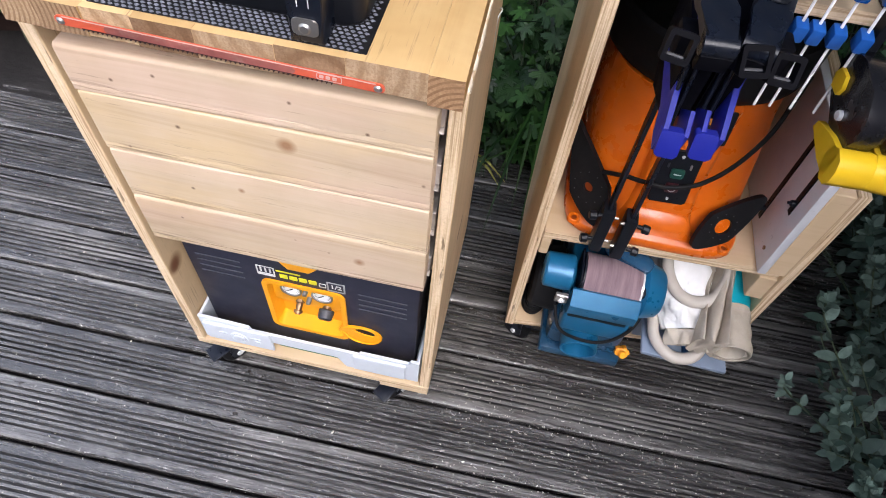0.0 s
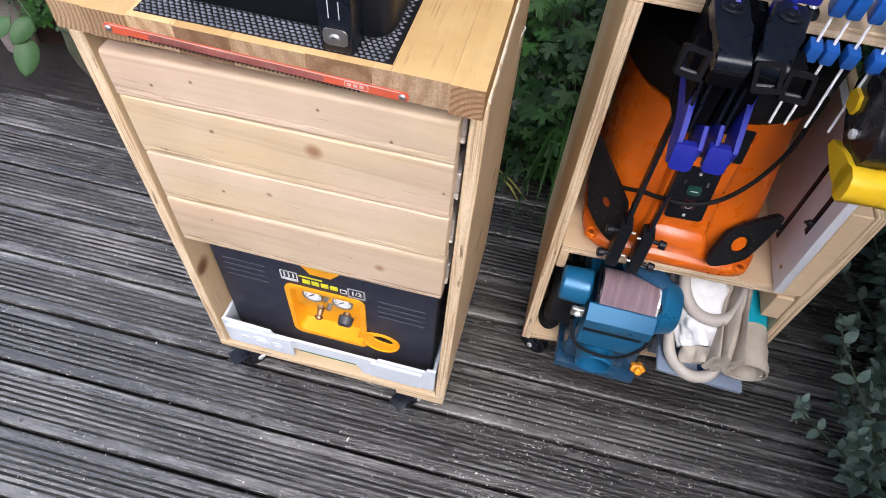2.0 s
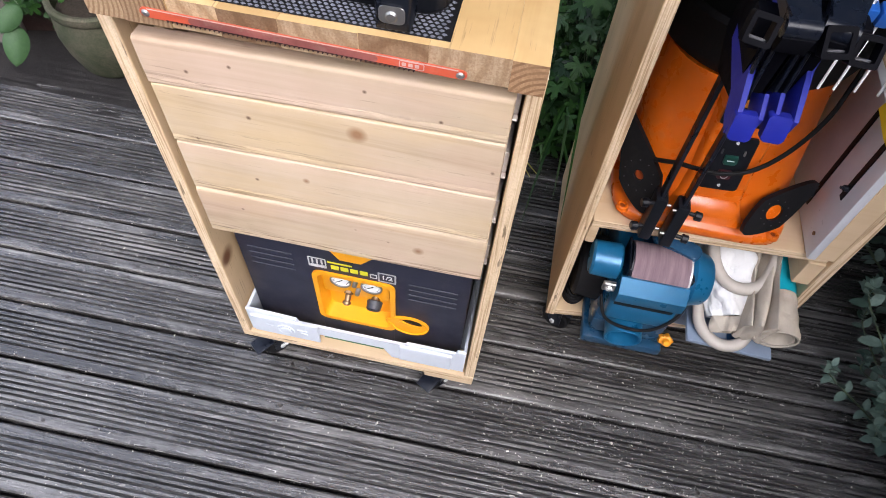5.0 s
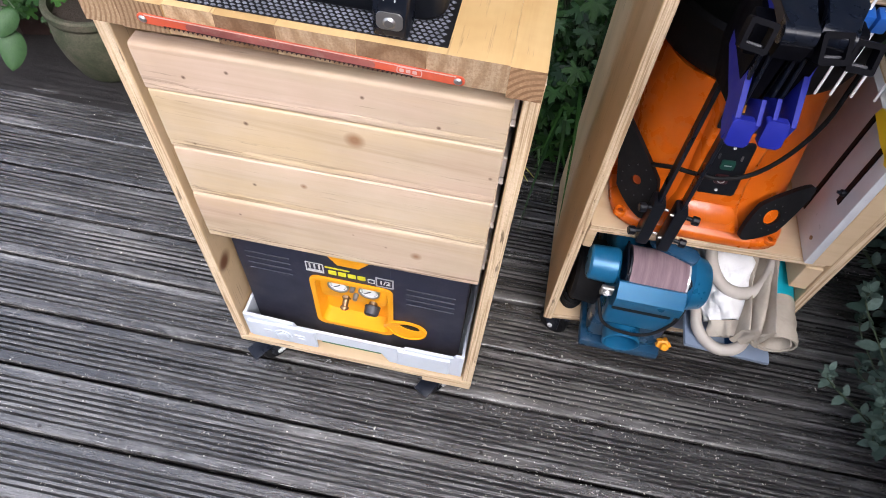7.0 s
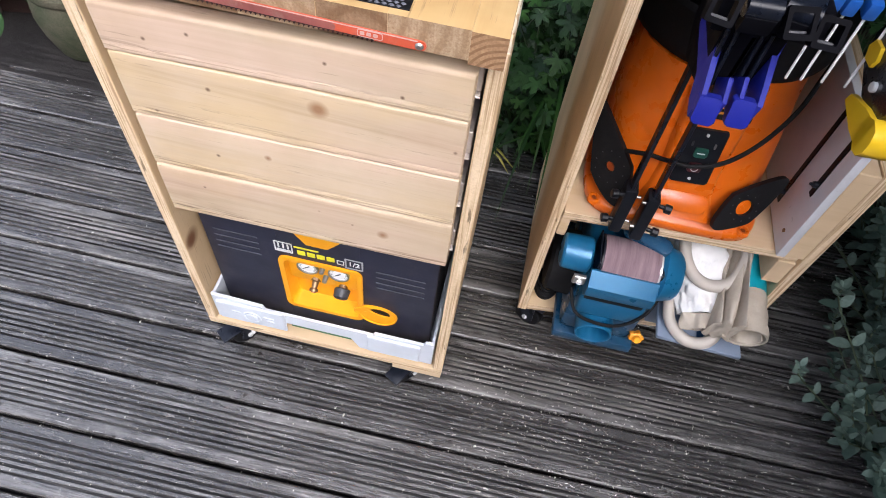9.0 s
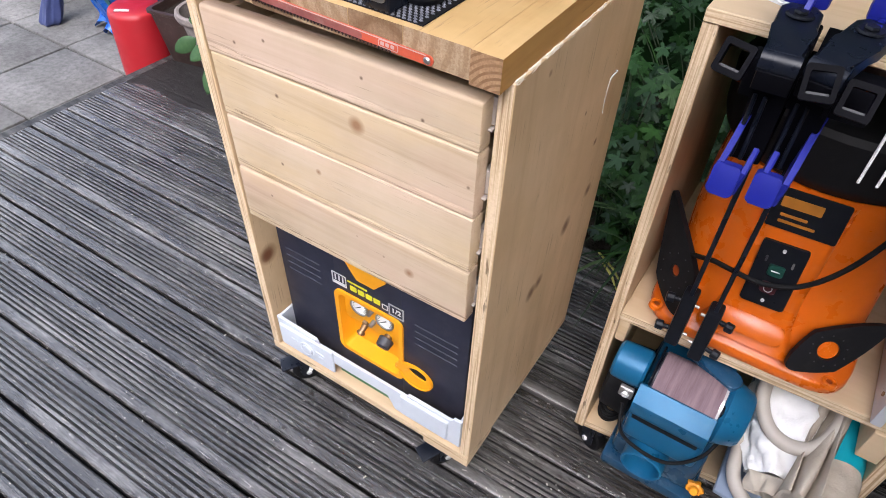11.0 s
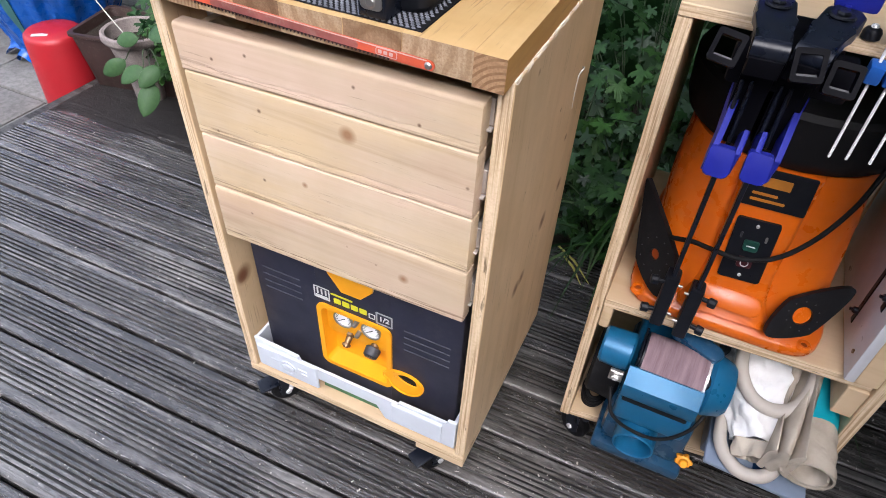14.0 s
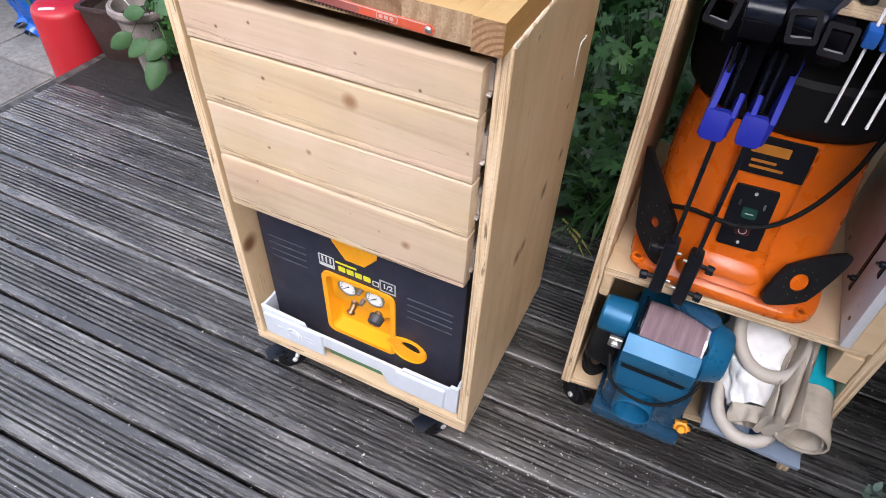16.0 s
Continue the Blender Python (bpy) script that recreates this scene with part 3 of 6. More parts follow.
def board_mesh(length, width):
    prof = board_profile(width)
    steps = 90
    rings = []
    for s in range(steps + 1):
        x = length * s / steps
        rings.append([(x, y + 0.0009 * noise.noise(Vector((x * 7, y * 90, 5))), z + 0.0007 * noise.noise(Vector((x * 9, y * 40, 0))) + (0.0022 * noise.noise(Vector((x * 5, y * 160, 9))) if -0.02 < z < -0.004 else 0.0)) for y, z in prof])
    bm = loft(fresh(), rings)
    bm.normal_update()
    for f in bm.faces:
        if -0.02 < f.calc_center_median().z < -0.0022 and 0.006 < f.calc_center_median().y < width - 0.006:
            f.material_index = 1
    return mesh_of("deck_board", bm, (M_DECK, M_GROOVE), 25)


BOARD = board_mesh(2.81, PITCH - GAP)
SHORT = board_mesh(0.86, PITCH - GAP)
for i in range(-24, 7):
    ob = new("deck_board", BOARD if i < 6 else SHORT)
    ob.parent = DECK
    y = 0.018 + GAP / 2 + i * PITCH
    rr = random.Random(i + 50)
    ob.matrix_basis = Matrix.Translation((-1.32, y - 1.32 * SLOPE, rr.uniform(-0.0015, 0.0015))) @ Matrix.Rotation(SLOPE, 4, "Z")
    for jx in (-0.79, -0.345, 0.085, 0.515, 0.955):
        if not -3 < i < 6:
            continue
        for side in (0.012, PITCH - GAP - 0.013):
            x = jx + rr.uniform(-0.012, 0.012)
            if rr.random() < 0.4:
                continue
            bm = fresh()
            lathe(bm, (x, y + side + x * SLOPE, 0.0004), [(0.0040, 0.0), (0.0037, 0.0006), (0.0020, 0.0003)], 10)
            part("deck_screw", bm, M_RUST, DECK)
bm = fresh()
box(bm, -1.358, -1.3225, -3.1, 0.90, -0.105, -0.002, 0.003)
ob = part("edge_board", bm, M_GROOVE, DECK, "plain dark edging board across the ends of the decking")
# one solid black block paints the dark seen through the board gaps
bm = fresh()
box(bm, -1.31, 1.48, -3.1, 0.77, -0.16, -0.034, 0)
whole("deck_underside", bm, M_BLACKMATT, "black block with the under-deck shade put into its colour", "deck", kind="structure")

# thin dark sheet with a ragged front edge over the back boards by the bed
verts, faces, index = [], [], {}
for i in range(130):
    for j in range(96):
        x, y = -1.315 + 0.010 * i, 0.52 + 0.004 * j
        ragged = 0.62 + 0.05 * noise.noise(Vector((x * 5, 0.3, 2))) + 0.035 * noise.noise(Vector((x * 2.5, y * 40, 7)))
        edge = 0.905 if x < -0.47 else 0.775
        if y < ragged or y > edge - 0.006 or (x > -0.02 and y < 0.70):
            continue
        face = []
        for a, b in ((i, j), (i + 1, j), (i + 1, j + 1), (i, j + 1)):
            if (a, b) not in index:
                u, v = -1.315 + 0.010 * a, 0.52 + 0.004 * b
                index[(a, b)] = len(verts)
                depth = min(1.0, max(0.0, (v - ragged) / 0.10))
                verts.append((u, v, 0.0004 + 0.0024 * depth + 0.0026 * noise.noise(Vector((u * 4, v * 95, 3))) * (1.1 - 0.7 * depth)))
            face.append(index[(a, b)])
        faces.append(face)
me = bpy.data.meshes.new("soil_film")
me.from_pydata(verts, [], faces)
me.materials.append(ground_material("near_black_sheet", (0.013, 0.0115, 0.011), (0.034, 0.031, 0.029), 26, 0.6, 0.5))
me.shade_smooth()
tagged(new("soil_film", me), "thin ragged dark sheet over the back deck boards", "soil", kind="stuff")

# concrete slabs left of the deck
PAVING = thing("pavement", (-2, 0, -0.1), "worn pale grey concrete paving slabs", "paving", kind="structure")
bm = fresh()
box(bm, -5.0, -1.366, -3.1, 3.2, -0.20, -0.112, 0)
part("joint_bed", bm, M_JOINT, PAVING, "dark mossy joints between the slabs")
for i in range(9):
    for j in range(-8, 7):
        bm = fresh()
        x0, x1, y0 = -1.532 - i * 0.376, (-1.166 - i * 0.376 if i else -1.368), 0.349 + j * 0.401
        box(bm, x0, x1, y0, y0 + 0.392, -0.15, -0.100 + 0.002 * math.sin(i * 5 + j * 3), 0.005, 2)
        part("paving_slab", bm, M_PAVER, PAVING)


# ---- drawer cart ----
CART = thing("drawer_cart", (0.234, 0.2, 0.0), "pine plywood tool cart with four drawers, open bay below, on castors", "cart")


def ply_panel(name, parent, x0, x1, y0, y1, z0, z1, axis, mats, label="", bevel=0.0012):
    bm = box(fresh(), x0, x1, y0, y1, z0, z1, bevel)
    edge_faces(bm, axis)
    return part(name, bm, mats, parent, label)


ply_panel("side_panel", CART, 0.0, 0.018, 0.0, 0.41, 0.1255, 0.8795, 0, (M_PLY, M_PLYX))
ply_panel("side_panel", CART, 0.450, 0.468, 0.0, 0.41, 0.1255, 0.876, 0, (M_PLY, M_PLYX), "plywood side with brown knots and a chipped top edge")
rr = random.Random(4)
bm = fresh()
rings = []
for s in range(60):
    y = 0.001 + 0.407 * s / 59
    a, b = 0.4515 + rr.uniform(-0.0006, 0.0006), 0.4682 - (0.004 * rr.random() if s % 13 in (3, 4, 9) else 0.0005 * rr.random())
    h = 0.8772 + rr.uniform(-0.0006, 0.0008)
    rings.append([(a, y, 0.8755), (a + 0.001, y, h), (b - 0.001, y, h), (b + 0.0004, y, 0.8755 - rr.uniform(0, 0.004))])
part("chipped_edge", loft(bm, rings), plastic("torn_cream_veneer", (0.76, 0.67, 0.54), 0.7, 0.2), CART, "torn cream veneer along the side's top edge", smooth=0)
ply_panel("bottom_panel", CART, 0.0, 0.468, -0.001, 0.41, 0.107, 0.125, 2, (M_SHELF, M_PLYZ))
ply_panel("back_panel", CART, 0.0185, 0.4495, 0.392, 0.41, 0.1255, 0.87, 1, (M_PLY, M_PLYX))
ply_panel("divider", CART, 0.0185, 0.4495, 0.03, 0.39, 0.50, 0.512, 2, (M_SHELF, M_PLYZ))
bm = box(fresh(), 0.371, 0.467, 0.0005, 0.09, 0.090, 0.1065, 0.001)
part("castor_block", bm, M_SHELF, CART)
bm = box(fresh(), 0.020, 0.103, 0.006, 0.09, 0.097, 0.1065, 0.001)
part("castor_block", bm, M_SHELF, CART)
bm = box(fresh(), 0.022, 0.102, 0.32, 0.41, 0.090, 0.1065, 0.001)
part("castor_block", bm, M_SHELF, CART)

DRAWERS = ((0.7855, 0.8475), (0.6905, 0.7825), (0.6005, 0.6880), (0.5000, 0.5975))
for k, (z0, z1) in enumerate(DRAWERS):
    bm = fresh()
    # a board with rounded long edges
    tops = (0.0055, 0.0026, 0.0026, 0.007)[k]
    prof = []
    y0, y1 = -0.012, 0.009
    for r, cz, a in ((tops, z1 - tops, 90), (0.0012, z0 + 0.0012, 180)):
        cy = y0 + r
        for s in range(5):
            q = radians(a + 90 * s / 4)
            prof.append((cy + r * math.cos(q), cz + r * math.sin(q)))
    # a shallow torn step runs along the board just above its lower edge
    prof[5:5] = [(y0, z1 - 0.020), (y0, z0 + 0.0175), (y0, z0 + 0.0112), (y0 + 0.0011, z0 + 0.0104), (y0 + 0.0004, z0 + 0.0088)]
    prof += [(y1, z0), (y1, z1)]
    x0 = (0.0375, 0.0385, 0.0395, 0.039)[k]
    x1 = (0.4420, 0.4420, 0.4425, 0.4430)[k]
    rings = [[(x0 + 0.002, y * 0.9 + 0.001, z * 0.98 + 0.02 * (z0 + z1) / 2 - 0.003) for y, z in prof]]
    for s in range(73):
        f = s / 72
        rip = noise.noise(Vector((f * 9, 3.0 * k, 1))) + 0.6 * noise.noise(Vector((f * 40, 3.0 * k, 5)))
        rings.append([(x0 + 0.0015 + (x1 - x0 - 0.003) * f, y + (0.0012 * rip if i == 8 else 0) + 0.0012 * math.sin(f * 3 + k), z - 0.003 + 0.007 * f + 0.0006 * math.sin(f * 5 + 2 * k) + (0.0022 * rip if 7 <= i <= 9 else 0)) for i, (y, z) in enumerate(prof)])
    rings.append([(x1 - 0.0002, y * 0.9 + 0.001, z * 0.98 + 0.02 * (z0 + z1) / 2 + 0.004) for y, z in prof])
    front = part("drawer", loft(bm, rings), M_DRAWER, CART, "planed pine drawer board with small knots, no handle")
    bx0, bx1, by0, by1, bz0, bz1 = 0.043, 0.432, 0.0095, 0.37, z0 + 0.008, z1 - 0.016
    for label, dims in (("drawer_side", (bx0, bx0 + 0.012, by0, by1, bz0, bz1)), ("drawer_side", (bx1 - 0.012, bx1, by0, by1, bz0, bz1)),
                        ("drawer_back", (bx0 + 0.0125, bx1 - 0.0125, by1 - 0.012, by1, bz0, bz1)), ("drawer_base", (bx0 + 0.0125, bx1 - 0.0125, by0, by1 - 0.0125, bz0, bz0 + 0.006))):
        part(label, box(fresh(), *dims, 0.0008), M_SHELF, front)
    for x, s in ((0.0195, 1), (0.4470, -1)):
        # channel slide: rail on the side with folded lips, inner rail on the drawer, bent end plate in front
        zc, y = z0 + 0.045, (0.070 if s > 0 else 0.012)
        bm = box(fresh(), min(x, x + s * 0.0016), max(x, x + s * 0.0016), y, 0.36, zc - 0.017, zc + 0.017, 0.0004)
        for z in (zc - 0.017, zc + 0.0155):
            box(bm, min(x, x + s * 0.0085), max(x, x + s * 0.0085), y, 0.36, z, z + 0.0015, 0.0004)
        runner = part("drawer_runner", bm, M_RUNNER, CART, "dull steel drawer slide")
        bm = box(fresh(), min(x + s * 0.0045, x + s * 0.0130), max(x + s * 0.0045, x + s * 0.0130), y + 0.004, 0.36, zc - 0.012, zc + 0.012, 0.0012)
        part("inner_rail", bm, M_DULLSTEEL, runner)
        bm = box(fresh(), min(x + s * 0.0005, x + s * 0.0130), max(x + s * 0.0005, x + s * 0.0130), y - 0.0025, y - 0.0005, zc - 0.016, zc + 0.018, 0.0006)
        box(bm, min(x, x + s * 0.0130), max(x, x + s * 0.0130), y - 0.010, y - 0.0005, zc - 0.0205, zc - 0.0175, 0.0008)
        part("end_plate", bm, M_RUNNER, runner)


def castor(parent, x, y, top, pedal, turn=0.0):
    """A small black swivel castor under a plate; pedal: with a brake flap."""
    t = Matrix.Translation((x, y, 0)) @ Matrix.Rotation(radians(turn), 4, "Z")

    def at(a, b, c):
        return t @ Vector((a, b, c))
    bm = fresh()
    slab(bm, rounded(0.058, 0.058, 0.006), Matrix.Translation((0, 0, top - 0.0035)) @ t, 0.003, 0.0008, 1)
    rod(bm, at(0, 0, top - 0.0036), at(0, 0, top - 0.017), 0.021, 0.019, 18, 0.002)
    for s in (-1, 1):
        pts = [(-0.018, top - 0.0175), (0.018, top - 0.0175), (0.010, 0.036), (0.004, 0.024), (-0.012, 0.022), (-0.020, 0.03)]
        m = t @ Matrix.Translation((s * 0.0155 - 0.001, (-0.010 if pedal else 0.012), 0)) @ Matrix(((0, 0, 1, 0), (1, 0, 0, 0), (0, 1, 0, 0), (0, 0, 0, 1)))
        slab(bm, pts, m, 0.0022)
    body = part("castor", bm, M_BLACKMETAL, parent)
    ahead = -0.012 if pedal else 0.010
    bm = rod(fresh(), at(-0.011, ahead, 0.0335), at(0.011, ahead, 0.0335), 0.0328, seg=28, bevel=0.004)
    part("wheel", bm, M_BLACKMATT, body)
    bm = rod(fresh(), at(-0.021, ahead, 0.0335), at(0.021, ahead, 0.0335), 0.006, seg=6, bevel=0.001)
    part("axle_bolt", bm, M_STEEL, body)
    if pedal:
        bm = box(fresh(), -0.017, 0.017, -0.058, -0.014, 0.058, 0.0635, 0.002, 2)
        bmesh.ops.transform(bm, matrix=t @ Matrix.Translation((0, 0, 0.004)) @ Matrix.Rotation(radians(9), 4, "X"), verts=bm.verts)
        part("brake_pedal", bm, M_BLACKMETAL, body)
        bm = rod(fresh(), at(0.026, -0.006, 0.060), at(0.034, -0.010, 0.060), 0.005, 0.0045, 6, 0.001)
        rod(bm, at(0.010, -0.004, 0.060), at(0.026, -0.006, 0.060), 0.003, seg=8)
        part("pivot_bolt", bm, M_STEEL, body, "bright steel pivot bolt")
    return body


castor(CART, 0.055, 0.045, 0.097, True, -38)
castor(CART, 0.405, 0.045, 0.090, True, -30)
castor(CART, 0.062, 0.365, 0.090, False, 10)
castor(CART, 0.42, 0.365, 0.106, False, 20)

# worktop of glued staves
TOP = thing("worktop", (0.24, 0.2, 0.872), "thick oiled wooden worktop of glued staves, sawn end grain in front", "worktop")
xs = [0.019, 0.058, 0.105, 0.155, 0.214, 0.290, 0.356, 0.432, 0.4655]
for i, (a, b) in enumerate(zip(xs, xs[1:])):
    rr = random.Random(i)
    bm = box(fresh(), a + (0.0001 if i else 0), b - (0.0001 if i < 7 else 0), -0.028 + rr.uniform(-0.0012, 0.0010), 0.425, 0.8765 if i == 7 else 0.880, 0.9135 + rr.uniform(-0.0002, 0.0002), 0.0)
    bm.normal_update()
    for f in bm.faces:
        if abs(f.normal.y) > 0.7:
            f.material_index = 1
        elif i == 7 and f.normal.x > 0.7:
            f.material_index = 2
    part("stave", bm, (M_TOPWOOD, (M_ENDGRAIN_RINGS, M_ENDGRAIN_RINGS, M_ENDGRAIN, M_ENDGRAIN_DARK, M_ENDGRAIN, M_ENDGRAIN_DARK, M_ENDGRAIN, M_ENDGRAIN_RED)[i], M_TOPEND), TOP)

# hacksaw blade screwed across the front of the worktop
BLADE = thing("saw_blade", (0.23, -0.03, 0.9), "worn orange hacksaw blade screwed to the worktop front", "saw blade")
A, B = Vector((0.083, -0.0295, 0.896)), Vector((0.388, -0.0295, 0.888))
along = (B - A).normalized()
down = Vector((along.z, 0, -along.x)).normalized()
if down.z > 0:
    down = -down
bm = fresh()
outline = []
length = (B - A).length
for s in range(9):
    q = radians(90 + 180 * s / 8)
    outline.append((0.0054 * math.cos(q), 0.0054 * math.sin(q)))
teeth = []
u = 0.02
while u < length - 0.045:
    teeth += [(u, -0.0052), (u + 0.0006, -0.0080), (u + 0.0026, -0.0052)]
    u += 0.0046
for s in range(9):
    q = radians(-90 + 180 * s / 8)
    outline.append((length + 0.0054 * math.cos(q), 0.0054 * math.sin(q)))
m = Matrix.Translation(A) @ Matrix(((along.x, -down.x, 0, 0), (0, 0, -1, 0), (along.z, -down.z, 0, 0), (0, 0, 0, 1)))
slab(bm, outline, m, 0.0016)
part("blade", bm, M_BLADE, BLADE)
bm = slab(fresh(), [(0.02, -0.0044)] + teeth + [(u - 0.0027, -0.0044)], m @ Matrix.Translation((0, 0, -0.0001)), 0.0019)
part("tooth_edge", bm, M_TEETH, BLADE, "rusty toothed edge")
bm = slab(fresh(), rounded(length * 0.60, 0.0078, 0.0039), m @ Matrix.Translation((length * 0.44, -0.0004, 0.0016)), 0.0002)
part("bare_middle", bm, M_BLADEMID, BLADE, "paint worn to dull bare metal")
bm = slab(fresh(), rounded(length * 0.98, 0.0012, 0.0005), m @ Matrix.Translation((length * 0.5, 0.0047, 0.0018)), 0.0002)
part("back_edge", bm, M_FAINT, BLADE, "bright worn back edge")
for k in range(4):
    bm = ringed(fresh(), rounded(0.024, 0.008, 0.002), rounded(0.0225, 0.0068, 0.0016), m @ Matrix.Translation((length - 0.047, 0, 0.0018)), 0.0003) if k == 0 else \
        slab(fresh(), rounded(0.0042, 0.004, 0.001), m @ Matrix.Translation((length - 0.0605 + k * 0.0062, 0, 0.0018)), 0.0003)
    part("print_mark", bm, M_FAINT, BLADE, "pale printed mark")
for p in (A + along * 0.001, B - along * 0.001):
    bm = rod(fresh(), p + Vector((0, -0.0018, 0)), p + Vector((0, -0.0042, 0)), 0.0042, 0.0032, 14, 0.0008)
    part("screw", bm, M_DULLSTEEL, BLADE)

# mesh mat on the worktop
bm = fresh()
box(bm, 0.098, 0.362, -0.019, 0.33, 0.9140, 0.9155, 0.0005)
MATB = thing("mesh_mat", (0.2, 0.1, 0.9140), "grey open-weave anti-slip mat on the worktop", "mat")
part("backing", bm, M_BLACKMATT, MATB)
verts, faces = [], []
cx, cy = 0.0066, 0.0052
for i in range(39):
    for j in range(42):
        x = 0.101 + i * cx + (cx / 2 if j % 2 else 0)
        y = -0.0170 + j * cy
        k = len(verts)
        rr = 0.0028
        verts += [(x - rr, y, 0.9157), (x, y - rr * 0.8, 0.9157), (x + rr, y, 0.9157), (x, y + rr * 0.8, 0.9157), (x - rr * 0.4, y, 0.9174), (x + rr * 0.4, y, 0.9174)]
        faces += [(k, k + 1, k + 4), (k + 1, k + 5, k + 4), (k + 1, k + 2, k + 5), (k + 2, k + 3, k + 5), (k + 3, k + 4, k + 5), (k + 3, k, k + 4)]
me = bpy.data.meshes.new("weave")
me.from_pydata(verts, [], faces)
me.materials.append(M_MAT)
ob = new("weave", me)
ob.parent = MATB
ob.location = -MATB.location
tagged(ob, kind="stuff")

# black bench machine on the mat
MACH = thing("bench_machine", (0.24, 0.12, 0.9175), "black cast bench machine with a worn metal front lug", "machine")
bm = fresh()
rings = []
for z, grow in ((0.9175, 0.0), (0.9235, 0.003), (0.9955, 0.001), (1.0505, -0.004), (1.0575, -0.010)):
    o = rounded(0.235 + 2 * grow, 0.27 + 2 * grow, 0.02)
    rings.append([(0.232 + a, 0.147 + b, z) for a, b in o])
part("housing", loft(bm, rings), M_BLACK, MACH)
bm = fresh()
slab(bm, [(-0.016, 0.0), (0.016, 0.0), (0.016, 0.055), (0.012, 0.085), (-0.012, 0.085), (-0.016, 0.055)], facing(0.309, 0.012, 0.9175), 0.034, 0.003)
lug = part("lug", bm, M_BLACKMETAL, MACH)
bm = slab(fresh(), rounded(0.024, 0.018, 0.005), facing(0.309, -0.0225, 0.9355), 0.0012, 0.0004, 1)
part("worn_plate", bm, M_DULLSTEEL, lug, "bare scuffed metal")
bm = rod(fresh(), (0.309, -0.0235, 0.9345), (0.309, -0.0262, 0.9345), 0.0060, 0.005, 16, 0.001)
part("bolt", bm, M_DULLSTEEL, lug)
for x in (0.304, 0.314):
    bm = box(fresh(), x - 0.0004, x + 0.0004, -0.0234, -0.0225, 0.9555, 0.9735, 0.0002)
    part("scale_mark", bm, M_WHITEPRINT, lug)
bm = slab(fresh(), rounded(0.10, 0.03, 0.012), facing(0.20, 0.0125, 0.9855), 0.006, 0.002)
part("front_cover", bm, M_BLACKMATT, MACH)

# ---- compressor and tray in the bay ----
TRAY = thing("storage_tray", (0.234, 0.17, 0.1255), "light grey stackable plastic storage tray", "tray")
bm = fresh()
tx0, tx1, ty0, ty1 = 0.0225, 0.4455, 0.004, 0.33
box(bm, tx0, tx1, ty0 + 0.05, ty1, 0.1275, 0.133, 0.001)
box(bm, tx0, tx0 + 0.006, ty0 + 0.0065, ty1, 0.1335, 0.212, 0.001)
box(bm, tx1 - 0.006, tx1, ty0 + 0.0065, ty1, 0.1335, 0.212, 0.001)
box(bm, tx0, tx1, ty1 - 0.006, ty1, 0.1335, 0.212, 0.001)
m = facing((tx0 + tx1) / 2, ty0 + 0.006, 0.1335)
h = (tx1 - tx0) / 2
slab(bm, [(-h, 0.0), (-0.095, 0.0), (-0.080, 0.034), (0.055, 0.034), (0.070, 0.0), (h, 0.0), (h, 0.080), (h - 0.016, 0.080), (h - 0.020, 0.070), (0.10, 0.070), (0.096, 0.062), (-0.11, 0.062), (-0.114, 0.074), (-h, 0.080)], m, 0.006, 0.001, 1)
part("shell", bm, M_TRAY, TRAY)
bm = slab(fresh(), [(-0.066, 0), (0.066, 0), (0.066, 0.062), (-0.066, 0.058)], m @ Matrix.Translation((-h + 0.074, 0.006, 0.006)), 0.0045, 0.0015, 1)
part("latch_plate", bm, M_TRAY, TRAY)
bm = rod(fresh(), (tx0 + 0.075, -0.0005, 0.168), (tx0 + 0.075, -0.0045, 0.168), 0.0115, seg=20, bevel=0.0015)
ringed(bm, [(0.0175 * math.cos(math.pi * i / 14), 0.0175 * math.sin(math.pi * i / 14)) for i in range(28)], [(0.0145 * math.cos(math.pi * i / 14), 0.0145 * math.sin(math.pi * i / 14)) for i in range(28)], facing(tx0 + 0.075, -0.0005, 0.168), 0.0025)
for u, w in ((-0.030, 0.016), (0.033, 0.020), (0.036, 0.013)):
    slab(bm, rounded(w, 0.0028, 0.001, 1), facing(tx0 + 0.075 + u, -0.0005, 0.168 + 0.25 * abs(u) - (0.012 if w < 0.015 else 0.0)), 0.0014)
part("latch_disc", bm, M_TRAY, TRAY)
bm = slab(fresh(), [(-0.05, 0), (0.05, 0), (0.05, 0.055), (-0.05, 0.055)], m @ Matrix.Translation((h - 0.075, 0.008, 0.006)), 0.0050, 0.0015, 1)
part("latch_plate", bm, M_TRAY, TRAY)
bm = box(fresh(), 0.165, 0.285, 0.016, 0.020, 0.1335, 0.147, 0.001)
part("latch_bar", bm, M_GREEN, TRAY, "green latch bar")

COMP = thing("air_compressor", (0.234, 0.18, 0.134), "dark slate portable air compressor with yellow control panel", "compressor")
FY = 0.034
px0, px1, pz0, pz1 = 0.166, 0.300, 0.200, 0.354
bm = fresh()
box(bm, 0.036, 0.432, FY + 0.0305, 0.315, 0.1345, 0.496, 0.008, 3)
box(bm, 0.036, px0, FY, FY + 0.031, 0.1345, 0.496, 0.004, 2)
box(bm, px1, 0.432, FY, FY + 0.031, 0.1345, 0.496, 0.004, 2)
box(bm, px0 - 0.003, px1 + 0.003, FY + 0.0003, FY + 0.031, pz1, 0.496, 0.001)
box(bm, px0 - 0.003, px1 + 0.003, FY + 0.0003, FY + 0.031, 0.1345, pz0, 0.001)
part("body", bm, M_SLATE, COMP)
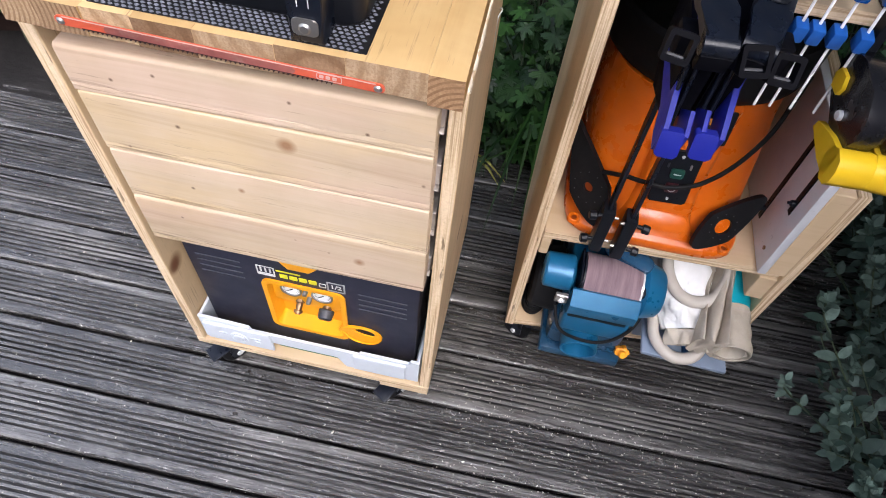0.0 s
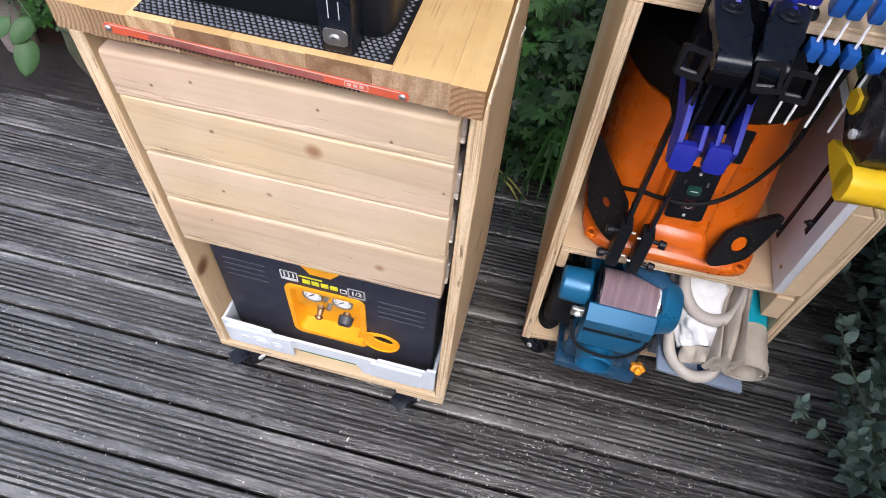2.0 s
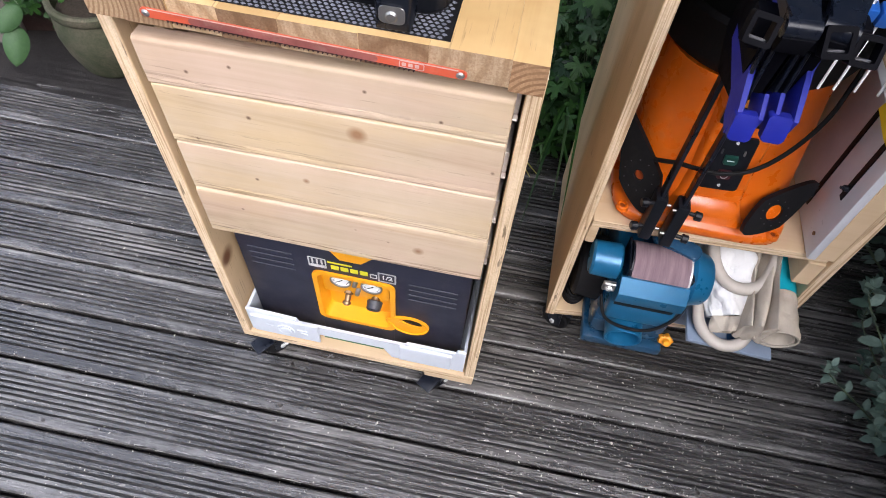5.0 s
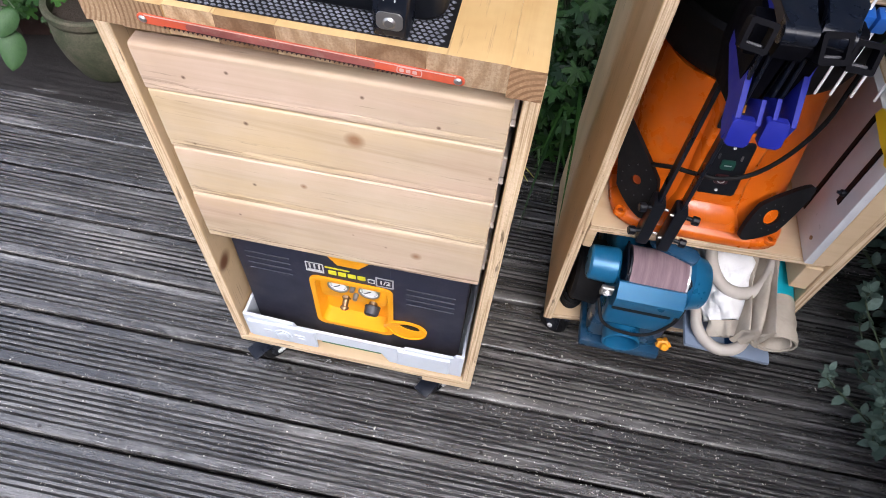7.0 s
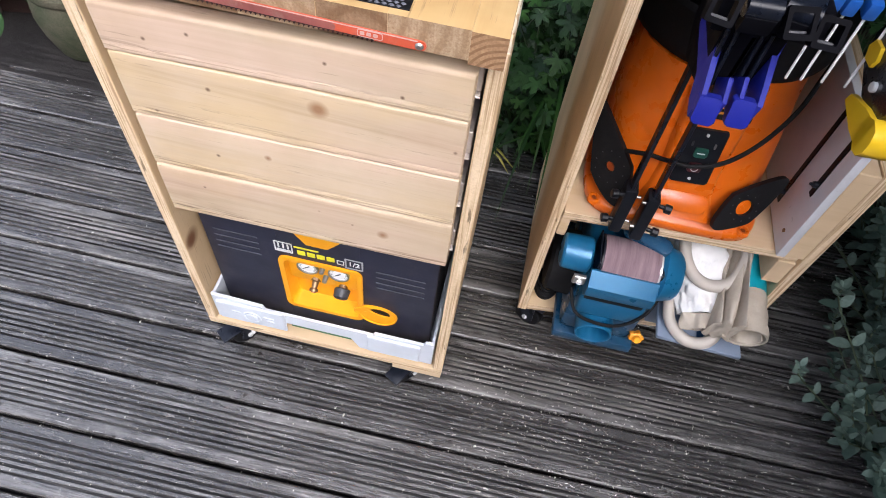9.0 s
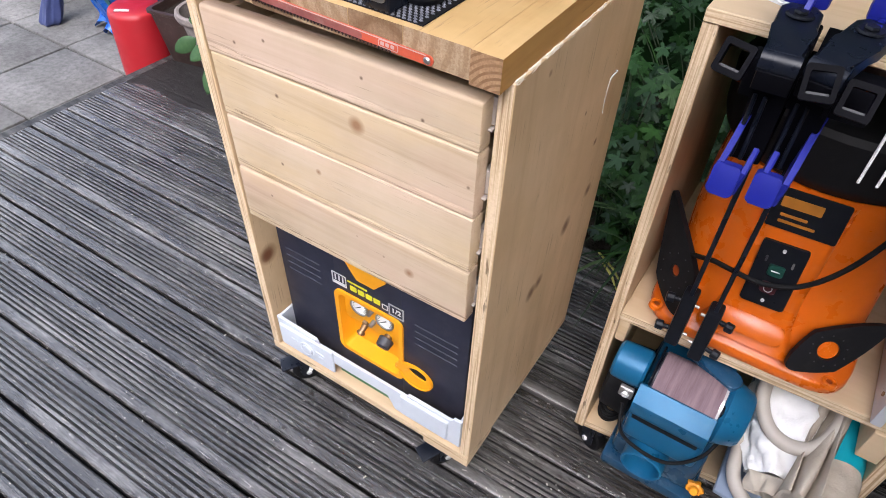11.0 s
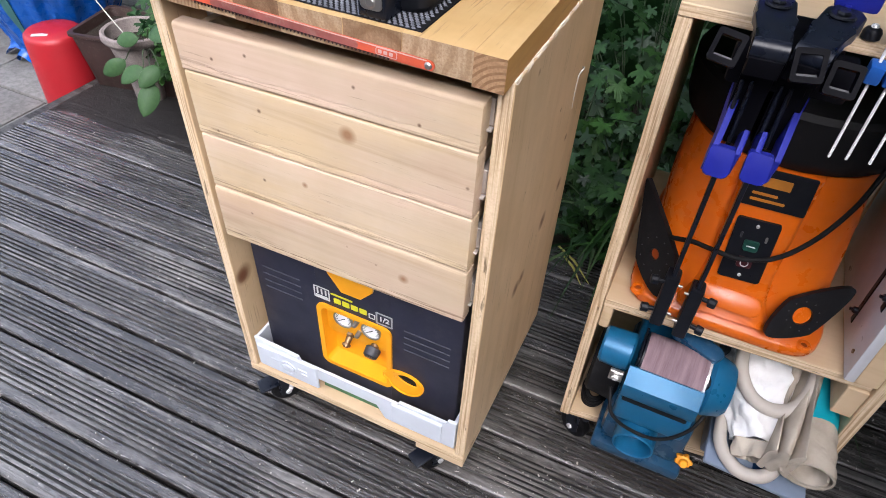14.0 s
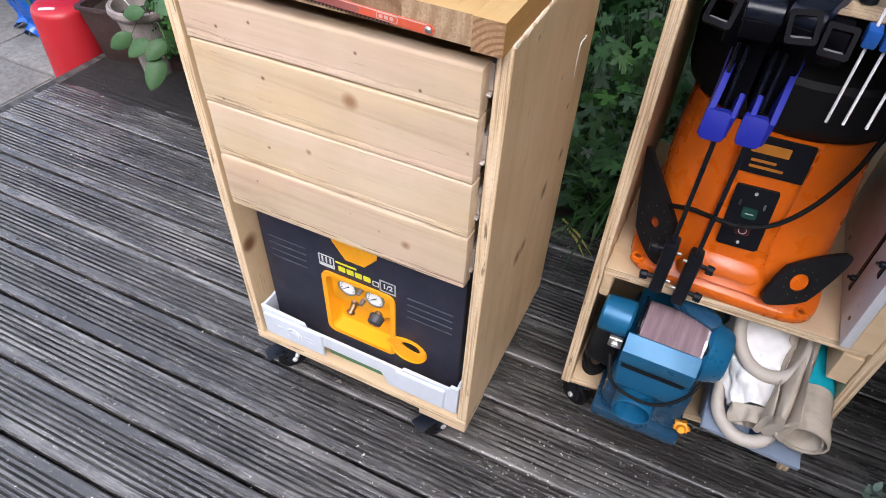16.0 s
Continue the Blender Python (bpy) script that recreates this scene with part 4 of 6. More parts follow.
for x0, x1 in ((0.054, 0.130), (0.329, 0.412)):
    for s in range(4):
        z = 0.392 - s * 0.0165 - (0.022 if x0 > 0.2 else 0)
        bm = box(fresh(), x0, x1, FY - 0.0016, FY + 0.001, z, z + 0.0025, 0.0006)
        part("louvre", bm, M_SLATELINE, COMP)
bm = fresh()
out = rounded(px1 - px0 + 0.012, pz1 - pz0 + 0.012, 0.016)
inn = rounded(px1 - px0 - 0.006, pz1 - pz0 - 0.006, 0.012)
mid = facing((px0 + px1) / 2, FY, (pz0 + pz1) / 2)
ringed(bm, out, inn, mid, 0.004)
deep = [(u * 0.93, v * 0.93) for u, v in inn]
loft(bm, [[mid @ Vector((u, v, 0.002)) for u, v in inn], [mid @ Vector((u, v, -0.026)) for u, v in deep]], caps=(False, True))
panel = part("control_panel", bm, M_YELLOW, COMP, "bright yellow recessed control panel")
# the upper half of the dish slopes forward to carry the gauges
bm = slab(fresh(), rounded(0.12, 0.075, 0.01), facing((px0 + px1) / 2, FY + 0.013, 0.322, 2), 0.006, 0.002)
plate = part("gauge_plate", bm, M_YELLOW, panel)
for gx, gz in ((0.207, 0.3275), (0.262, 0.3255)):
    m = facing(gx, FY + 0.0095, gz, 1)
    bm = fresh()
    ringed(bm, [(0.0192 * math.cos(2 * math.pi * i / 28), 0.0192 * math.sin(2 * math.pi * i / 28)) for i in range(28)],
           [(0.0164 * math.cos(2 * math.pi * i / 28), 0.0164 * math.sin(2 * math.pi * i / 28)) for i in range(28)], m, 0.006)
    gauge = part("gauge", bm, M_DULLSTEEL, COMP, "round pressure gauge, white dial in a steel rim")
    bm = slab(fresh(), [(0.0165 * math.cos(2 * math.pi * i / 28), 0.0165 * math.sin(2 * math.pi * i / 28)) for i in range(28)], m, 0.0035)
    part("dial", bm, M_WHITEFACE, gauge)
    bm = slab(fresh(), [(-0.011, -0.0004), (0.004, -0.0009), (0.004, 0.0009), (-0.011, 0.0004)], m @ Matrix.Translation((0, 0, 0.0037)) @ Matrix.Rotation(radians(40), 4, "Z"), 0.0008)
    part("needle", bm, M_BLACK, gauge)
    bm = fresh()
    for a in range(-40, 221, 20):
        q = radians(a)
        slab(bm, rounded(0.0035, 0.0008, 0.0003, 1), m @ Matrix.Translation((0.0132 * math.cos(q), 0.0132 * math.sin(q), 0.0037)) @ Matrix.Rotation(q, 4, "Z"), 0.0003)
    part("dial_marks", bm, M_BLACK, gauge)
for x, z in ((0.2345, 0.336), (0.238, 0.309)):
    bm = rod(fresh(), (x, FY + 0.008, z), (x, FY - 0.006, z - 0.002), 0.005, 0.0042, 12, 0.001)
    part("plug", bm, M_DULLSTEEL, COMP)
bm = rod(fresh(), (0.219, FY + 0.022, 0.298), (0.219, FY + 0.004, 0.289), 0.0085, 0.0085, 6, 0.001)
rod(bm, (0.219, FY + 0.004, 0.289), (0.219, FY - 0.014, 0.278), 0.006, 0.005, 14, 0.001)
rod(bm, (0.219, FY - 0.007, 0.2822), (0.219, FY - 0.012, 0.279), 0.008, 0.008, 14, 0.001)
part("hose_coupling", bm, M_BRASS, COMP, "brass quick hose coupling")
bm = rod(fresh(), (0.268, FY + 0.022, 0.294), (0.268, FY + 0.003, 0.286), 0.008, 0.008, 14, 0.001)
knob = part("regulator", bm, M_BRASS, COMP)
bm = rod(fresh(), (0.268, FY + 0.003, 0.286), (0.268, FY - 0.014, 0.279), 0.0145, 0.013, 14, 0.002)
part("regulator_knob", bm, M_KNOBGREY, knob, "ribbed dark grey knob")
bm = rod(fresh(), (0.268, FY - 0.0141, 0.279), (0.268, FY - 0.0150, 0.2786), 0.0098, 0.0092, 14, 0.0004)
part("knob_face", bm, M_SLATELINE, knob)
# hook lug at the panel's lower corner
bm = fresh()
lug_out, lug_in = [], []
for i in range(32):
    q = 2 * math.pi * i / 32
    c, v = math.cos(q), math.sin(q)
    lug_out.append((0.037 * c * (1.25 if c < 0 and v > 0 else 1.0), 0.034 * v * (0.85 if v > 0 else 1.0)))
    # the opening is straight along its lower left side
    lug_in.append((0.003 + 0.020 * c, 0.008 + 0.0140 * v * (1.0 if v > 0 else 0.55) - (0.005 * c if v < 0 else 0.0)))
m = facing(0.333, FY - 0.0012, 0.231) @ Matrix.Scale(0.98, 4)
ringed(bm, lug_out, lug_in, m, 0.0028)
lip = [(u * 0.97, v * 0.97) for u, v in lug_out]
ringed(bm, lip, [(u * 0.90, v * 0.90) for u, v in lug_out], m @ Matrix.Translation((0, 0, 0.0028)), 0.0022)
part("hook_lug", bm, M_YELLOW, panel)
bm = slab(fresh(), [(u * 1.04, v * 1.04) for u, v in lug_in], facing(0.333, FY + 0.0006, 0.231) @ Matrix.Scale(0.98, 4), 0.0016)
part("lug_opening", bm, M_BLACKMATT, panel)
bm = slab(fresh(), [(-0.05, 0.085), (-0.042, 0.035), (-0.018, 0.0), (0.018, 0.0), (0.042, 0.028), (0.05, 0.085)], facing(0.232, FY - 0.0003, 0.408), 0.003, 0.001, 1)
part("carry_tab", bm, M_YELLOW, COMP, "yellow tab behind the lowest drawer")
LZ = 0.378
for k in range(4):
    bm = slab(fresh(), rounded(0.0135, 0.012, 0.001, 1), facing(0.203 + k * 0.0165, FY - 0.0002, LZ), 0.0006)
    part("label_square", bm, M_LABELYEL, COMP)
bm = ringed(fresh(), rounded(0.031, 0.028, 0.001, 1), rounded(0.027, 0.024, 0.001, 1), facing(0.173, FY - 0.0002, LZ + 0.006), 0.0006)
slab(bm, rounded(0.025, 0.005, 0.001, 1), facing(0.173, FY - 0.0002, LZ - 0.003), 0.0005)
for k in range(3):
    slab(bm, rounded(0.003, 0.014, 0.001, 1), facing(0.165 + k * 0.008, FY - 0.0002, LZ + 0.009), 0.0005)
part("label_frame", bm, M_WHITEPRINT, COMP)
bm = ringed(fresh(), rounded(0.031, 0.028, 0.001, 1), rounded(0.0255, 0.0225, 0.001, 1), facing(0.292, FY - 0.0002, LZ - 0.001), 0.0006)
part("label_frame", bm, M_FRAMEGREY, COMP, "grey printed frame round a number")
words = bpy.data.curves.new("label_text", "FONT")
words.body, words.size, words.extrude, words.offset = "1/2", 0.0155, 0.0002, 0.0004
words.align_x, words.align_y = "CENTER", "CENTER"
holder = bpy.data.objects.new("label_text", words)
letters = bpy.data.meshes.new_from_object(holder)
bpy.data.objects.remove(holder)
letters.transform(facing(0.292, FY - 0.0006, LZ - 0.001))
bm = fresh()
bm.from_mesh(letters)
part("label_text", bm, M_WHITEPRINT, COMP, "white printed number", smooth=0)
bm = ringed(fresh(), rounded(0.012, 0.012, 0.001, 1), rounded(0.009, 0.009, 0.001, 1), facing(0.269, FY - 0.0002, LZ - 0.003), 0.0006)
part("label_frame", bm, M_WHITEPRINT, COMP)
bm = slab(fresh(), rounded(0.042, 0.004, 0.001, 1), facing(0.212, FY - 0.0002, LZ + 0.014), 0.0005)
part("label_bar", bm, M_LABELYEL, COMP)


# the loaded cart leans a little forward and its sides splay towards the top
for ob in (CART, TOP, BLADE, TRAY, COMP):
    lean_of(ob)
for ob in (MATB, MACH):
    lean_of(ob, 0.012)


# ---- open tool cart ----
CART2 = thing("open_tool_cart", (0.812, 0.38, 0.0), "open plywood tool cart with a middle shelf, loaded with machines", "cart")
C0, C1, CF, CB = 0.592, 1.022, 0.190, 0.585
ply_panel("side_panel", CART2, C0, C0 + 0.018, CF, CB, 0.104, 0.906, 0, (M_PLY, M_PLYX), "tall plywood side")
ply_panel("side_panel", CART2, C1 - 0.018, C1, CF, CB, 0.104, 0.66, 0, (M_PLY, M_PLYX), "shorter plywood side with an exposed front edge")
ply_panel("rear_upright", CART2, C1 - 0.06, C1 - 0.0185, CB - 0.05, CB, 0.4525, 0.906, 0, (M_PLY, M_PLYX))
floor2 = ply_panel("bottom_panel", CART2, C0 + 0.0185, C1 - 0.0185, CF, CB, 0.105, 0.123, 2, (M_SHELF, M_PLYZ))
shelf = ply_panel("shelf", CART2, C0 + 0.0185, C1 - 0.0185, CF - 0.009, CB, 0.434, 0.452, 2, (M_SHELF, M_PLYZ))
for v in list(shelf.data.vertices) + list(floor2.data.vertices):
    # cut out of square: the fronts run back towards the far end
    if v.co.y < CF + 0.05:
        v.co.y += (0.019 if v.co.z > 0.3 else 0.045) * (v.co.x - C0) / (C1 - C0)
ply_panel("top_panel", CART2, C0, C1 + 0.02, CF - 0.002, CB + 0.01, 0.9065, 0.922, 2, (M_SHELF, M_PLYZ), "plywood top with the clamps hung on its front")
bm = box(fresh(), C0 + 0.0185, C0 + 0.036, CF + 0.001, CF + 0.30, 0.376, 0.4335, 0.004, 2)
part("bearer", bm, M_SHELF, CART2)
bm = box(fresh(), C1 - 0.048, C1 - 0.0185, CF + 0.004, CF + 0.30, 0.372, 0.4335, 0.0015)
part("bearer", bm, M_SHELF, CART2)
bm = box(fresh(), C1 - 0.0495, C1 - 0.0185, CF - 0.001, CF + 0.045, 0.4525, 0.657, 0.0015)
part("stile", bm, M_SHELF, CART2)
castor(CART2, 0.634, 0.228, 0.105, False, 62)
castor(CART2, 0.975, 0.285, 0.105, False, 35)
castor(CART2, 0.645, 0.545, 0.105, False, 70)
castor(CART2, 0.985, 0.545, 0.105, False, 10)
lean_of(CART2, splay=0.0)


# ---- orange spindle sander on the shelf ----
def oblong(cx, cy, rx, ry, z, n=40, power=4.0, squash=1.0):
    """A rounded oblong ring at height z."""
    pts = []
    for i in range(n):
        a = 2 * math.pi * i / n
        c, s = math.cos(a), math.sin(a)
        pts.append((cx + rx * math.copysign(abs(c) ** (2 / power), c), cy + ry * math.copysign(abs(s) ** (2 / power), s), z))
    return pts


SPIN = thing("spindle_sander", (0.785, 0.37, 0.4335), "orange bench spindle sander with a black round table", "power tool")
rings = [oblong(0.788, 0.368, 0.151, 0.185, 0.4335, power=6), oblong(0.788, 0.368, 0.156, 0.190, 0.440, power=6), oblong(0.788, 0.368, 0.155, 0.189, 0.460, power=6),
         oblong(0.788, 0.368, 0.152, 0.186, 0.466, power=6), oblong(0.788, 0.370, 0.143, 0.174, 0.472, power=5.5), oblong(0.788, 0.372, 0.140, 0.169, 0.482, power=5.5), oblong(0.788, 0.373, 0.139, 0.167, 0.502, power=5), oblong(0.783, 0.376, 0.142, 0.161, 0.54, power=4.5),
         oblong(0.780, 0.380, 0.142, 0.153, 0.60, power=4), oblong(0.779, 0.385, 0.139, 0.148, 0.66, power=3.3), oblong(0.781, 0.389, 0.137, 0.147, 0.7135, power=2.8)]
body = part("body", loft(fresh(), rings), M_ORANGE, SPIN, smooth=50)
# centre column that carries the switch
rings = []
for z, w, y in ((0.478, 0.075, 0.182), (0.495, 0.066, 0.192), (0.52, 0.058, 0.199), (0.56, 0.053, 0.203), (0.66, 0.053, 0.214), (0.715, 0.056, 0.221)):
    rings.append([(0.783 - w, y + 0.05, z), (0.783 - w + 0.006, y + 0.006, z), (0.783 - w + 0.013, y, z), (0.783 + w - 0.013, y, z), (0.783 + w - 0.006, y + 0.006, z), (0.783 + w, y + 0.05, z)])
part("switch_column", loft(fresh(), rings), M_ORANGE, body, smooth=50)
bm = slab(fresh(), rounded(0.098, 0.030, 0.010), facing(0.783, 0.194, 0.505, 38), 0.008, 0.003)
part("column_toe", bm, M_ORANGE, body, smooth=50)
for x, y in ((0.652, 0.196), (0.912, 0.194)):
    bm = lathe(fresh(), (x, y, 0), [(0.012, 0.462), (0.0105, 0.4700), (0.0085, 0.4712), (0.0055, 0.4706), (0.0050, 0.466)], 20)
    boss = part("mounting_boss", bm, M_ORANGE, SPIN)
    bm = rod(fresh(), (x, y, 0.4655), (x, y, 0.4685), 0.0045, seg=14)
    part("mounting_hole", bm, M_RECESS, boss, "dark screw hole")
bm = lathe(fresh(), (0.785, 0.39, 0), [(0.154, 0.7145), (0.161, 0.720), (0.166, 0.735), (0.170, 0.792), (0.165, 0.80), (0.05, 0.802)], 48)
part("table", bm, M_BLACKMATT, SPIN, "black round table rim")
bm = rod(fresh(), (0.785, 0.39, 0.802), (0.785, 0.39, 0.87), 0.025, seg=24, bevel=0.002)
part("spindle", bm, M_BELT, SPIN, "brown abrasive sleeve")


def pod(x, y, z, roll, lean, yaw, s=1.0, tip=0.085, eye=0.0125, low=0.42):
    """A black leaf-shaped cover with a hole through its lower end."""
    m = Matrix.Translation((x, y, z)) @ Matrix.Rotation(radians(yaw), 4, "Z") @ Matrix.Rotation(radians(-lean), 4, "X") @ UP_FRONT @ Matrix.Rotation(radians(roll), 4, "Z")
    out = []
    for i in range(36):
        a = 2 * math.pi * i / 36
        w = 0.034 * (1.0 + low * math.sin(a) if math.sin(a) < 0 else 1.0 - (0.45 if tip < 0.1 else 0.72) * math.sin(a))
        out.append((s * w * math.cos(a), s * (0.056 * math.sin(a) if math.sin(a) < 0 else tip * math.sin(a))))
    hole = [(s * eye * math.cos(2 * math.pi * i / 36), s * (0.004 + eye * math.sin(2 * math.pi * i / 36))) for i in range(36)]
    bm = ringed(fresh(), out, hole, m, 0.010)
    cover = part("cover", bm, M_BLACKMATT, SPIN, "black leaf-shaped plastic cover")
    bm = fresh()
    for i in range(10):
        a = 2 * math.pi * i / 10
        slab(bm, rounded(0.0022, 0.0022, 0.0008, 1), m @ Matrix.Translation((s * 0.024 * math.cos(a), s * (0.004 + 0.024 * math.sin(a)), 0.0102)), 0.0006)
    part("dimple", bm, M_LOOPLIP, cover)
    # left hub takes the darkened orange, its shade painted in
    bm = slab(fresh(), [(u * 0.98, v * 0.98) for u, v in hole], m @ Matrix.Translation((0, 0, 0.0005)), 0.004)
    part("hub", bm, M_ORANGE if yaw > 0 else M_RECESS, cover)


pod(0.665, 0.209, 0.531, 38, 12, -34, s=1.12, tip=0.108, eye=0.008, low=0.30)
pod(0.882, 0.196, 0.518, -50, 22, 16, s=0.95, tip=0.086, eye=0.0150)
m = facing(0.781, 0.2065, 0.594, 6, 3)
bm = slab(fresh(), rounded(0.060, 0.100, 0.004), m, 0.005, 0.001, 1)
switch = part("switch_plate", bm, M_BLACK, SPIN)
for v, mat, lab in ((0.010, M_GREENBUTTON, "dark green start button"), (-0.018, M_REDBUTTON, "dark red stop button")):
    bm = slab(fresh(), rounded(0.021, 0.016, 0.003), m @ Matrix.Translation((0, v, 0.005)), 0.004, 0.0015, 1)
    part("button", bm, mat, switch, lab)
bm = ringed(fresh(), [(0.006 * math.cos(2 * math.pi * i / 20), 0.006 * math.sin(2 * math.pi * i / 20)) for i in range(20)],
            [(0.0048 * math.cos(2 * math.pi * i / 20), 0.0048 * math.sin(2 * math.pi * i / 20)) for i in range(20)], m @ Matrix.Translation((0, -0.018, 0.0092)), 0.0006)
part("button_mark", bm, M_WHITEPRINT, switch)
bm = slab(fresh(), rounded(0.012, 0.0016, 0.0006, 1), m @ Matrix.Translation((0, 0.010, 0.0092)), 0.0006)
part("button_mark", bm, M_WHITEPRINT, switch)
for u in (-0.017, 0.017):
    bm = slab(fresh(), rounded(0.003, 0.009, 0.001, 1), m @ Matrix.Translation((u, 0.024, 0.005)), 0.002)
    part("switch_tab", bm, M_LOOPLIP if u < 0 else M_DULLSTEEL, switch)
for v in (0.041, -0.041):
    bm = rod(fresh(), m @ Vector((0, v, 0.004)), m @ Vector((0, v, 0.007)), 0.003, 0.0022, 10)
    part("screw", bm, M_STEEL, switch)
m = facing(0.783, 0.2165, 0.690, 7, 2)
bm = slab(fresh(), rounded(0.088, 0.056, 0.003), m, 0.0015)
plate = part("name_plate", bm, M_BLACK, SPIN)
for u, v, w, h in ((-0.010, 0.010, 0.05, 0.014), (-0.014, -0.008, 0.034, 0.004), (-0.008, -0.017, 0.046, 0.004)):
    bm = slab(fresh(), rounded(w, h, 0.001, 1), m @ Matrix.Translation((u, v, 0.0016)), 0.0004)
    part("label_bar", bm, M_AMBERPRINT, plate)
bm = tube(fresh(), [(0.672, 0.208, 0.572), (0.690, 0.197, 0.583), (0.706, 0.190, 0.590), (0.730, 0.184, 0.592), (0.772, 0.182, 0.592), (0.815, 0.186, 0.608), (0.850, 0.193, 0.650), (0.876, 0.208, 0.702), (0.892, 0.235, 0.742), (0.91, 0.27, 0.76)], 0.0036, 10, 8)
part("cord", bm, M_BLACKMATT, SPIN)

resize(SPIN, (0.782, 0.19, 0.4335), (0.94, 0.97, 0.995), (-0.008, 0.002, 0.0072))
# its flange is thin and rests on the shelf
for ob in SPIN.children_recursive:
    if ob.type == "MESH":
        for v in ob.data.vertices:
            if v.co.z < 0.473:
                v.co.z = 0.4525 + (v.co.z - 0.4407) * 0.635

# ---- blue belt sander below ----
BELT = thing("belt_sander", (0.745, 0.25, 0.123), "blue bench belt sander with a mauve abrasive belt, dusty", "power tool")
bm = fresh()
box(bm, 0.664, 0.824, 0.130, 0.42, 0.1235, 0.148, 0.006, 2)
box(bm, 0.672, 0.815, 0.142, 0.36, 0.150, 0.255, 0.012, 2)
part("base", bm, M_BLUEDARK, BELT, "dusty blue base, darkened to put its shade into the colour")
# belt housing, long axis running back
bm = fresh()
box(bm, 0.680, 0.800, 0.116, 0.40, 0.250, 0.345, 0.010, 3)
part("housing", bm, M_BLUEPAINT, BELT)
bm = fresh()
pts = [(0.164 + 0.044 * math.cos(radians(a)), 0.364 + 0.044 * math.sin(radians(a))) for a in range(-90, 271, 15)]
loft(bm, [[(x, y, z) for y, z in pts[:-1]] for x in (0.6955, 0.697, 0.789, 0.7905)])
part("abrasive_belt", bm, M_BELT, BELT, "mauve abrasive belt round its drum")
bm = rod(fresh(), (0.6925, 0.164, 0.364), (0.6955, 0.164, 0.364), 0.041, seg=28)
part("drum_end", bm, M_BLACKMETAL, BELT)
bm = rod(fresh(), (0.7905, 0.164, 0.364), (0.7945, 0.164, 0.364), 0.041, seg=28)
part("drum_end", bm, M_STEEL, BELT)
bm = rod(fresh(), (0.7955, 0.166, 0.358), (0.834, 0.166, 0.358), 0.052, 0.044, 30, 0.006)
part("side_cover", bm, M_BLUEPAINT, BELT)
for x in (0.688, 0.7945):
    bm = box(fresh(), x, x + 0.0035, 0.128, 0.20, 0.352, 0.398, 0.001)
    part("bracket", bm, M_BLACKMETAL, BELT, "black drum bracket")
bm = rod(fresh(), (0.628, 0.166, 0.363), (0.680, 0.166, 0.363), 0.031, 0.033, 30, 0.004)
part("motor_end", bm, M_BLUEPAINT, BELT)
bm = rod(fresh(), (0.6205, 0.225, 0.255), (0.676, 0.225, 0.255), 0.060, 0.064, 30, 0.006)
part("motor", bm, M_BLACKMATT, BELT)
# front guard in front of the belt
bm = fresh()
slab(bm, [(0.112, 0.318), (0.099, 0.338), (0.099, 0.362), (0.120, 0.384), (0.126, 0.381), (0.132, 0.318)], Matrix(((0, 0, 1, 0.680), (1, 0, 0, 0), (0, 1, 0, 0), (0, 0, 0, 1))), 0.116, 0.002)
part("front_guard", bm, M_BLUEPAINT, BELT)
bm = slab(fresh(), rounded(0.104, 0.010, 0.003), facing(0.738, 0.1162, 0.309), 0.001)
part("label_strip", bm, M_BLACK, BELT)
bm = slab(fresh(), rounded(0.085, 0.028, 0.01), Matrix.Translation((0.765, 0.192, 0.404)) @ Matrix.Rotation(radians(-24), 4, "Z") @ Matrix.Rotation(radians(10), 4, "X"), 0.012, 0.003)
part("top_guard", bm, M_BLUEDARK, BELT)
bm = box(fresh(), 0.654, 0.676, 0.112, 0.120, 0.345, 0.367, 0.0015)
lug = part("belt_lug", bm, M_DULLSTEEL, BELT)
bm = rod(fresh(), (0.665, 0.1118, 0.356), (0.665, 0.107, 0.356), 0.006, seg=6, bevel=0.001)
part("bolt", bm, M_STEEL, lug)
bm = hollow(fresh(), (0.730, 0.16, 0.214), (0.730, 0.104, 0.208), 0.035, 0.031, 30, 0.0015, 0.048)
part("dust_port", bm, M_BLUEPAINT, BELT)
bm = fresh()
for i in range(3):
    a = radians(60 * i + 10)
    c, s = 0.026 * math.cos(a), 0.026 * math.sin(a)
    rod(bm, (0.730 - c, 0.142, 0.212 - s), (0.730 + c, 0.142, 0.212 + s), 0.0016, seg=6)
part("port_grille", bm, M_BLACK, BELT)
bm = rod(fresh(), (0.730, 0.1510, 0.2130), (0.730, 0.1488, 0.2128), 0.0305, seg=30)
part("port_inside", bm, M_BLACKMETAL, BELT, "dark inside of the dust port")
bm = fresh()
star = []
for i in range(30):
    a = 2 * math.pi * i / 30
    r = 0.0165 + 0.0035 * math.cos(5 * a)
    star.append((r * math.cos(a), r * math.sin(a)))
slab(bm, [(0.8 * a, 0.6 * b) for a, b in star], facing(0.819, 0.142, 0.180, 35), 0.014, 0.003)
rod(bm, (0.819, 0.128, 0.189), (0.819, 0.121, 0.194), 0.008, 0.007, 14, 0.0015)
part("lock_knob", bm, M_ORANGEKNOB, BELT, "amber star knob")
bm = tube(fresh(), [(0.664, 0.135, 0.30), (0.680, 0.108, 0.268), (0.72, 0.103, 0.252), (0.765, 0.104, 0.258), (0.800, 0.115, 0.295), (0.816, 0.14, 0.335)], 0.003, 8, 8)
part("cord", bm, M_BLACKMATT, BELT)
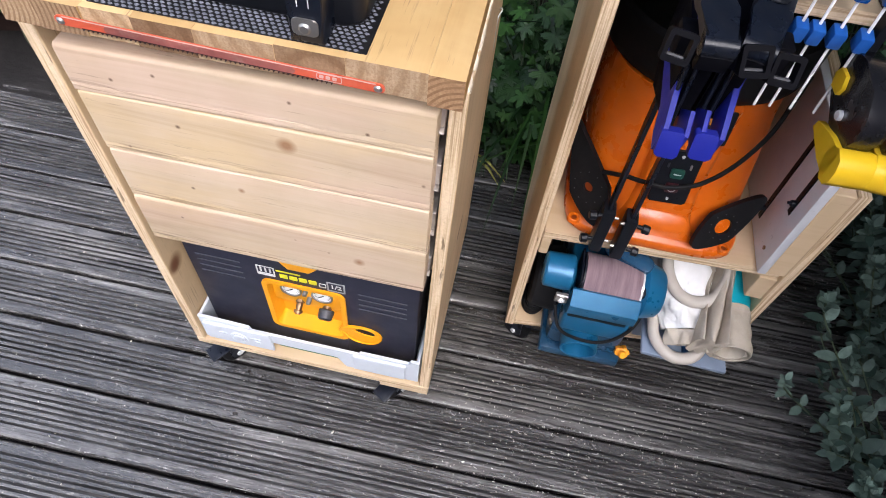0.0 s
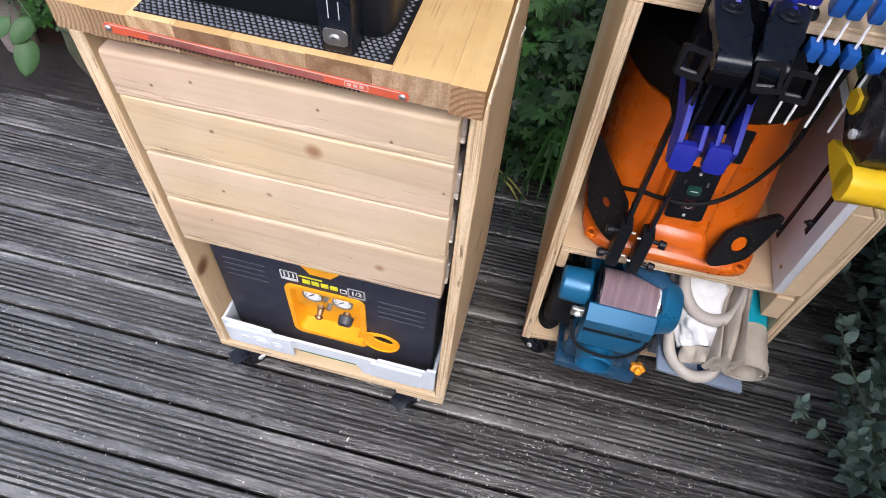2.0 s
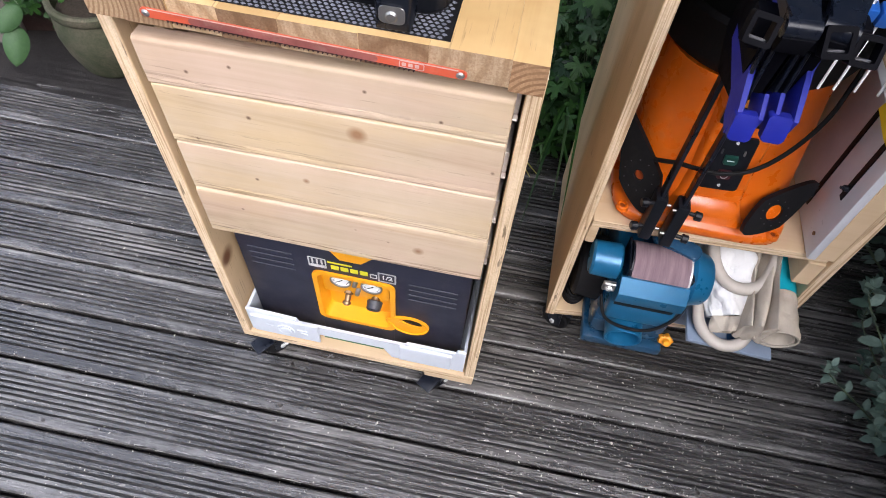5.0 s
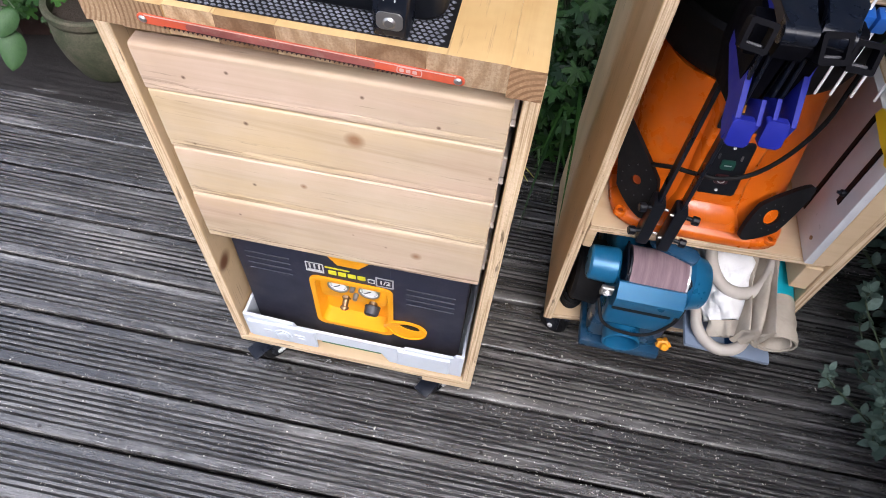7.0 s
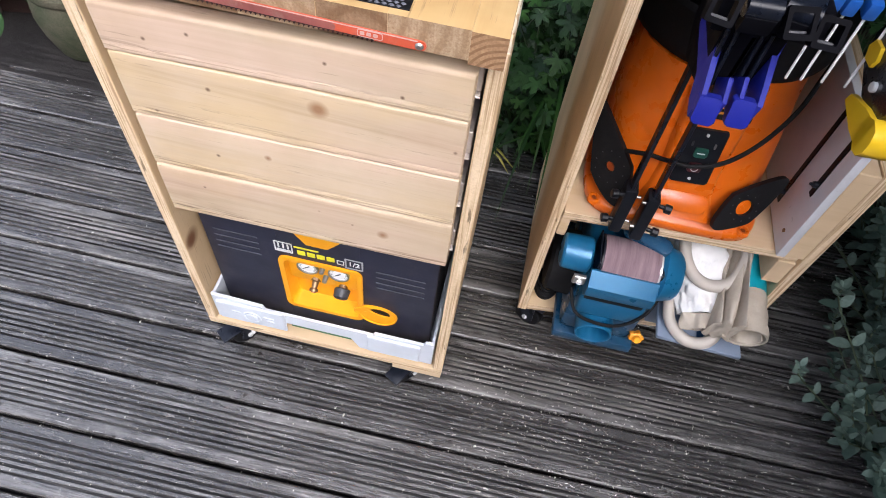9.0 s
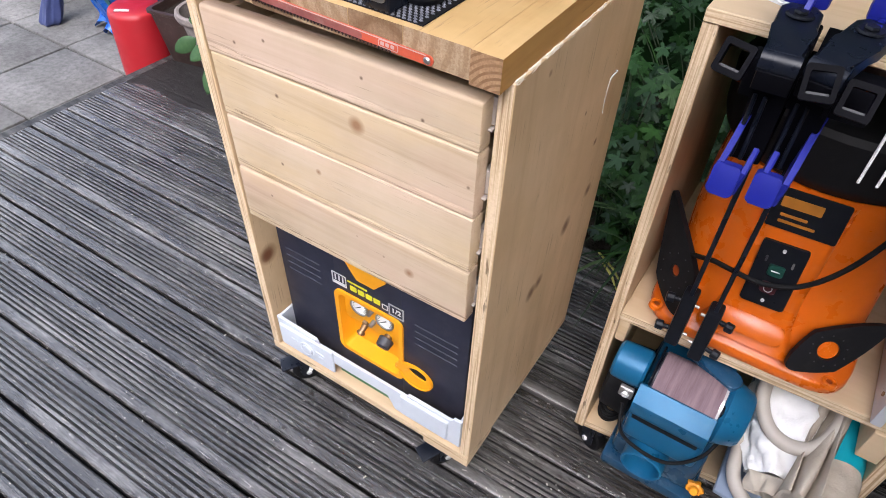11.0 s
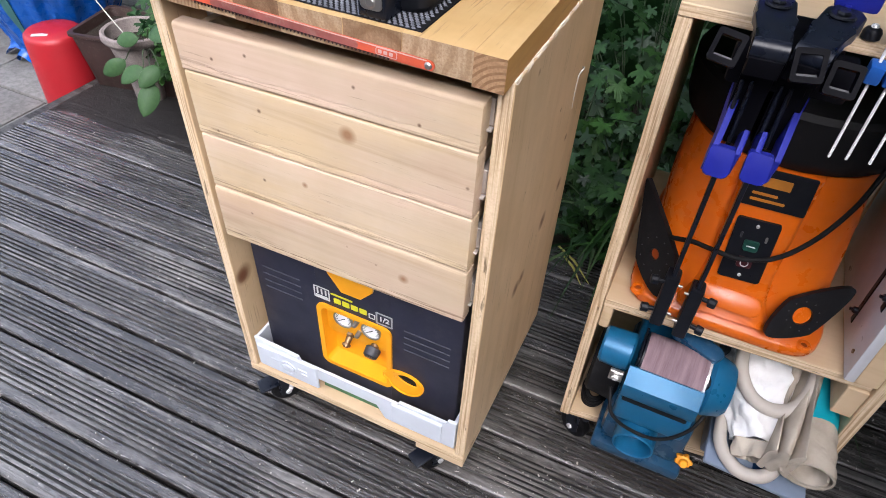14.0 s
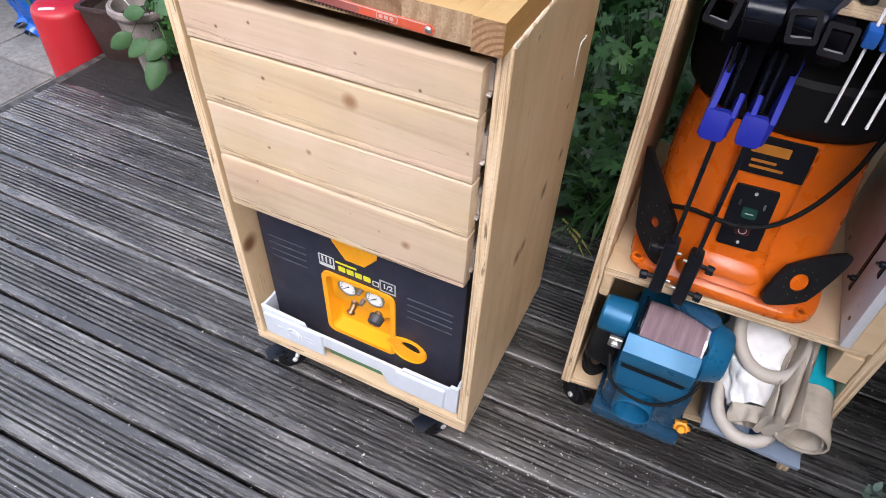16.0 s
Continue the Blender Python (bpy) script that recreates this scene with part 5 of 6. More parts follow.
for k, (cx, cy, r, z) in enumerate(((0.641, 0.245, 0.020, 0.128), (0.643, 0.242, 0.019, 0.1365), (0.640, 0.247, 0.021, 0.145), (0.642, 0.244, 0.018, 0.1535))):
    pts = [(cx + r * math.cos(radians(40 * q + 70 * k)), cy + 1.6 * r * math.sin(radians(40 * q + 70 * k)), z + 0.003 * math.sin(q + k)) for q in range(10)]
    part("cord_loop", tube(fresh(), pts, 0.0040, 8, 5), M_BLACKMATT, BELT, "loop of black mains cord")

# ---- canvas, bag, hose and case beside the sander ----
def roll_at(bm, a, b, turns, r0, r1, thick, seg=20):
    """A rolled sheet from a to b, spiral in section."""
    a, b = Vector(a), Vector(b)
    u, v = frame_of(b - a)
    n = int(turns * seg)
    rows = []
    steps = 10
    for s in range(steps + 1):
        p = a + (b - a) * s / steps
        inner, outer = [], []
        for i in range(n + 1):
            q = 2 * math.pi * i / seg
            r = r0 + (r1 - r0) * i / n + 0.0015 * math.sin(s * 1.7 + q * 2) + 0.0028 * math.sin(2 * q + 0.8) * (1 - s / steps)
            inner.append(p + u * (r * math.cos(q)) + v * (r * math.sin(q)))
            outer.append(p + u * ((r + thick) * math.cos(q)) + v * ((r + thick) * math.sin(q)))
        rows.append(outer + list(reversed(inner)))
    loft(bm, rows)
    return bm


ROLL = thing("canvas_roll", (0.985, 0.2, 0.123), "rolled beige canvas sheet with a teal printed band", "canvas roll")
r_a, r_b = Vector((0.982, 0.082, 0.312)), Vector((0.970, 0.36, 0.352))
cut = r_a + (r_b - r_a) * 0.29
part("canvas", roll_at(fresh(), r_a, cut, 1.45, 0.0245, 0.038, 0.0036), M_CANVAS, ROLL)
part("printed_band", roll_at(fresh(), cut, r_b, 1.45, 0.0245, 0.038, 0.0036), M_TEAL, ROLL, "teal printed band")
bm = fresh()
rows = []
for s in range(17):
    f = s / 16
    top, low = [], []
    for i in range(57):
        g = i / 56
        x = 0.914 + 0.044 * g + 0.012 * f
        pleat = abs(math.sin(g * math.pi * (2.9 - 0.5 * f) + 0.9 * f + 0.4 + 0.5 * math.sin(3 * f + 6 * g))) ** 0.5
        top.append((x + 0.003 * math.sin(5 * f + 9 * g), 0.096 + 0.16 * f - 0.012 * pleat - 0.016 * g * (1 - f), 0.300 + 0.032 * g + 0.058 * f + (0.036 - 0.010 * f) * pleat))
    low = [(p[0], p[1] + 0.01, 0.272 + 0.02 * f + 0.02 * i / 56) for i, p in enumerate(top)]
    rows.append(top + list(reversed(low)))
loft(bm, rows)
part("canvas_fold", bm, M_CANVAS, ROLL, "loose crumpled canvas folds", smooth=80)

BAG = thing("dust_bag", (0.895, 0.25, 0.27), "crumpled white cloth dust bag with a beige cuff", "bag")
bm = fresh()
rows = []
b_a, b_b = Vector((0.908, 0.128, 0.285)), Vector((0.872, 0.33, 0.375))
u, v = frame_of(b_b - b_a)
for s in range(41):
    f = s / 40
    p = b_a + (b_b - b_a) * f
    r = 0.036 + 0.020 * math.sin(math.pi * min(1, f * 1.1)) - 0.010 * max(0, f - 0.8) * 5
    row = []
    for i in range(64):
        a = 2 * math.pi * i / 64
        rr = r * (1 + 0.22 * noise.noise(Vector((math.cos(a) * 2.2, math.sin(a) * 2.2, f * 5))) + 0.20 * abs(noise.noise(Vector((math.cos(a) * 4, math.sin(a) * 4, f * 9)))) + 0.10 * noise.noise(Vector((math.cos(a) * 9, math.sin(a) * 9, f * 17))) + 0.08 * math.sin(6 * a + 5 * f) * (1 - f))
        row.append(p + u * (rr * 1.15 * math.cos(a)) + v * (rr * 0.85 * math.sin(a)))
    rows.append(row)
part("sack", loft(bm, rows, caps=(False, True)), M_WHITECLOTH, BAG, smooth=60)
bm = fresh()
rows = []
for s in range(7):
    f = s / 6
    p = b_a + (b_a - b_b).normalized() * 0.028 * f
    row = []
    for i in range(40):
        a = 2 * math.pi * i / 40
        rr = (0.034 - 0.004 * f) * (1 + 0.16 * math.sin(4 * a + 3 * f) + 0.08 * math.sin(9 * a))
        row.append(p + u * (rr * 1.1 * math.cos(a)) + v * (rr * 0.7 * math.sin(a)))
    rows.append(row)
loft(bm, rows, caps=(False, False))
part("cuff", bm, M_CANVAS, BAG, "gathered beige cuff", smooth=60)

HOSE = thing("dust_hose", (0.9, 0.16, 0.28), "beige rubber hose looped round the dust bag", "hose")
bm = tube(fresh(), [(0.838, 0.235, 0.392), (0.842, 0.185, 0.374), (0.868, 0.158, 0.352), (0.905, 0.150, 0.346), (0.938, 0.162, 0.356), (0.955, 0.20, 0.38), (0.955, 0.26, 0.39)], 0.0112, 14, 8)
part("upper_loop", bm, M_HOSE, HOSE)
bm = tube(fresh(), [(0.846, 0.24, 0.335), (0.846, 0.17, 0.300), (0.853, 0.118, 0.268), (0.885, 0.088, 0.256), (0.922, 0.086, 0.257), (0.945, 0.105, 0.268), (0.95, 0.15, 0.285), (0.945, 0.25, 0.30)], 0.0112, 14, 8)
part("lower_loop", bm, M_HOSE, HOSE)

CASE = thing("flat_case", (0.92, 0.3, 0.123), "pale blue flat plastic case lying under the hose", "case")
bm = box(fresh(), 0.852, 0.985, 0.215, 0.50, 0.1235, 0.232, 0.004, 2)
part("base", bm, M_CASE, CASE)
bm = box(fresh(), 0.838, 0.998, 0.108, 0.505, 0.2325, 0.2425, 0.003, 2, Matrix.Rotation(radians(4), 4, "Y"))
lid = part("lid", bm, M_CASE, CASE, "thin projecting pale blue lid")
bm = slab(fresh(), rounded(0.035, 0.03, 0.002, 1), Matrix.Translation((0.93, 0.138, 0.2437)) @ Matrix.Rotation(radians(4), 4, "Y"), 0.0008)
part("sticker", bm, plastic("navy_sticker", (0.01, 0.05, 0.14), 0.4), lid, "dark blue sticker")

for ob in (ROLL, BAG, HOSE):
    resize(ob, (0.85, 0.09, 0.26), (0.93, 1, 1), (0, 0.022, 0))

# ---- white slotted board standing against the side ----
WB = thing("slotted_board", (0.95, 0.3, 0.4525), "white laminate board with long slots and dark knobs", "board")
bm = box(fresh(), 0.958, 0.973, 0.177, 0.50, 0.4532, 0.70, 0.003, 2)
board = part("panel", bm, M_WHITEBOARD, WB)
for y, z0, z1 in ((0.277, 0.480, 0.685), (0.214, 0.565, 0.692)):
    bm = box(fresh(), 0.9565, 0.959, y - 0.006, y + 0.006, z0, z1, 0.001)
    slot = part("slot", bm, M_BLACK, board, "long dark slot")
    bm = rod(fresh(), (0.9575, y, z0 + 0.022), (0.950, y, z0 + 0.022), 0.0055, 0.005, 12, 0.001)
    rod(bm, (0.950, y, z0 + 0.022), (0.946, y, z0 + 0.022), 0.0025, seg=8)
    part("knob", bm, M_BLACKMETAL, slot)
bm = rod(fresh(), (0.9585, 0.205, 0.487), (0.9560, 0.205, 0.487), 0.0035, seg=10)
part("peg_hole", bm, M_BRASS, board)

# ---- one-handed bar clamps hung on the front of the top ----
def trigger_clamp(x, y, top_yaw, bar_end, tilt, sides):
    """A black and blue trigger clamp: upright bar, blue jaws reaching forward, loop handles."""
    T = thing("trigger_clamp", (x, y + 0.13, 0.93), "black and blue one-handed bar clamp hanging from the cart top", "clamp", "bar clamps on the cart")
    yb, bx = 0.167, (0.6835 if x < 0.70 else 0.7205)
    bm = box(fresh(), bx + 0.006, bx + 0.012, yb - 0.009, yb + 0.009, bar_end, 0.93, 0.0008)
    part("bar", bm, M_BLACKMETAL, T)
    # removable stop at the bar's foot
    bm = box(fresh(), bx - 0.001, bx + 0.019, yb - 0.016, yb + 0.014, bar_end + 0.005, bar_end + 0.104, 0.004, 2)
    stop = part("end_stop", bm, M_BLACK, T)
    for k in (0.035, 0.093):
        s = -1 if x < 0.70 else 1
        bm = rod(fresh(), (bx + 0.009 + s * 0.010, yb - 0.012, bar_end + k), (bx + 0.009 + s * 0.020, yb - 0.014, bar_end + k), 0.0035, seg=10)
        rod(bm, (bx + 0.009 + s * 0.018, yb - 0.014, bar_end + k), (bx + 0.009 + s * 0.029, yb - 0.016, bar_end + k), 0.0075, 0.0072, 10, 0.0012)
        part("thumb_screw", bm, M_BLACK, stop)
        bm = rod(fresh(), (bx + 0.009 - s * 0.010, yb - 0.012, bar_end + k), (bx + 0.009 - s * 0.016, yb - 0.012, bar_end + k), 0.0022, seg=10)
        part("screw_end", bm, M_DULLSTEEL, stop)
    # flat beam over the cart's top edge
    m = Matrix.Translation((x + 0.009, y + 0.016, 0.946)) @ Matrix.Rotation(radians(4), 4, "X") @ Matrix.Rotation(radians(top_yaw), 4, "Z")
    beam = [(-0.0155, 0.0), (0.0155, 0.0), (0.0155, 0.045), (0.018, 0.055), (0.018, 0.085), (0.011, 0.096), (-0.011, 0.096), (-0.018, 0.085), (-0.018, 0.055), (-0.0155, 0.045)]
    part("beam", slab(fresh(), beam, m, 0.014, 0.003), M_BLACKMETAL, T)
    bm = slab(fresh(), [(-0.0150, 0), (0.0150, 0), (0.0150, 0.020), (-0.0150, 0.020)], Matrix.Translation((x + 0.009, y + 0.024, 0.926)) @ Matrix.Rotation(radians(top_yaw), 4, "Z") @ Matrix.Rotation(radians(16), 4, "X") @ UP_FRONT, 0.010, 0.002)
    part("nose_block", bm, M_LOOP, T)
    bm = fresh()
    a0 = m @ Vector((-0.0155, 0.004, 0.0025))
    a1 = m @ Vector((0.0155, 0.004, 0.0025))
    rod(bm, a0, a1, 0.0108, seg=20)
    part("beam_nose", bm, M_BLACKMETAL, T, smooth=40)
    c = m @ Vector((0, 0.070, 0.014))
    bm = rod(fresh(), c, c + Vector((0, 0, 0.0025)), 0.0125, 0.0115, 20, 0.001)
    rod(bm, c + Vector((0, 0, 0.0026)), c + Vector((0, 0, 0.0055)), 0.0068, 0.0065, 6, 0.001)
    part("beam_bolt", bm, M_BLACK, T)
    p = m @ Vector((0, 0.120, 0.016))
    bm = box(fresh(), p.x - 0.020, p.x + 0.020, p.y - 0.016, p.y + 0.016, 0.9605, 0.988, 0.004, 2)
    part("upper_pad", bm, M_CLAMPBLUE, T, "blue pad on top")
    # loop handles either side of the nose
    for s in sides:
        hm = Matrix.Translation((x + 0.009 + s * (0.034 if len(sides) > 1 else 0.030), y + 0.022, 0.940 - 0.008 * (len(sides) == 1))) @ Matrix.Rotation(radians(-28), 4, "X") @ Matrix.Rotation(radians(-s * 8 + tilt), 4, "Y") @ UP_FRONT
        bm = ringed(fresh(), rounded(0.0265, 0.0290, 0.003), rounded(0.0180, 0.0185, 0.0015), hm, 0.015)
        part("loop_handle", bm, M_LOOP, T)
        # paler strip puts light on the loop's lower inside face into the colour
        bm = slab(fresh(), rounded(0.0172, 0.0022, 0.0008, 1), hm @ Matrix.Translation((0, -0.0080, 0.0)), 0.008)
        part("loop_lip", bm, M_LOOPLIP, T)
    lo, hi = (x - 0.018, x + 0.056) if len(sides) > 1 else (x + 0.012, x + 0.056)
    bm = box(fresh(), lo, hi, y + 0.052, y + 0.082, 0.896, 0.934, 0.004, 2)
    part("trigger_body", bm, M_LOOP, T)
    # jaw core behind the blue arm
    bm = slab(fresh(), [(yb + 0.01, 0.930), (yb + 0.01, 0.84), (yb - 0.03, 0.808), (y + 0.060, 0.830), (y + 0.045, 0.922)], Matrix(((0, 0, 1, x - 0.005), (1, 0, 0, 0), (0, 1, 0, 0), (0, 0, 0, 1))), 0.030, 0.002)
    part("jaw_core", bm, M_LOOP, T)
    # blue channel arm running down to the pad, its flanges curved
    edge = [(yb + 0.004, 0.966), (yb - 0.001, 0.915), (yb - 0.008, 0.880), (yb - 0.030, 0.852), (y + 0.058, 0.842), (y + 0.034, 0.825), (y + 0.012, 0.820), (y + 0.008, 0.848), (y + 0.030, 0.864), (y + 0.052, 0.880), (y + 0.062, 0.915), (y + 0.080, 0.966)]
    for off in ((-0.0095, 0.0125) if x < 0.70 else (-0.0060, 0.0135)):
        outer = (off < 0) == (x < 0.70)
        tall = [(yb + 0.045, 1.002), (yb + 0.012, 0.962)] + edge[1:-1] + [(y + 0.072, 0.955), (y + 0.118, 1.002)] if x < 0.70 else edge
        bm = slab(fresh(), tall if outer else edge[4:9], Matrix(((0, 0, 1, x + off), (1, 0, 0, 0), (0, 1, 0, 0), (0, 0, 0, 1))), 0.0060 if outer else 0.0055, 0.0015, 1)
        for v in bm.verts:
            v.co.x += (v.co.z - 0.82) * 0.10
        part("jaw_flange", bm, M_CLAMPBLUE, T)
    for off in (-0.003, 0.006):
        bm = box(fresh(), x + off, x + off + 0.004, y + 0.044, yb - 0.02, 0.838, 0.905, 0.001)
        part("rack_plate", bm, M_BLACKMETAL, T)
    bm = slab(fresh(), rounded(0.024, 0.031, 0.004), facing(x + 0.004, y + 0.016, 0.834, 14), 0.012, 0.002)
    part("pad", bm, M_CLAMPBLUE, T, "blue jaw pad")
    return T


trigger_clamp(0.6775, 0.004, 3, 0.449, 0, (-1, 1))
trigger_clamp(0.7125, 0.010, -14, 0.440, 10, (1,))


# ---- small screw clamps with steel rods ----
def rod_clamp(x, y, low, lean):
    T = thing("rod_clamp", (x, y, 0.86), "small blue clamp on a bright steel rod, hung upright", "clamp", "small rod clamps")
    a, b = Vector((x, y - 0.004, low)), Vector((x + lean, y + 0.008, 1.02))
    part("rod", rod(fresh(), a, b, 0.0017, seg=10, bevel=0.0006), M_ROD, T)
    for z, h in ((0.899, 0.021), (0.956, 0.028)):
        p = a + (b - a) * ((z - low) / (1.02 - low))
        bm = box(fresh(), p.x - 0.0075, p.x + 0.0075, p.y - 0.010, p.y + 0.010, z - h / 2, z + h / 2, 0.003, 2, Matrix.Rotation(radians(8), 4, "X"))
        part("jaw_block", bm, M_FBLUE, T)
    p = b
    bm = rod(fresh(), p - Vector((0, 0, 0.03)), p, 0.0055, 0.005, 12, 0.001)
    part("thread", bm, M_DULLSTEEL, T)
    return T


for x, low, lean in ((0.795, 0.798, 0.003), (0.812, 0.800, 0.004), (0.835, 0.802, 0.002), (0.862, 0.802, 0.003)):
    rod_clamp(x, 0.152, low, lean)


# ---- yellow spring clamps ----
def spring_clamp(x, yaw):
    """Clipped over the edge of the top: yellow cup jaws in front, black grips behind."""
    T = thing("spring_clamp", (x, 0.2, 0.9225), "yellow and black spring clamp clipped on the cart top's edge", "clamp", "spring clamps")
    R = Matrix.Translation((x + 0.034, 0.115, -0.054)) @ Matrix.Rotation(radians(yaw), 4, "Z") @ Matrix.Translation((0, -0.06, 0))

    def side(off):
        return R @ Matrix(((0, 0, 1, off), (1, 0, 0, 0), (0, 1, 0, 0), (0, 0, 0, 1)))
    cup = [(-0.010, 0.846), (-0.016, 0.856), (-0.016, 0.870), (-0.010, 0.882), (0.004, 0.886), (0.016, 0.880), (0.020, 0.866), (0.014, 0.850), (0.002, 0.843)]
    part("jaw", slab(fresh(), cup, side(-0.021), 0.042, 0.005, 3), M_CLAMPYEL, T, "yellow cupped jaw", smooth=60)
    prong = [(0.000, 0.848), (0.000, 0.884), (0.030, 0.880), (0.068, 0.868), (0.072, 0.856), (0.030, 0.848)]
    part("jaw_prong", slab(fresh(), prong, side(-0.021), 0.010, 0.003, 2), M_CLAMPYEL, T, "yellow prong", smooth=60)
    grip = [(0.012, 0.878), (0.002, 0.900), (0.006, 0.924), (0.026, 0.944), (0.070, 0.950), (0.104, 0.942), (0.112, 0.920), (0.100, 0.892), (0.060, 0.872)]
    part("grip", slab(fresh(), grip, side(-0.0145), 0.031, 0.008, 3), M_GRIP, T, "black moulded grip", smooth=60)
    tail = [(0.076, 0.899), (0.072, 0.910), (0.079, 0.922), (0.096, 0.921), (0.102, 0.910), (0.094, 0.898)]
    part("rear_jaw", slab(fresh(), tail, side(-0.019), 0.015, 0.004, 2), M_CLAMPYEL, T, "yellow upper jaw", smooth=60)
    clip = [(0.098, 0.925), (0.098, 0.990), (0.110, 0.994), (0.170, 0.986), (0.170, 0.9775), (0.120, 0.9785), (0.120, 0.925)]
    part("clip", slab(fresh(), clip, side(-0.005), 0.010, 0.001, 1), M_BLACK, T)
    part("pivot", rod(fresh(), R @ Vector((-0.019, 0.050, 0.893)), R @ Vector((0.020, 0.050, 0.893)), 0.006, seg=16, bevel=0.001), M_STEEL, T)
    return T


spring_clamp(0.847, 3)
spring_clamp(0.894, -4)

bm = slab(fresh(), rounded(0.055, 0.04, 0.002, 1), Matrix.Translation((0.650, 0.245, 0.9225)) @ Matrix.Rotation(radians(-25), 4, "Z"), 0.004, 0.001, 1)
KNOB = thing("small_knob", (0.781, 0.174, 0.9225), "small black knob with a bright steel tip on the cart top", "knob")
part("cap", lathe(fresh(), (0.781, 0.174, 0), [(0.0075, 0.9225), (0.0095, 0.924), (0.0095, 0.930), (0.0075, 0.9335), (0.005, 0.934)], 20), M_BLACK, KNOB)
part("tip", rod(fresh(), (0.781, 0.174, 0.9342), (0.781, 0.174, 0.938), 0.0042, 0.0038, 14, 0.001), M_STEEL, KNOB, "bright steel tip")
PK = thing("paper_packet", (0.65, 0.245, 0.9225), "white and blue paper packet lying on the cart top", "packet")
part("sleeve", bm, M_WHITEPRINT, PK)
bm = slab(fresh(), rounded(0.045, 0.02, 0.002, 1), Matrix.Translation((0.652, 0.240, 0.9267)) @ Matrix.Rotation(radians(-25), 4, "Z"), 0.0005)
part("print_block", bm, M_FBLUE, PK, "blue printed block")


# ---- things beyond the deck ----
STOOL = thing("red_tub", (-1.462, 0.888, -0.1), "upturned red plastic tub with a small white label", "tub")
bm = lathe(fresh(), (-1.462, 0.888, 0), [(0.098, -0.1), (0.098, -0.09), (0.096, 0.150), (0.093, 0.162), (0.084, 0.170), (0.03, 0.174)], 48)
part("shell", bm, M_RED, STOOL, smooth=60)
bm = slab(fresh(), rounded(0.052, 0.020, 0.002, 1), Matrix.Translation((-1.455, 0.832, 0.1722)) @ Matrix.Rotation(radians(38), 4, "Z"), 0.0008)
part("label", bm, M_WHITEPRINT, STOOL, "small white label")

TROUGH = thing("planter_trough", (-1.12, 0.99, -0.05), "brown plastic planter trough with soil and old stems", "planter")
bm = fresh()
yawm = Matrix.Translation((-1.115, 1.005, -0.005)) @ Matrix.Rotation(radians(12), 4, "Z")
rows = []
for z, g in ((0.002, -0.026), (0.006, -0.024), (0.19, 0.0), (0.195, 0.008), (0.205, 0.008), (0.205, -0.006), (0.17, -0.012)):
    rows.append([yawm @ Vector((u, v, z)) for u, v in rounded(0.50 + 2 * g, 0.24 + 2 * g, 0.02)])
part("tub", loft(bm, rows, caps=(True, True)), M_TROUGH, TROUGH)
bm = fresh()
slab(bm, rounded(0.47, 0.21, 0.02), yawm @ Matrix.Translation((0, 0, 0.171)), 0.006)
part("soil", bm, M_SOIL, TROUGH)

POT = thing("terracotta_pot", (-0.725, 0.87, -0.02), "mossy green terracotta pot", "pot")
bm = lathe(fresh(), (-0.725, 0.87, 0), [(0.092, 0.003), (0.101, 0.004), (0.106, 0.010), (0.109, 0.016), (0.126, 0.07), (0.134, 0.12), (0.130, 0.165), (0.122, 0.185), (0.130, 0.19), (0.133, 0.198), (0.132, 0.212), (0.126, 0.217), (0.114, 0.214), (0.112, 0.18)], 40)
part("body", bm, M_POT, POT, smooth=45)
bm = lathe(fresh(), (-0.725, 0.87, 0), [(0.111, 0.181), (0.06, 0.186), (0.01, 0.187)], 24)
part("soil", bm, M_SOIL, POT)

POT2 = thing("grey_pot", (-1.09, 0.90, -0.03), "grey clay pot with a rolled rim and old stems", "pot")
bm = lathe(fresh(), (-1.09, 0.90, 0), [(0.048, 0.002), (0.053, 0.06), (0.088, 0.215), (0.100, 0.22), (0.105, 0.232), (0.103, 0.245), (0.096, 0.250), (0.088, 0.246), (0.084, 0.20)], 40)
part("body", bm, M_GREYPOT, POT2, smooth=45)
bm = lathe(fresh(), (-1.09, 0.90, 0), [(0.083, 0.201), (0.04, 0.206), (0.01, 0.207)], 24)
part("soil", bm, M_SOIL, POT2)
bm = tube(fresh(), [(-1.10, 0.89, 0.20), (-1.16, 0.87, 0.30), (-1.24, 0.86, 0.42)], 0.002, 8, 6)
part("cane", bm, M_CANE, POT2, "thin pale cane")

TARP = thing("tarpaulin", (-1.80, 1.10, -0.1), "crumpled bright blue tarpaulin sack with a green strap", "tarpaulin")


def tarp_point(a, f, out=0.0):
    """The bulging sack: narrow crumpled foot, wide belly, drawn in above."""
    r = 0.15 + 0.17 * math.sin(min(1.0, f * 1.25) * math.pi * 0.5) - 0.22 * max(0.0, f - 0.75) * 4 * 0.6
    r += 0.05 * max(0.0, 0.07 - f) / 0.07
    fold = 0.030 * noise.noise(Vector((math.cos(a) * 3.2, math.sin(a) * 3.2, f * 2.5))) + 0.016 * noise.noise(Vector((math.cos(a) * 9, math.sin(a) * 9, f * 7 + 3)))
    fold += 0.012 * math.sin(13 * a + 6 * f) * max(0.0, 0.25 - f) * 4
    r += fold + out
    return Vector((-1.80 + r * 1.15 * math.cos(a), 1.10 + r * math.sin(a), -0.098 + 0.80 * f + 0.02 * max(0.0, 0.07 - f) / 0.07 * (1 + math.sin(17 * a))))


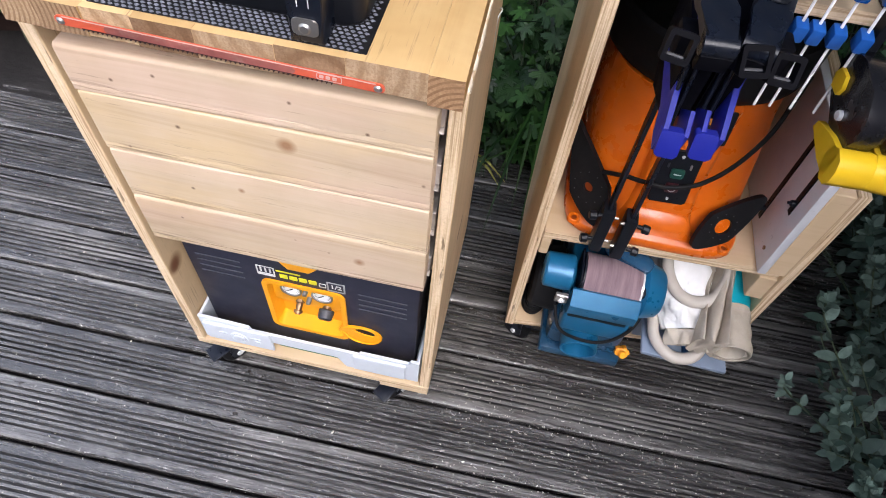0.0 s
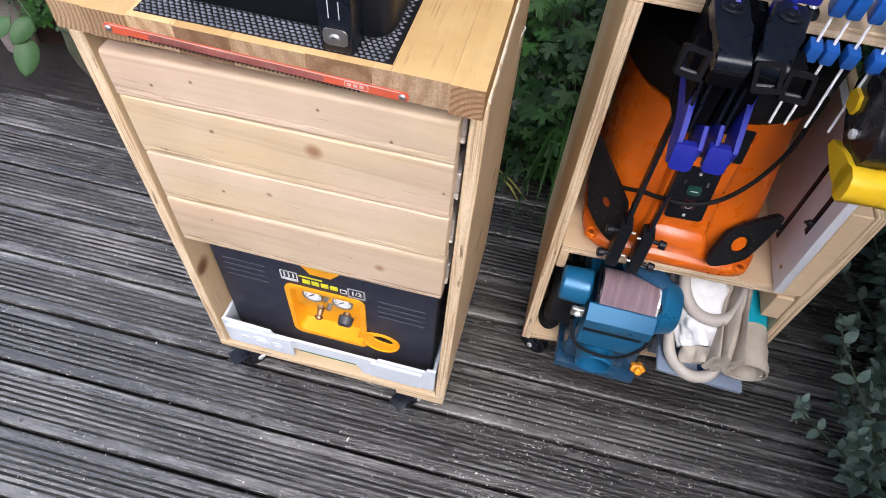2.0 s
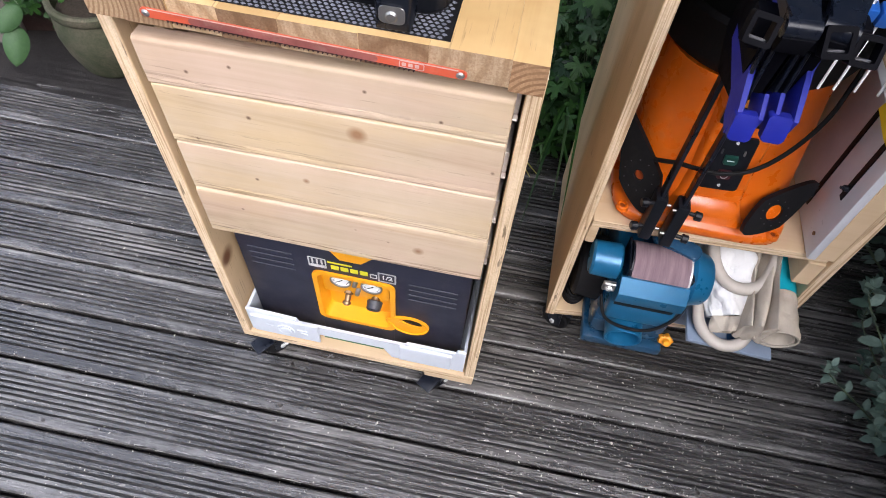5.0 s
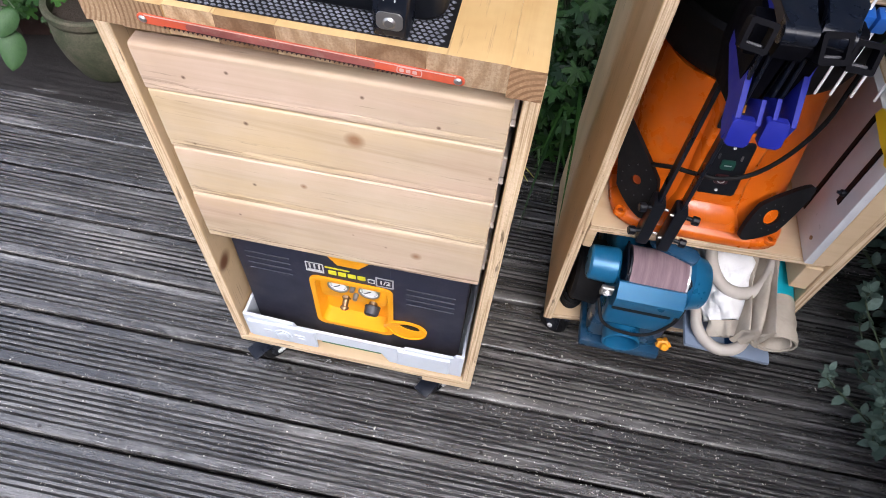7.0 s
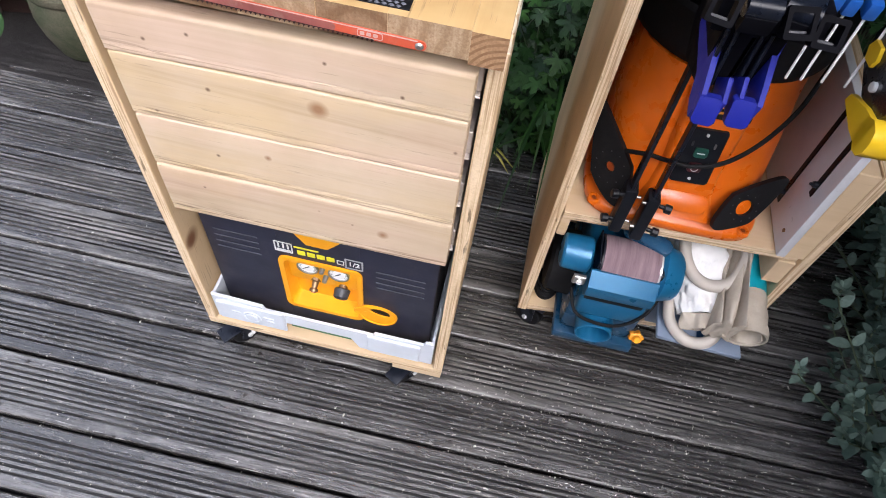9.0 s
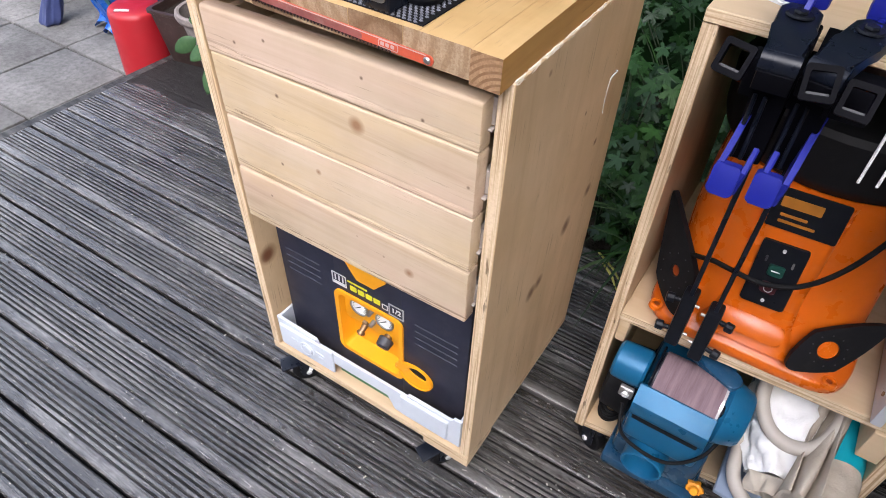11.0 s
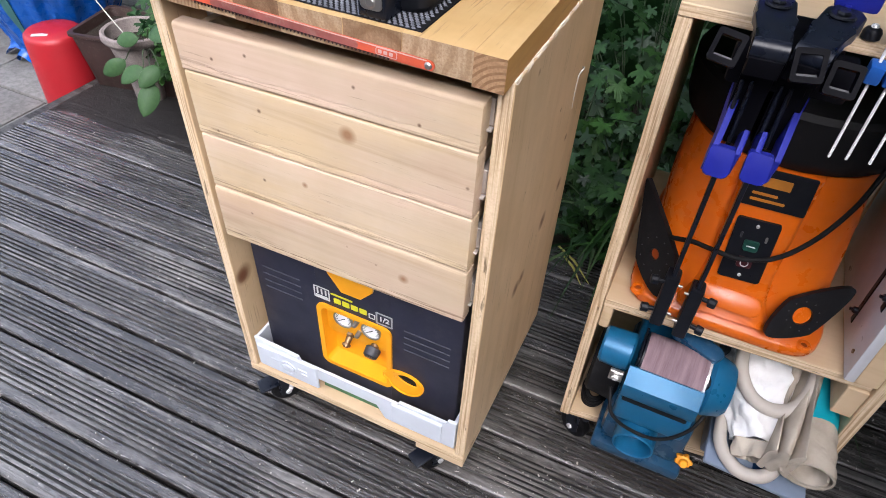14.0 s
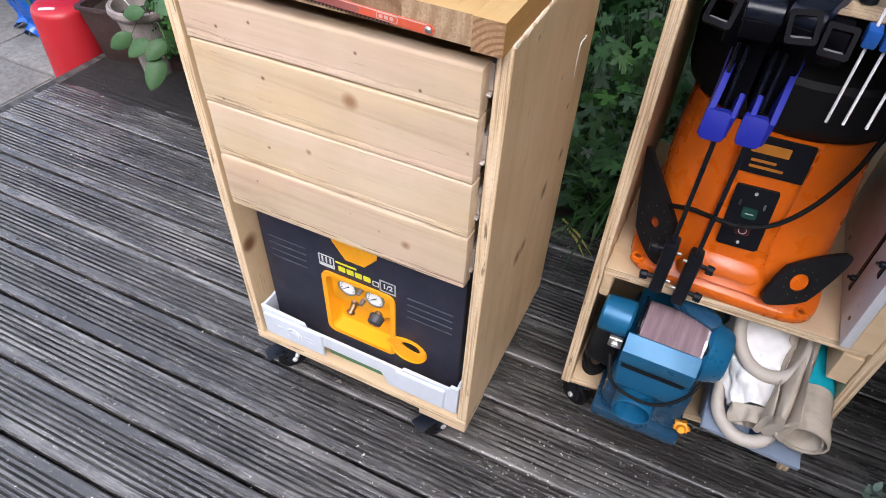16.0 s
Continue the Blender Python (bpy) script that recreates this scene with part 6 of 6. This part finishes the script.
bm = fresh()
rows = [[tarp_point(2 * math.pi * i / 110, s / 50) for i in range(110)] for s in range(51)]
part("sheet", loft(bm, rows), M_TARP, TARP, smooth=50)
bm = fresh()
loft(bm, [[tarp_point(radians(d), f, o) for d, o in ((-76, 0.002), (-76, 0.006), (-69, 0.006), (-69, 0.002))] for f in [0.12 + 0.88 * q / 24 for q in range(25)]])
part("strap", bm, plastic("green_webbing", (0.03, 0.12, 0.12), 0.7, 0.2), TARP, "faded green webbing strap", smooth=50)
SACK = thing("violet_sack", (-2.09, 0.84, -0.1), "small faded violet plastic sack beside the tarpaulin", "sack")
bm = fresh()
rows = []
for s in range(14):
    f = s / 13
    row = []
    for i in range(36):
        a = 2 * math.pi * i / 36
        r = 0.045 * (1 - 0.35 * f ** 1.4) * (1 + 0.12 * math.sin(5 * a + 3 * f) + 0.07 * math.sin(11 * a)) * (0.8 if s == 0 else 1)
        row.append((-2.15 + 0.05 * f + r * math.cos(a), 0.84 + 0.05 * f + r * math.sin(a), -0.1 + 0.20 * f))
    rows.append(row)
part("sheet", loft(bm, rows), M_PURPLE, SACK, smooth=70)
bm = box(fresh(), -3.6, -2.39, 0.955, 1.4, -0.12, 0.16, 0.02, 3)
whole("low_wall", bm, ground_material("grey_render", (0.07, 0.072, 0.075), (0.14, 0.14, 0.142), 8), "low dark grey rendered wall at the paving's edge", "wall", kind="structure")


# ---- plants ----
def place(pos, yaw, pitch, roll, s):
    return Matrix.Translation(pos) @ Matrix.Rotation(yaw, 4, "Z") @ Matrix.Rotation(pitch, 4, "Y") @ Matrix.Rotation(roll, 4, "X") @ Matrix.Scale(s, 4)


def palmate(verts, faces, m, rnd):
    """A deeply cut leaf of five toothed lobes; x runs out along its middle."""
    k = len(verts)
    verts.append(m @ Vector((0.0, 0.0, 0.0)))
    n = 0
    for lobe in range(5):
        mid = radians(-116 + 58 * lobe)
        length = (0.62, 0.88, 1.0, 0.88, 0.62)[lobe] * rnd.uniform(0.9, 1.08)
        for da, dr in ((-24, 0.48), (-17, 0.80), (-9, 0.78), (-6, 0.98), (0, 0.92), (6, 0.99), (10, 0.78), (18, 0.80), (24, 0.48)):
            a = mid + radians(da)
            r = length * dr
            verts.append(m @ Vector((0.5 * r * math.cos(a), 0.5 * r * math.sin(a), 0.06 * math.cos(radians(da) * 4) - 0.16 * r * r)))
            n += 1
    for i in range(n - 1):
        faces.append((k, k + 1 + i, k + 2 + i))


def oval(verts, faces, m, wide=0.42, fold=0.12, droop=0.18, n=6):
    """A plain oval leaf, folded along its midrib; x runs out along it, 1 long."""
    k = len(verts)
    for i in range(n + 1):
        t = i / n
        w = wide * (max(0.0, math.sin(math.pi * (t ** 0.85))) ** 0.7) * 0.5
        z = -droop * t * t
        verts.append(m @ Vector((t, -w, z + fold * w * 2)))
        verts.append(m @ Vector((t, 0, z)))
        verts.append(m @ Vector((t, w, z + fold * w * 2)))
    for i in range(n):
        a = k + 3 * i
        faces.append((a, a + 3, a + 4, a + 1))
        faces.append((a + 1, a + 4, a + 5, a + 2))


def strap(verts, faces, base, yaw, length, width, bend, rnd, n=9):
    """A long grass blade that arches over."""
    k = len(verts)
    d = Vector((math.cos(yaw), math.sin(yaw), 0))
    s = Vector((-d.y, d.x, 0))
    p = Vector(base)
    ang = radians(rnd.uniform(65, 85))
    for i in range(n + 1):
        t = i / n
        w = width * (1 - t ** 2.2) * 0.5 + 0.0004
        verts.append(p - s * w + Vector((0, 0, w * 0.5)))
        verts.append(p)
        verts.append(p + s * w + Vector((0, 0, w * 0.5)))
        p = p + (d * math.cos(ang) + Vector((0, 0, math.sin(ang)))) * (length / n)
        ang -= bend / n
    for i in range(n):
        a = k + 3 * i
        faces.append((a, a + 3, a + 4, a + 1))
        faces.append((a + 1, a + 4, a + 5, a + 2))


def stuff_part(name, verts, faces, mat, parent, label=""):
    me = bpy.data.meshes.new(name)
    me.from_pydata([tuple(v) for v in verts], [], faces)
    me.materials.append(mat)
    me.shade_smooth()
    ob = new(name, me)
    ob.parent = parent
    ob.location = -parent.location
    return tagged(ob, label, kind="stuff")


def cut_leaf_clump(x, y, spread, height, count, seed):
    """A mound of deeply cut dark leaves on thin stalks."""
    rnd = random.Random(seed)
    T = thing("leafy_clump", (x, y, -0.04), "clump of dark green deeply cut leaves in the bed", "plant", "clumps in the flower bed")
    verts, faces = [], []
    bm = fresh()
    for i in range(int(count * 1.6)):
        a, r = rnd.uniform(0, 2 * math.pi), spread * math.sqrt(rnd.random())
        z = height * (1 - 0.55 * (r / spread) ** 2) * rnd.uniform(0.35, 1.0)
        p = Vector((x + r * math.cos(a), y + r * math.sin(a), z))
        face = math.atan2(-0.9 - p.y, 0.55 - p.x) + rnd.uniform(-0.9, 0.9)
        palmate(verts, faces, place(p, face, radians(rnd.uniform(5, 55)), radians(rnd.uniform(-25, 25)), rnd.uniform(0.045, 0.09)), rnd)
        if i % 5 == 0:
            tube(bm, [(x + 0.2 * r * math.cos(a), y + 0.2 * r * math.sin(a), -0.05), (x + 0.6 * r * math.cos(a), y + 0.6 * r * math.sin(a), z * 0.6), p], 0.0018, 5, 3)
    stuff_part("foliage", verts, faces, M_LEAF_BED if seed % 3 else M_LEAF_MID, T)
    tagged(part("stem", bm, M_STEM, T), kind="stuff")
    return T


for k, (x, y, s, h, c) in enumerate(((0.53, 0.82, 0.13, 0.42, 80), (0.60, 0.86, 0.24, 0.62, 120), (0.36, 0.92, 0.24, 0.50, 110), (0.72, 0.80, 0.18, 0.75, 90), (0.95, 0.92, 0.30, 0.8, 150),
                                     (0.10, 1.02, 0.28, 0.55, 110), (-0.2, 1.1, 0.28, 0.45, 100), (-0.52, 1.08, 0.24, 0.40, 90), (1.35, 0.95, 0.32, 0.7, 140), (0.5, 1.3, 0.35, 0.9, 150),
                                     (0.95, 1.35, 0.35, 1.0, 150), (0.0, 1.45, 0.35, 0.8, 120), (-0.5, 1.5, 0.35, 0.8, 120), (-1.0, 1.4, 0.3, 0.6, 90), (1.5, 1.4, 0.35, 1.0, 130), (0.62, 0.82, 0.10, 0.66, 60), (-0.92, 0.92, 0.14, 0.48, 80), (-1.06, 1.04, 0.18, 0.46, 70))):
    cut_leaf_clump(x, y, s, h, c, 11 + k)


def strap_tuft(x, y, count, seed, length=0.55):
    rnd = random.Random(seed)
    T = thing("strap_leaf_tuft", (x, y, -0.04), "tuft of long arching green strap leaves", "plant", "strap-leaved tufts")
    verts, faces = [], []
    for i in range(count):
        strap(verts, faces, (x + rnd.uniform(-0.04, 0.04), y + rnd.uniform(-0.04, 0.04), -0.04), rnd.uniform(0, 2 * math.pi), length * rnd.uniform(0.6, 1.2), rnd.uniform(0.007, 0.014), rnd.uniform(0.8, 2.4), rnd)
    stuff_part("foliage", verts, faces, M_LEAF_STRAP if seed > 90 else M_LEAF_MID if seed % 2 else M_LEAF_DARK, T)


for k, (x, y, c, l) in enumerate(((0.58, 0.88, 12, 0.45), (0.63, 0.98, 22, 0.75), (0.40, 0.94, 14, 0.6), (0.78, 0.76, 12, 0.6), (0.9, 1.0, 22, 0.9), (-0.4, 0.95, 16, 0.5))):
    strap_tuft(x, y, c, 30 + k, l)
for k, (x, y, c, l) in enumerate(((0.50, 0.80, 16, 0.34), (0.55, 0.90, 20, 0.50), (0.60, 0.78, 12, 0.38))):
    strap_tuft(x, y, c, 51 + 2 * k, l)
strap_tuft(0.535, 0.765, 8, 91, 0.48)
strap_tuft(0.60, 0.80, 7, 92, 0.62)
# dead straw-coloured blades lying over the deck
T = thing("dry_grass", (0.52, 0.5, 0.0), "two dry straw-yellow grass blades fallen on the deck", "grass")
for a, b in (((0.430, 0.716, 0.055), (0.536, 0.668, 0.006)), ((0.452, 0.696, 0.045), (0.518, 0.655, 0.005))):
    a, b = Vector(a), Vector(b)
    bm = fresh()
    s = (b - a).cross(Vector((0, 0, 1))).normalized() * 0.0035
    loft(bm, [[a - s, a + Vector((0, 0, 0.001)), a + s, a - Vector((0, 0, 0.001))], [(a + b) / 2 - s * 1.2 + Vector((0, 0, 0.012)), (a + b) / 2 + Vector((0, 0, 0.0135)), (a + b) / 2 + s * 1.2 + Vector((0, 0, 0.012)), (a + b) / 2 + Vector((0, 0, 0.011))], [b - s * 0.3, b + Vector((0, 0, 0.001)), b + s * 0.3, b - Vector((0, 0, 0.001))]])
    part("blade", bm, M_STRAW, T)


def sage_shoot(verts, faces, bm, points, rnd, size=0.05):
    """A stem with pairs of small oval leaves, closer and smaller towards its tip."""
    path = smooth_path(points, 8)
    tube(bm, points, 0.0022, 6, 6, 0.0012)
    n = len(path)
    turn = rnd.uniform(0, 3)
    for i in range(2, n, 2):
        p = path[i]
        way = (path[min(i + 1, n - 1)] - path[i - 1]).normalized()
        u, v = frame_of(way)
        turn += math.pi / 2
        f = i / n
        for s in (0, math.pi):
            q = turn + s
            d = (u * math.cos(q) + v * math.sin(q)) * 0.9 + way * (0.35 + 0.5 * f)
            L = size * (1.15 - 0.6 * f) * rnd.uniform(0.8, 1.15)
            yaw = math.atan2(d.y, d.x)
            pitch = -math.atan2(d.z, math.hypot(d.x, d.y))
            oval(verts, faces, place(p, yaw, pitch, rnd.uniform(-0.5, 0.5), L), 0.55, 0.10, 0.15, 5)
    for s in range(6):
        d = Vector((rnd.uniform(-1, 1), rnd.uniform(-1, 1), 0.8))
        oval(verts, faces, place(path[-1], math.atan2(d.y, d.x), -0.6, 0, size * 0.35), 0.6, 0.1, 0.1, 4)


def sage_bush(x, y, reach, seed, shoots, toward, height):
    rnd = random.Random(seed)
    T = thing("grey_leaved_bush", (x, y, -0.04), "grey-green oval-leaved herb bush spilling over the deck", "bush", "herb bushes by the deck")
    verts, faces = [], []
    bm = fresh()
    for i in range(shoots):
        a = toward + rnd.uniform(-1.1, 1.1)
        r = reach * rnd.uniform(0.5, 1.0)
        h = height * rnd.uniform(0.35, 1.0)
        o = Vector((x + rnd.uniform(-0.06, 0.06), y + rnd.uniform(-0.06, 0.06), -0.03))
        tip = o + Vector((r * math.cos(a), r * math.sin(a), h))
        midp = o + (tip - o) * 0.5 + Vector((0, 0, -0.03 + rnd.uniform(0, 0.06)))
        sage_shoot(verts, faces, bm, [o, midp, tip + Vector((0, 0, -0.01)), tip + Vector((0.02 * math.cos(a), 0.02 * math.sin(a), 0.03))], rnd, rnd.uniform(0.032, 0.047))
    stuff_part("leaves", verts, faces, M_LEAF_SAGE, T)
    tagged(part("stem", bm, M_STEM, T), kind="stuff")


sage_bush(1.43, 0.07, 0.30, 71, 12, math.pi * 0.98, 0.34)
sage_bush(1.50, 0.33, 0.28, 72, 20, math.pi * 0.95, 0.38)
sage_bush(1.52, 0.62, 0.34, 73, 24, math.pi, 0.55)
sage_bush(1.50, -0.16, 0.24, 74, 8, math.pi * 0.9, 0.24)
sage_bush(1.7, 0.2, 0.4, 75, 18, math.pi, 0.6)
sage_bush(1.66, -0.2, 0.4, 76, 16, math.pi, 0.5)

# broad-leaved plant in the grey pot
PLANT = thing("broad_leaved_plant", (-0.86, 0.78, 0.19), "pot plant with large soft green oval leaves", "plant")
rnd = random.Random(5)
for k, (tip, root, L) in enumerate((((-0.866, 0.668, 0.120), (-0.874, 0.752, 0.205), 0.108), ((-0.888, 0.700, 0.195), (-0.862, 0.775, 0.242), 0.088), ((-1.004, 0.730, 0.165), (-0.950, 0.792, 0.207), 0.088),
                                     ((-1.098, 0.750, 0.155), (-1.035, 0.812, 0.207), 0.090), ((-1.050, 0.792, 0.262), (-0.948, 0.832, 0.288), 0.082), ((-0.880, 0.820, 0.296), (-0.985, 0.868, 0.302), 0.085))):
    tip, root = Vector(tip), Vector(root)
    along = (tip - root).normalized()
    face = Vector((0.62, -0.62, 0.48)) + Vector((rnd.uniform(-0.25, 0.25), rnd.uniform(-0.2, 0.2), rnd.uniform(-0.1, 0.3)))
    across = face.cross(along).normalized()
    verts, faces = [], []
    base = tip - along * L * 0.97
    m = Matrix.Translation(base) @ Matrix((along, across, along.cross(across))).transposed().to_4x4() @ Matrix.Scale(L, 4)
    oval(verts, faces, m, 0.56, 0.16, 0.10, 9)
    me = bpy.data.meshes.new("leaf")
    me.from_pydata([tuple(v) for v in verts], [], faces)
    me.materials.append(M_LEAF_BIG)
    me.shade_smooth()
    ob = new("leaf", me)
    ob.parent = PLANT
    ob.location = -PLANT.location
    mod = ob.modifiers.new("thick", "SOLIDIFY")
    mod.thickness = 0.0012
    part("stalk", tube(fresh(), [(-1.03, 0.885, 0.20), base + (Vector((-1.03, 0.885, 0.20)) - base) * 0.45 + Vector((0, 0, 0.03)), base], 0.0018, 6, 5), M_STEM, PLANT)


for ob, by in ((STOOL, (0.004, -0.075, 0)), (TROUGH, (0, -0.055, 0)), (POT, (0, -0.04, 0)), (POT2, (0, -0.06, 0)), (PLANT, (0.01, -0.07, 0))):
    ob.location += Vector(by)


# ---- tall hedges out of view, added to block sky light behind and to one side ----
def hedge(name, a, b, depth, height, seed, count, lean):
    """A tall uneven leafy hedge from a to b on the ground, unseen, to block light."""
    rnd = random.Random(seed)
    a, b = Vector((*a, -0.1)), Vector((*b, -0.1))
    way = (b - a).normalized()
    out = Vector((way.y, -way.x, 0))
    T = thing(name, ((a + b) / 2)[:], "unseen tall dark green hedge added to block sky light", "hedge")
    length = (b - a).length
    nu, nv = 40, 24
    bm = fresh()

    def skin(u, v):
        p = a + way * (length * u)
        arch = math.sin(math.pi * v)
        lump = 0.22 * noise.noise(Vector((u * length * 1.3, v * 4, seed))) + 0.10 * noise.noise(Vector((u * length * 4, v * 11, seed)))
        rise = height * min(1.0, 1.6 * arch)
        p = p + out * (lean * rise / height)
        return p + out * ((depth * math.cos(math.pi * v)) * 0.5 + lump * math.cos(math.pi * v)) + Vector((0, 0, height * min(1.0, 1.6 * arch) * (1 + 0.12 * noise.noise(Vector((u * length, 7, seed)))) + lump * 0.5))
    rows = [[skin(i / nu, j / nv) for j in range(nv + 1)] for i in range(nu + 1)]
    loft(bm, rows, close=False)
    part("core", bm, M_LEAF_DARK, T, smooth=70)
    verts, faces = [], []
    for i in range(count):
        p = skin(rnd.random(), rnd.uniform(0.02, 0.85)) + Vector((rnd.gauss(0, 0.05), rnd.gauss(0, 0.05), rnd.gauss(0, 0.05)))
        oval(verts, faces, place(p, rnd.uniform(0, 6.3), rnd.uniform(-0.4, 1.0), rnd.uniform(-0.6, 0.6), rnd.uniform(0.05, 0.11)), 0.55, 0.1, 0.2, 3)
    stuff_part("leaves", verts, faces, M_LEAF_DARK, T)


hedge("hedge", (-3.4, 2.3), (-0.5, 2.25), 0.9, 2.2, 3, 4500, 0.2)
hedge("hedge", (-0.5, 2.25), (2.7, 2.2), 0.9, 6.2, 5, 8000, 1.1)
hedge("hedge", (2.2, 2.2), (2.2, -0.85), 0.9, 6.0, 8, 9000, 1.3)

# ---- wall behind the walk, never in view, added to cut low light ----
bm = box(fresh(), -3.6, 4.2, -3.15, -2.9, -0.2, 2.6, 0.0)
whole("wall_south", bm, ground_material("brick_coloured_render", (0.20, 0.13, 0.10), (0.30, 0.2, 0.16), 7), "unseen plain rendered wall added behind to cut low light", "wall", kind="structure", smooth=0)

# ---- litter on the deck ----
rnd = random.Random(99)
verts, faces = [], []
for i in range(2400):
    x, y = rnd.uniform(-1.25, 1.4), rnd.uniform(-0.6, 0.7)
    if i < 950 and rnd.random() < 0.4:
        y = rnd.gauss(0.0, 0.08)
        x = rnd.uniform(0.5, 1.1)
    s = rnd.uniform(0.0004, 0.0011) * (1.6 if rnd.random() < 0.06 else 1)
    a = rnd.uniform(0, 6.3)
    k = len(verts)
    L = s * rnd.uniform(1.0, 2.2)
    if 950 < i < 1250:
        # splinters lying along the grooves
        x, y, a = rnd.gauss(0.85, 0.2), rnd.gauss(-0.10, 0.11), rnd.gauss(0, 0.2)
        s, L = s * 0.75, s * rnd.uniform(1.5, 4.0)
    c, sn = math.cos(a), math.sin(a)
    for u, v, z in ((-L, -s, 0), (L, -s, 0), (L, s, 0), (-L, s, 0), (0, 0, s)):
        verts.append((x + u * c - v * sn, y + u * sn + v * c, 0.0012 + z))
    faces += [(k, k + 1, k + 4), (k + 1, k + 2, k + 4), (k + 2, k + 3, k + 4), (k + 3, k, k + 4), (k + 3, k + 2, k + 1, k)]
me = bpy.data.meshes.new("wood_litter")
me.from_pydata(verts, [], faces)
me.materials.append(M_CHIP)
tagged(new("wood_litter", me), "pale wood crumbs and petals scattered on the deck", "litter", kind="stuff")
# a bit of white thread stuck to the cart side
bm = tube(fresh(), [(0.4695, 0.330, 0.742), (0.4735, 0.322, 0.745), (0.4695, 0.312, 0.735), (0.4692, 0.308, 0.705), (0.4690, 0.312, 0.68)], 0.0011, 6, 6)
whole("loose_thread", bm, M_WHITEPRINT, "loose white thread caught on the plywood side", "thread")
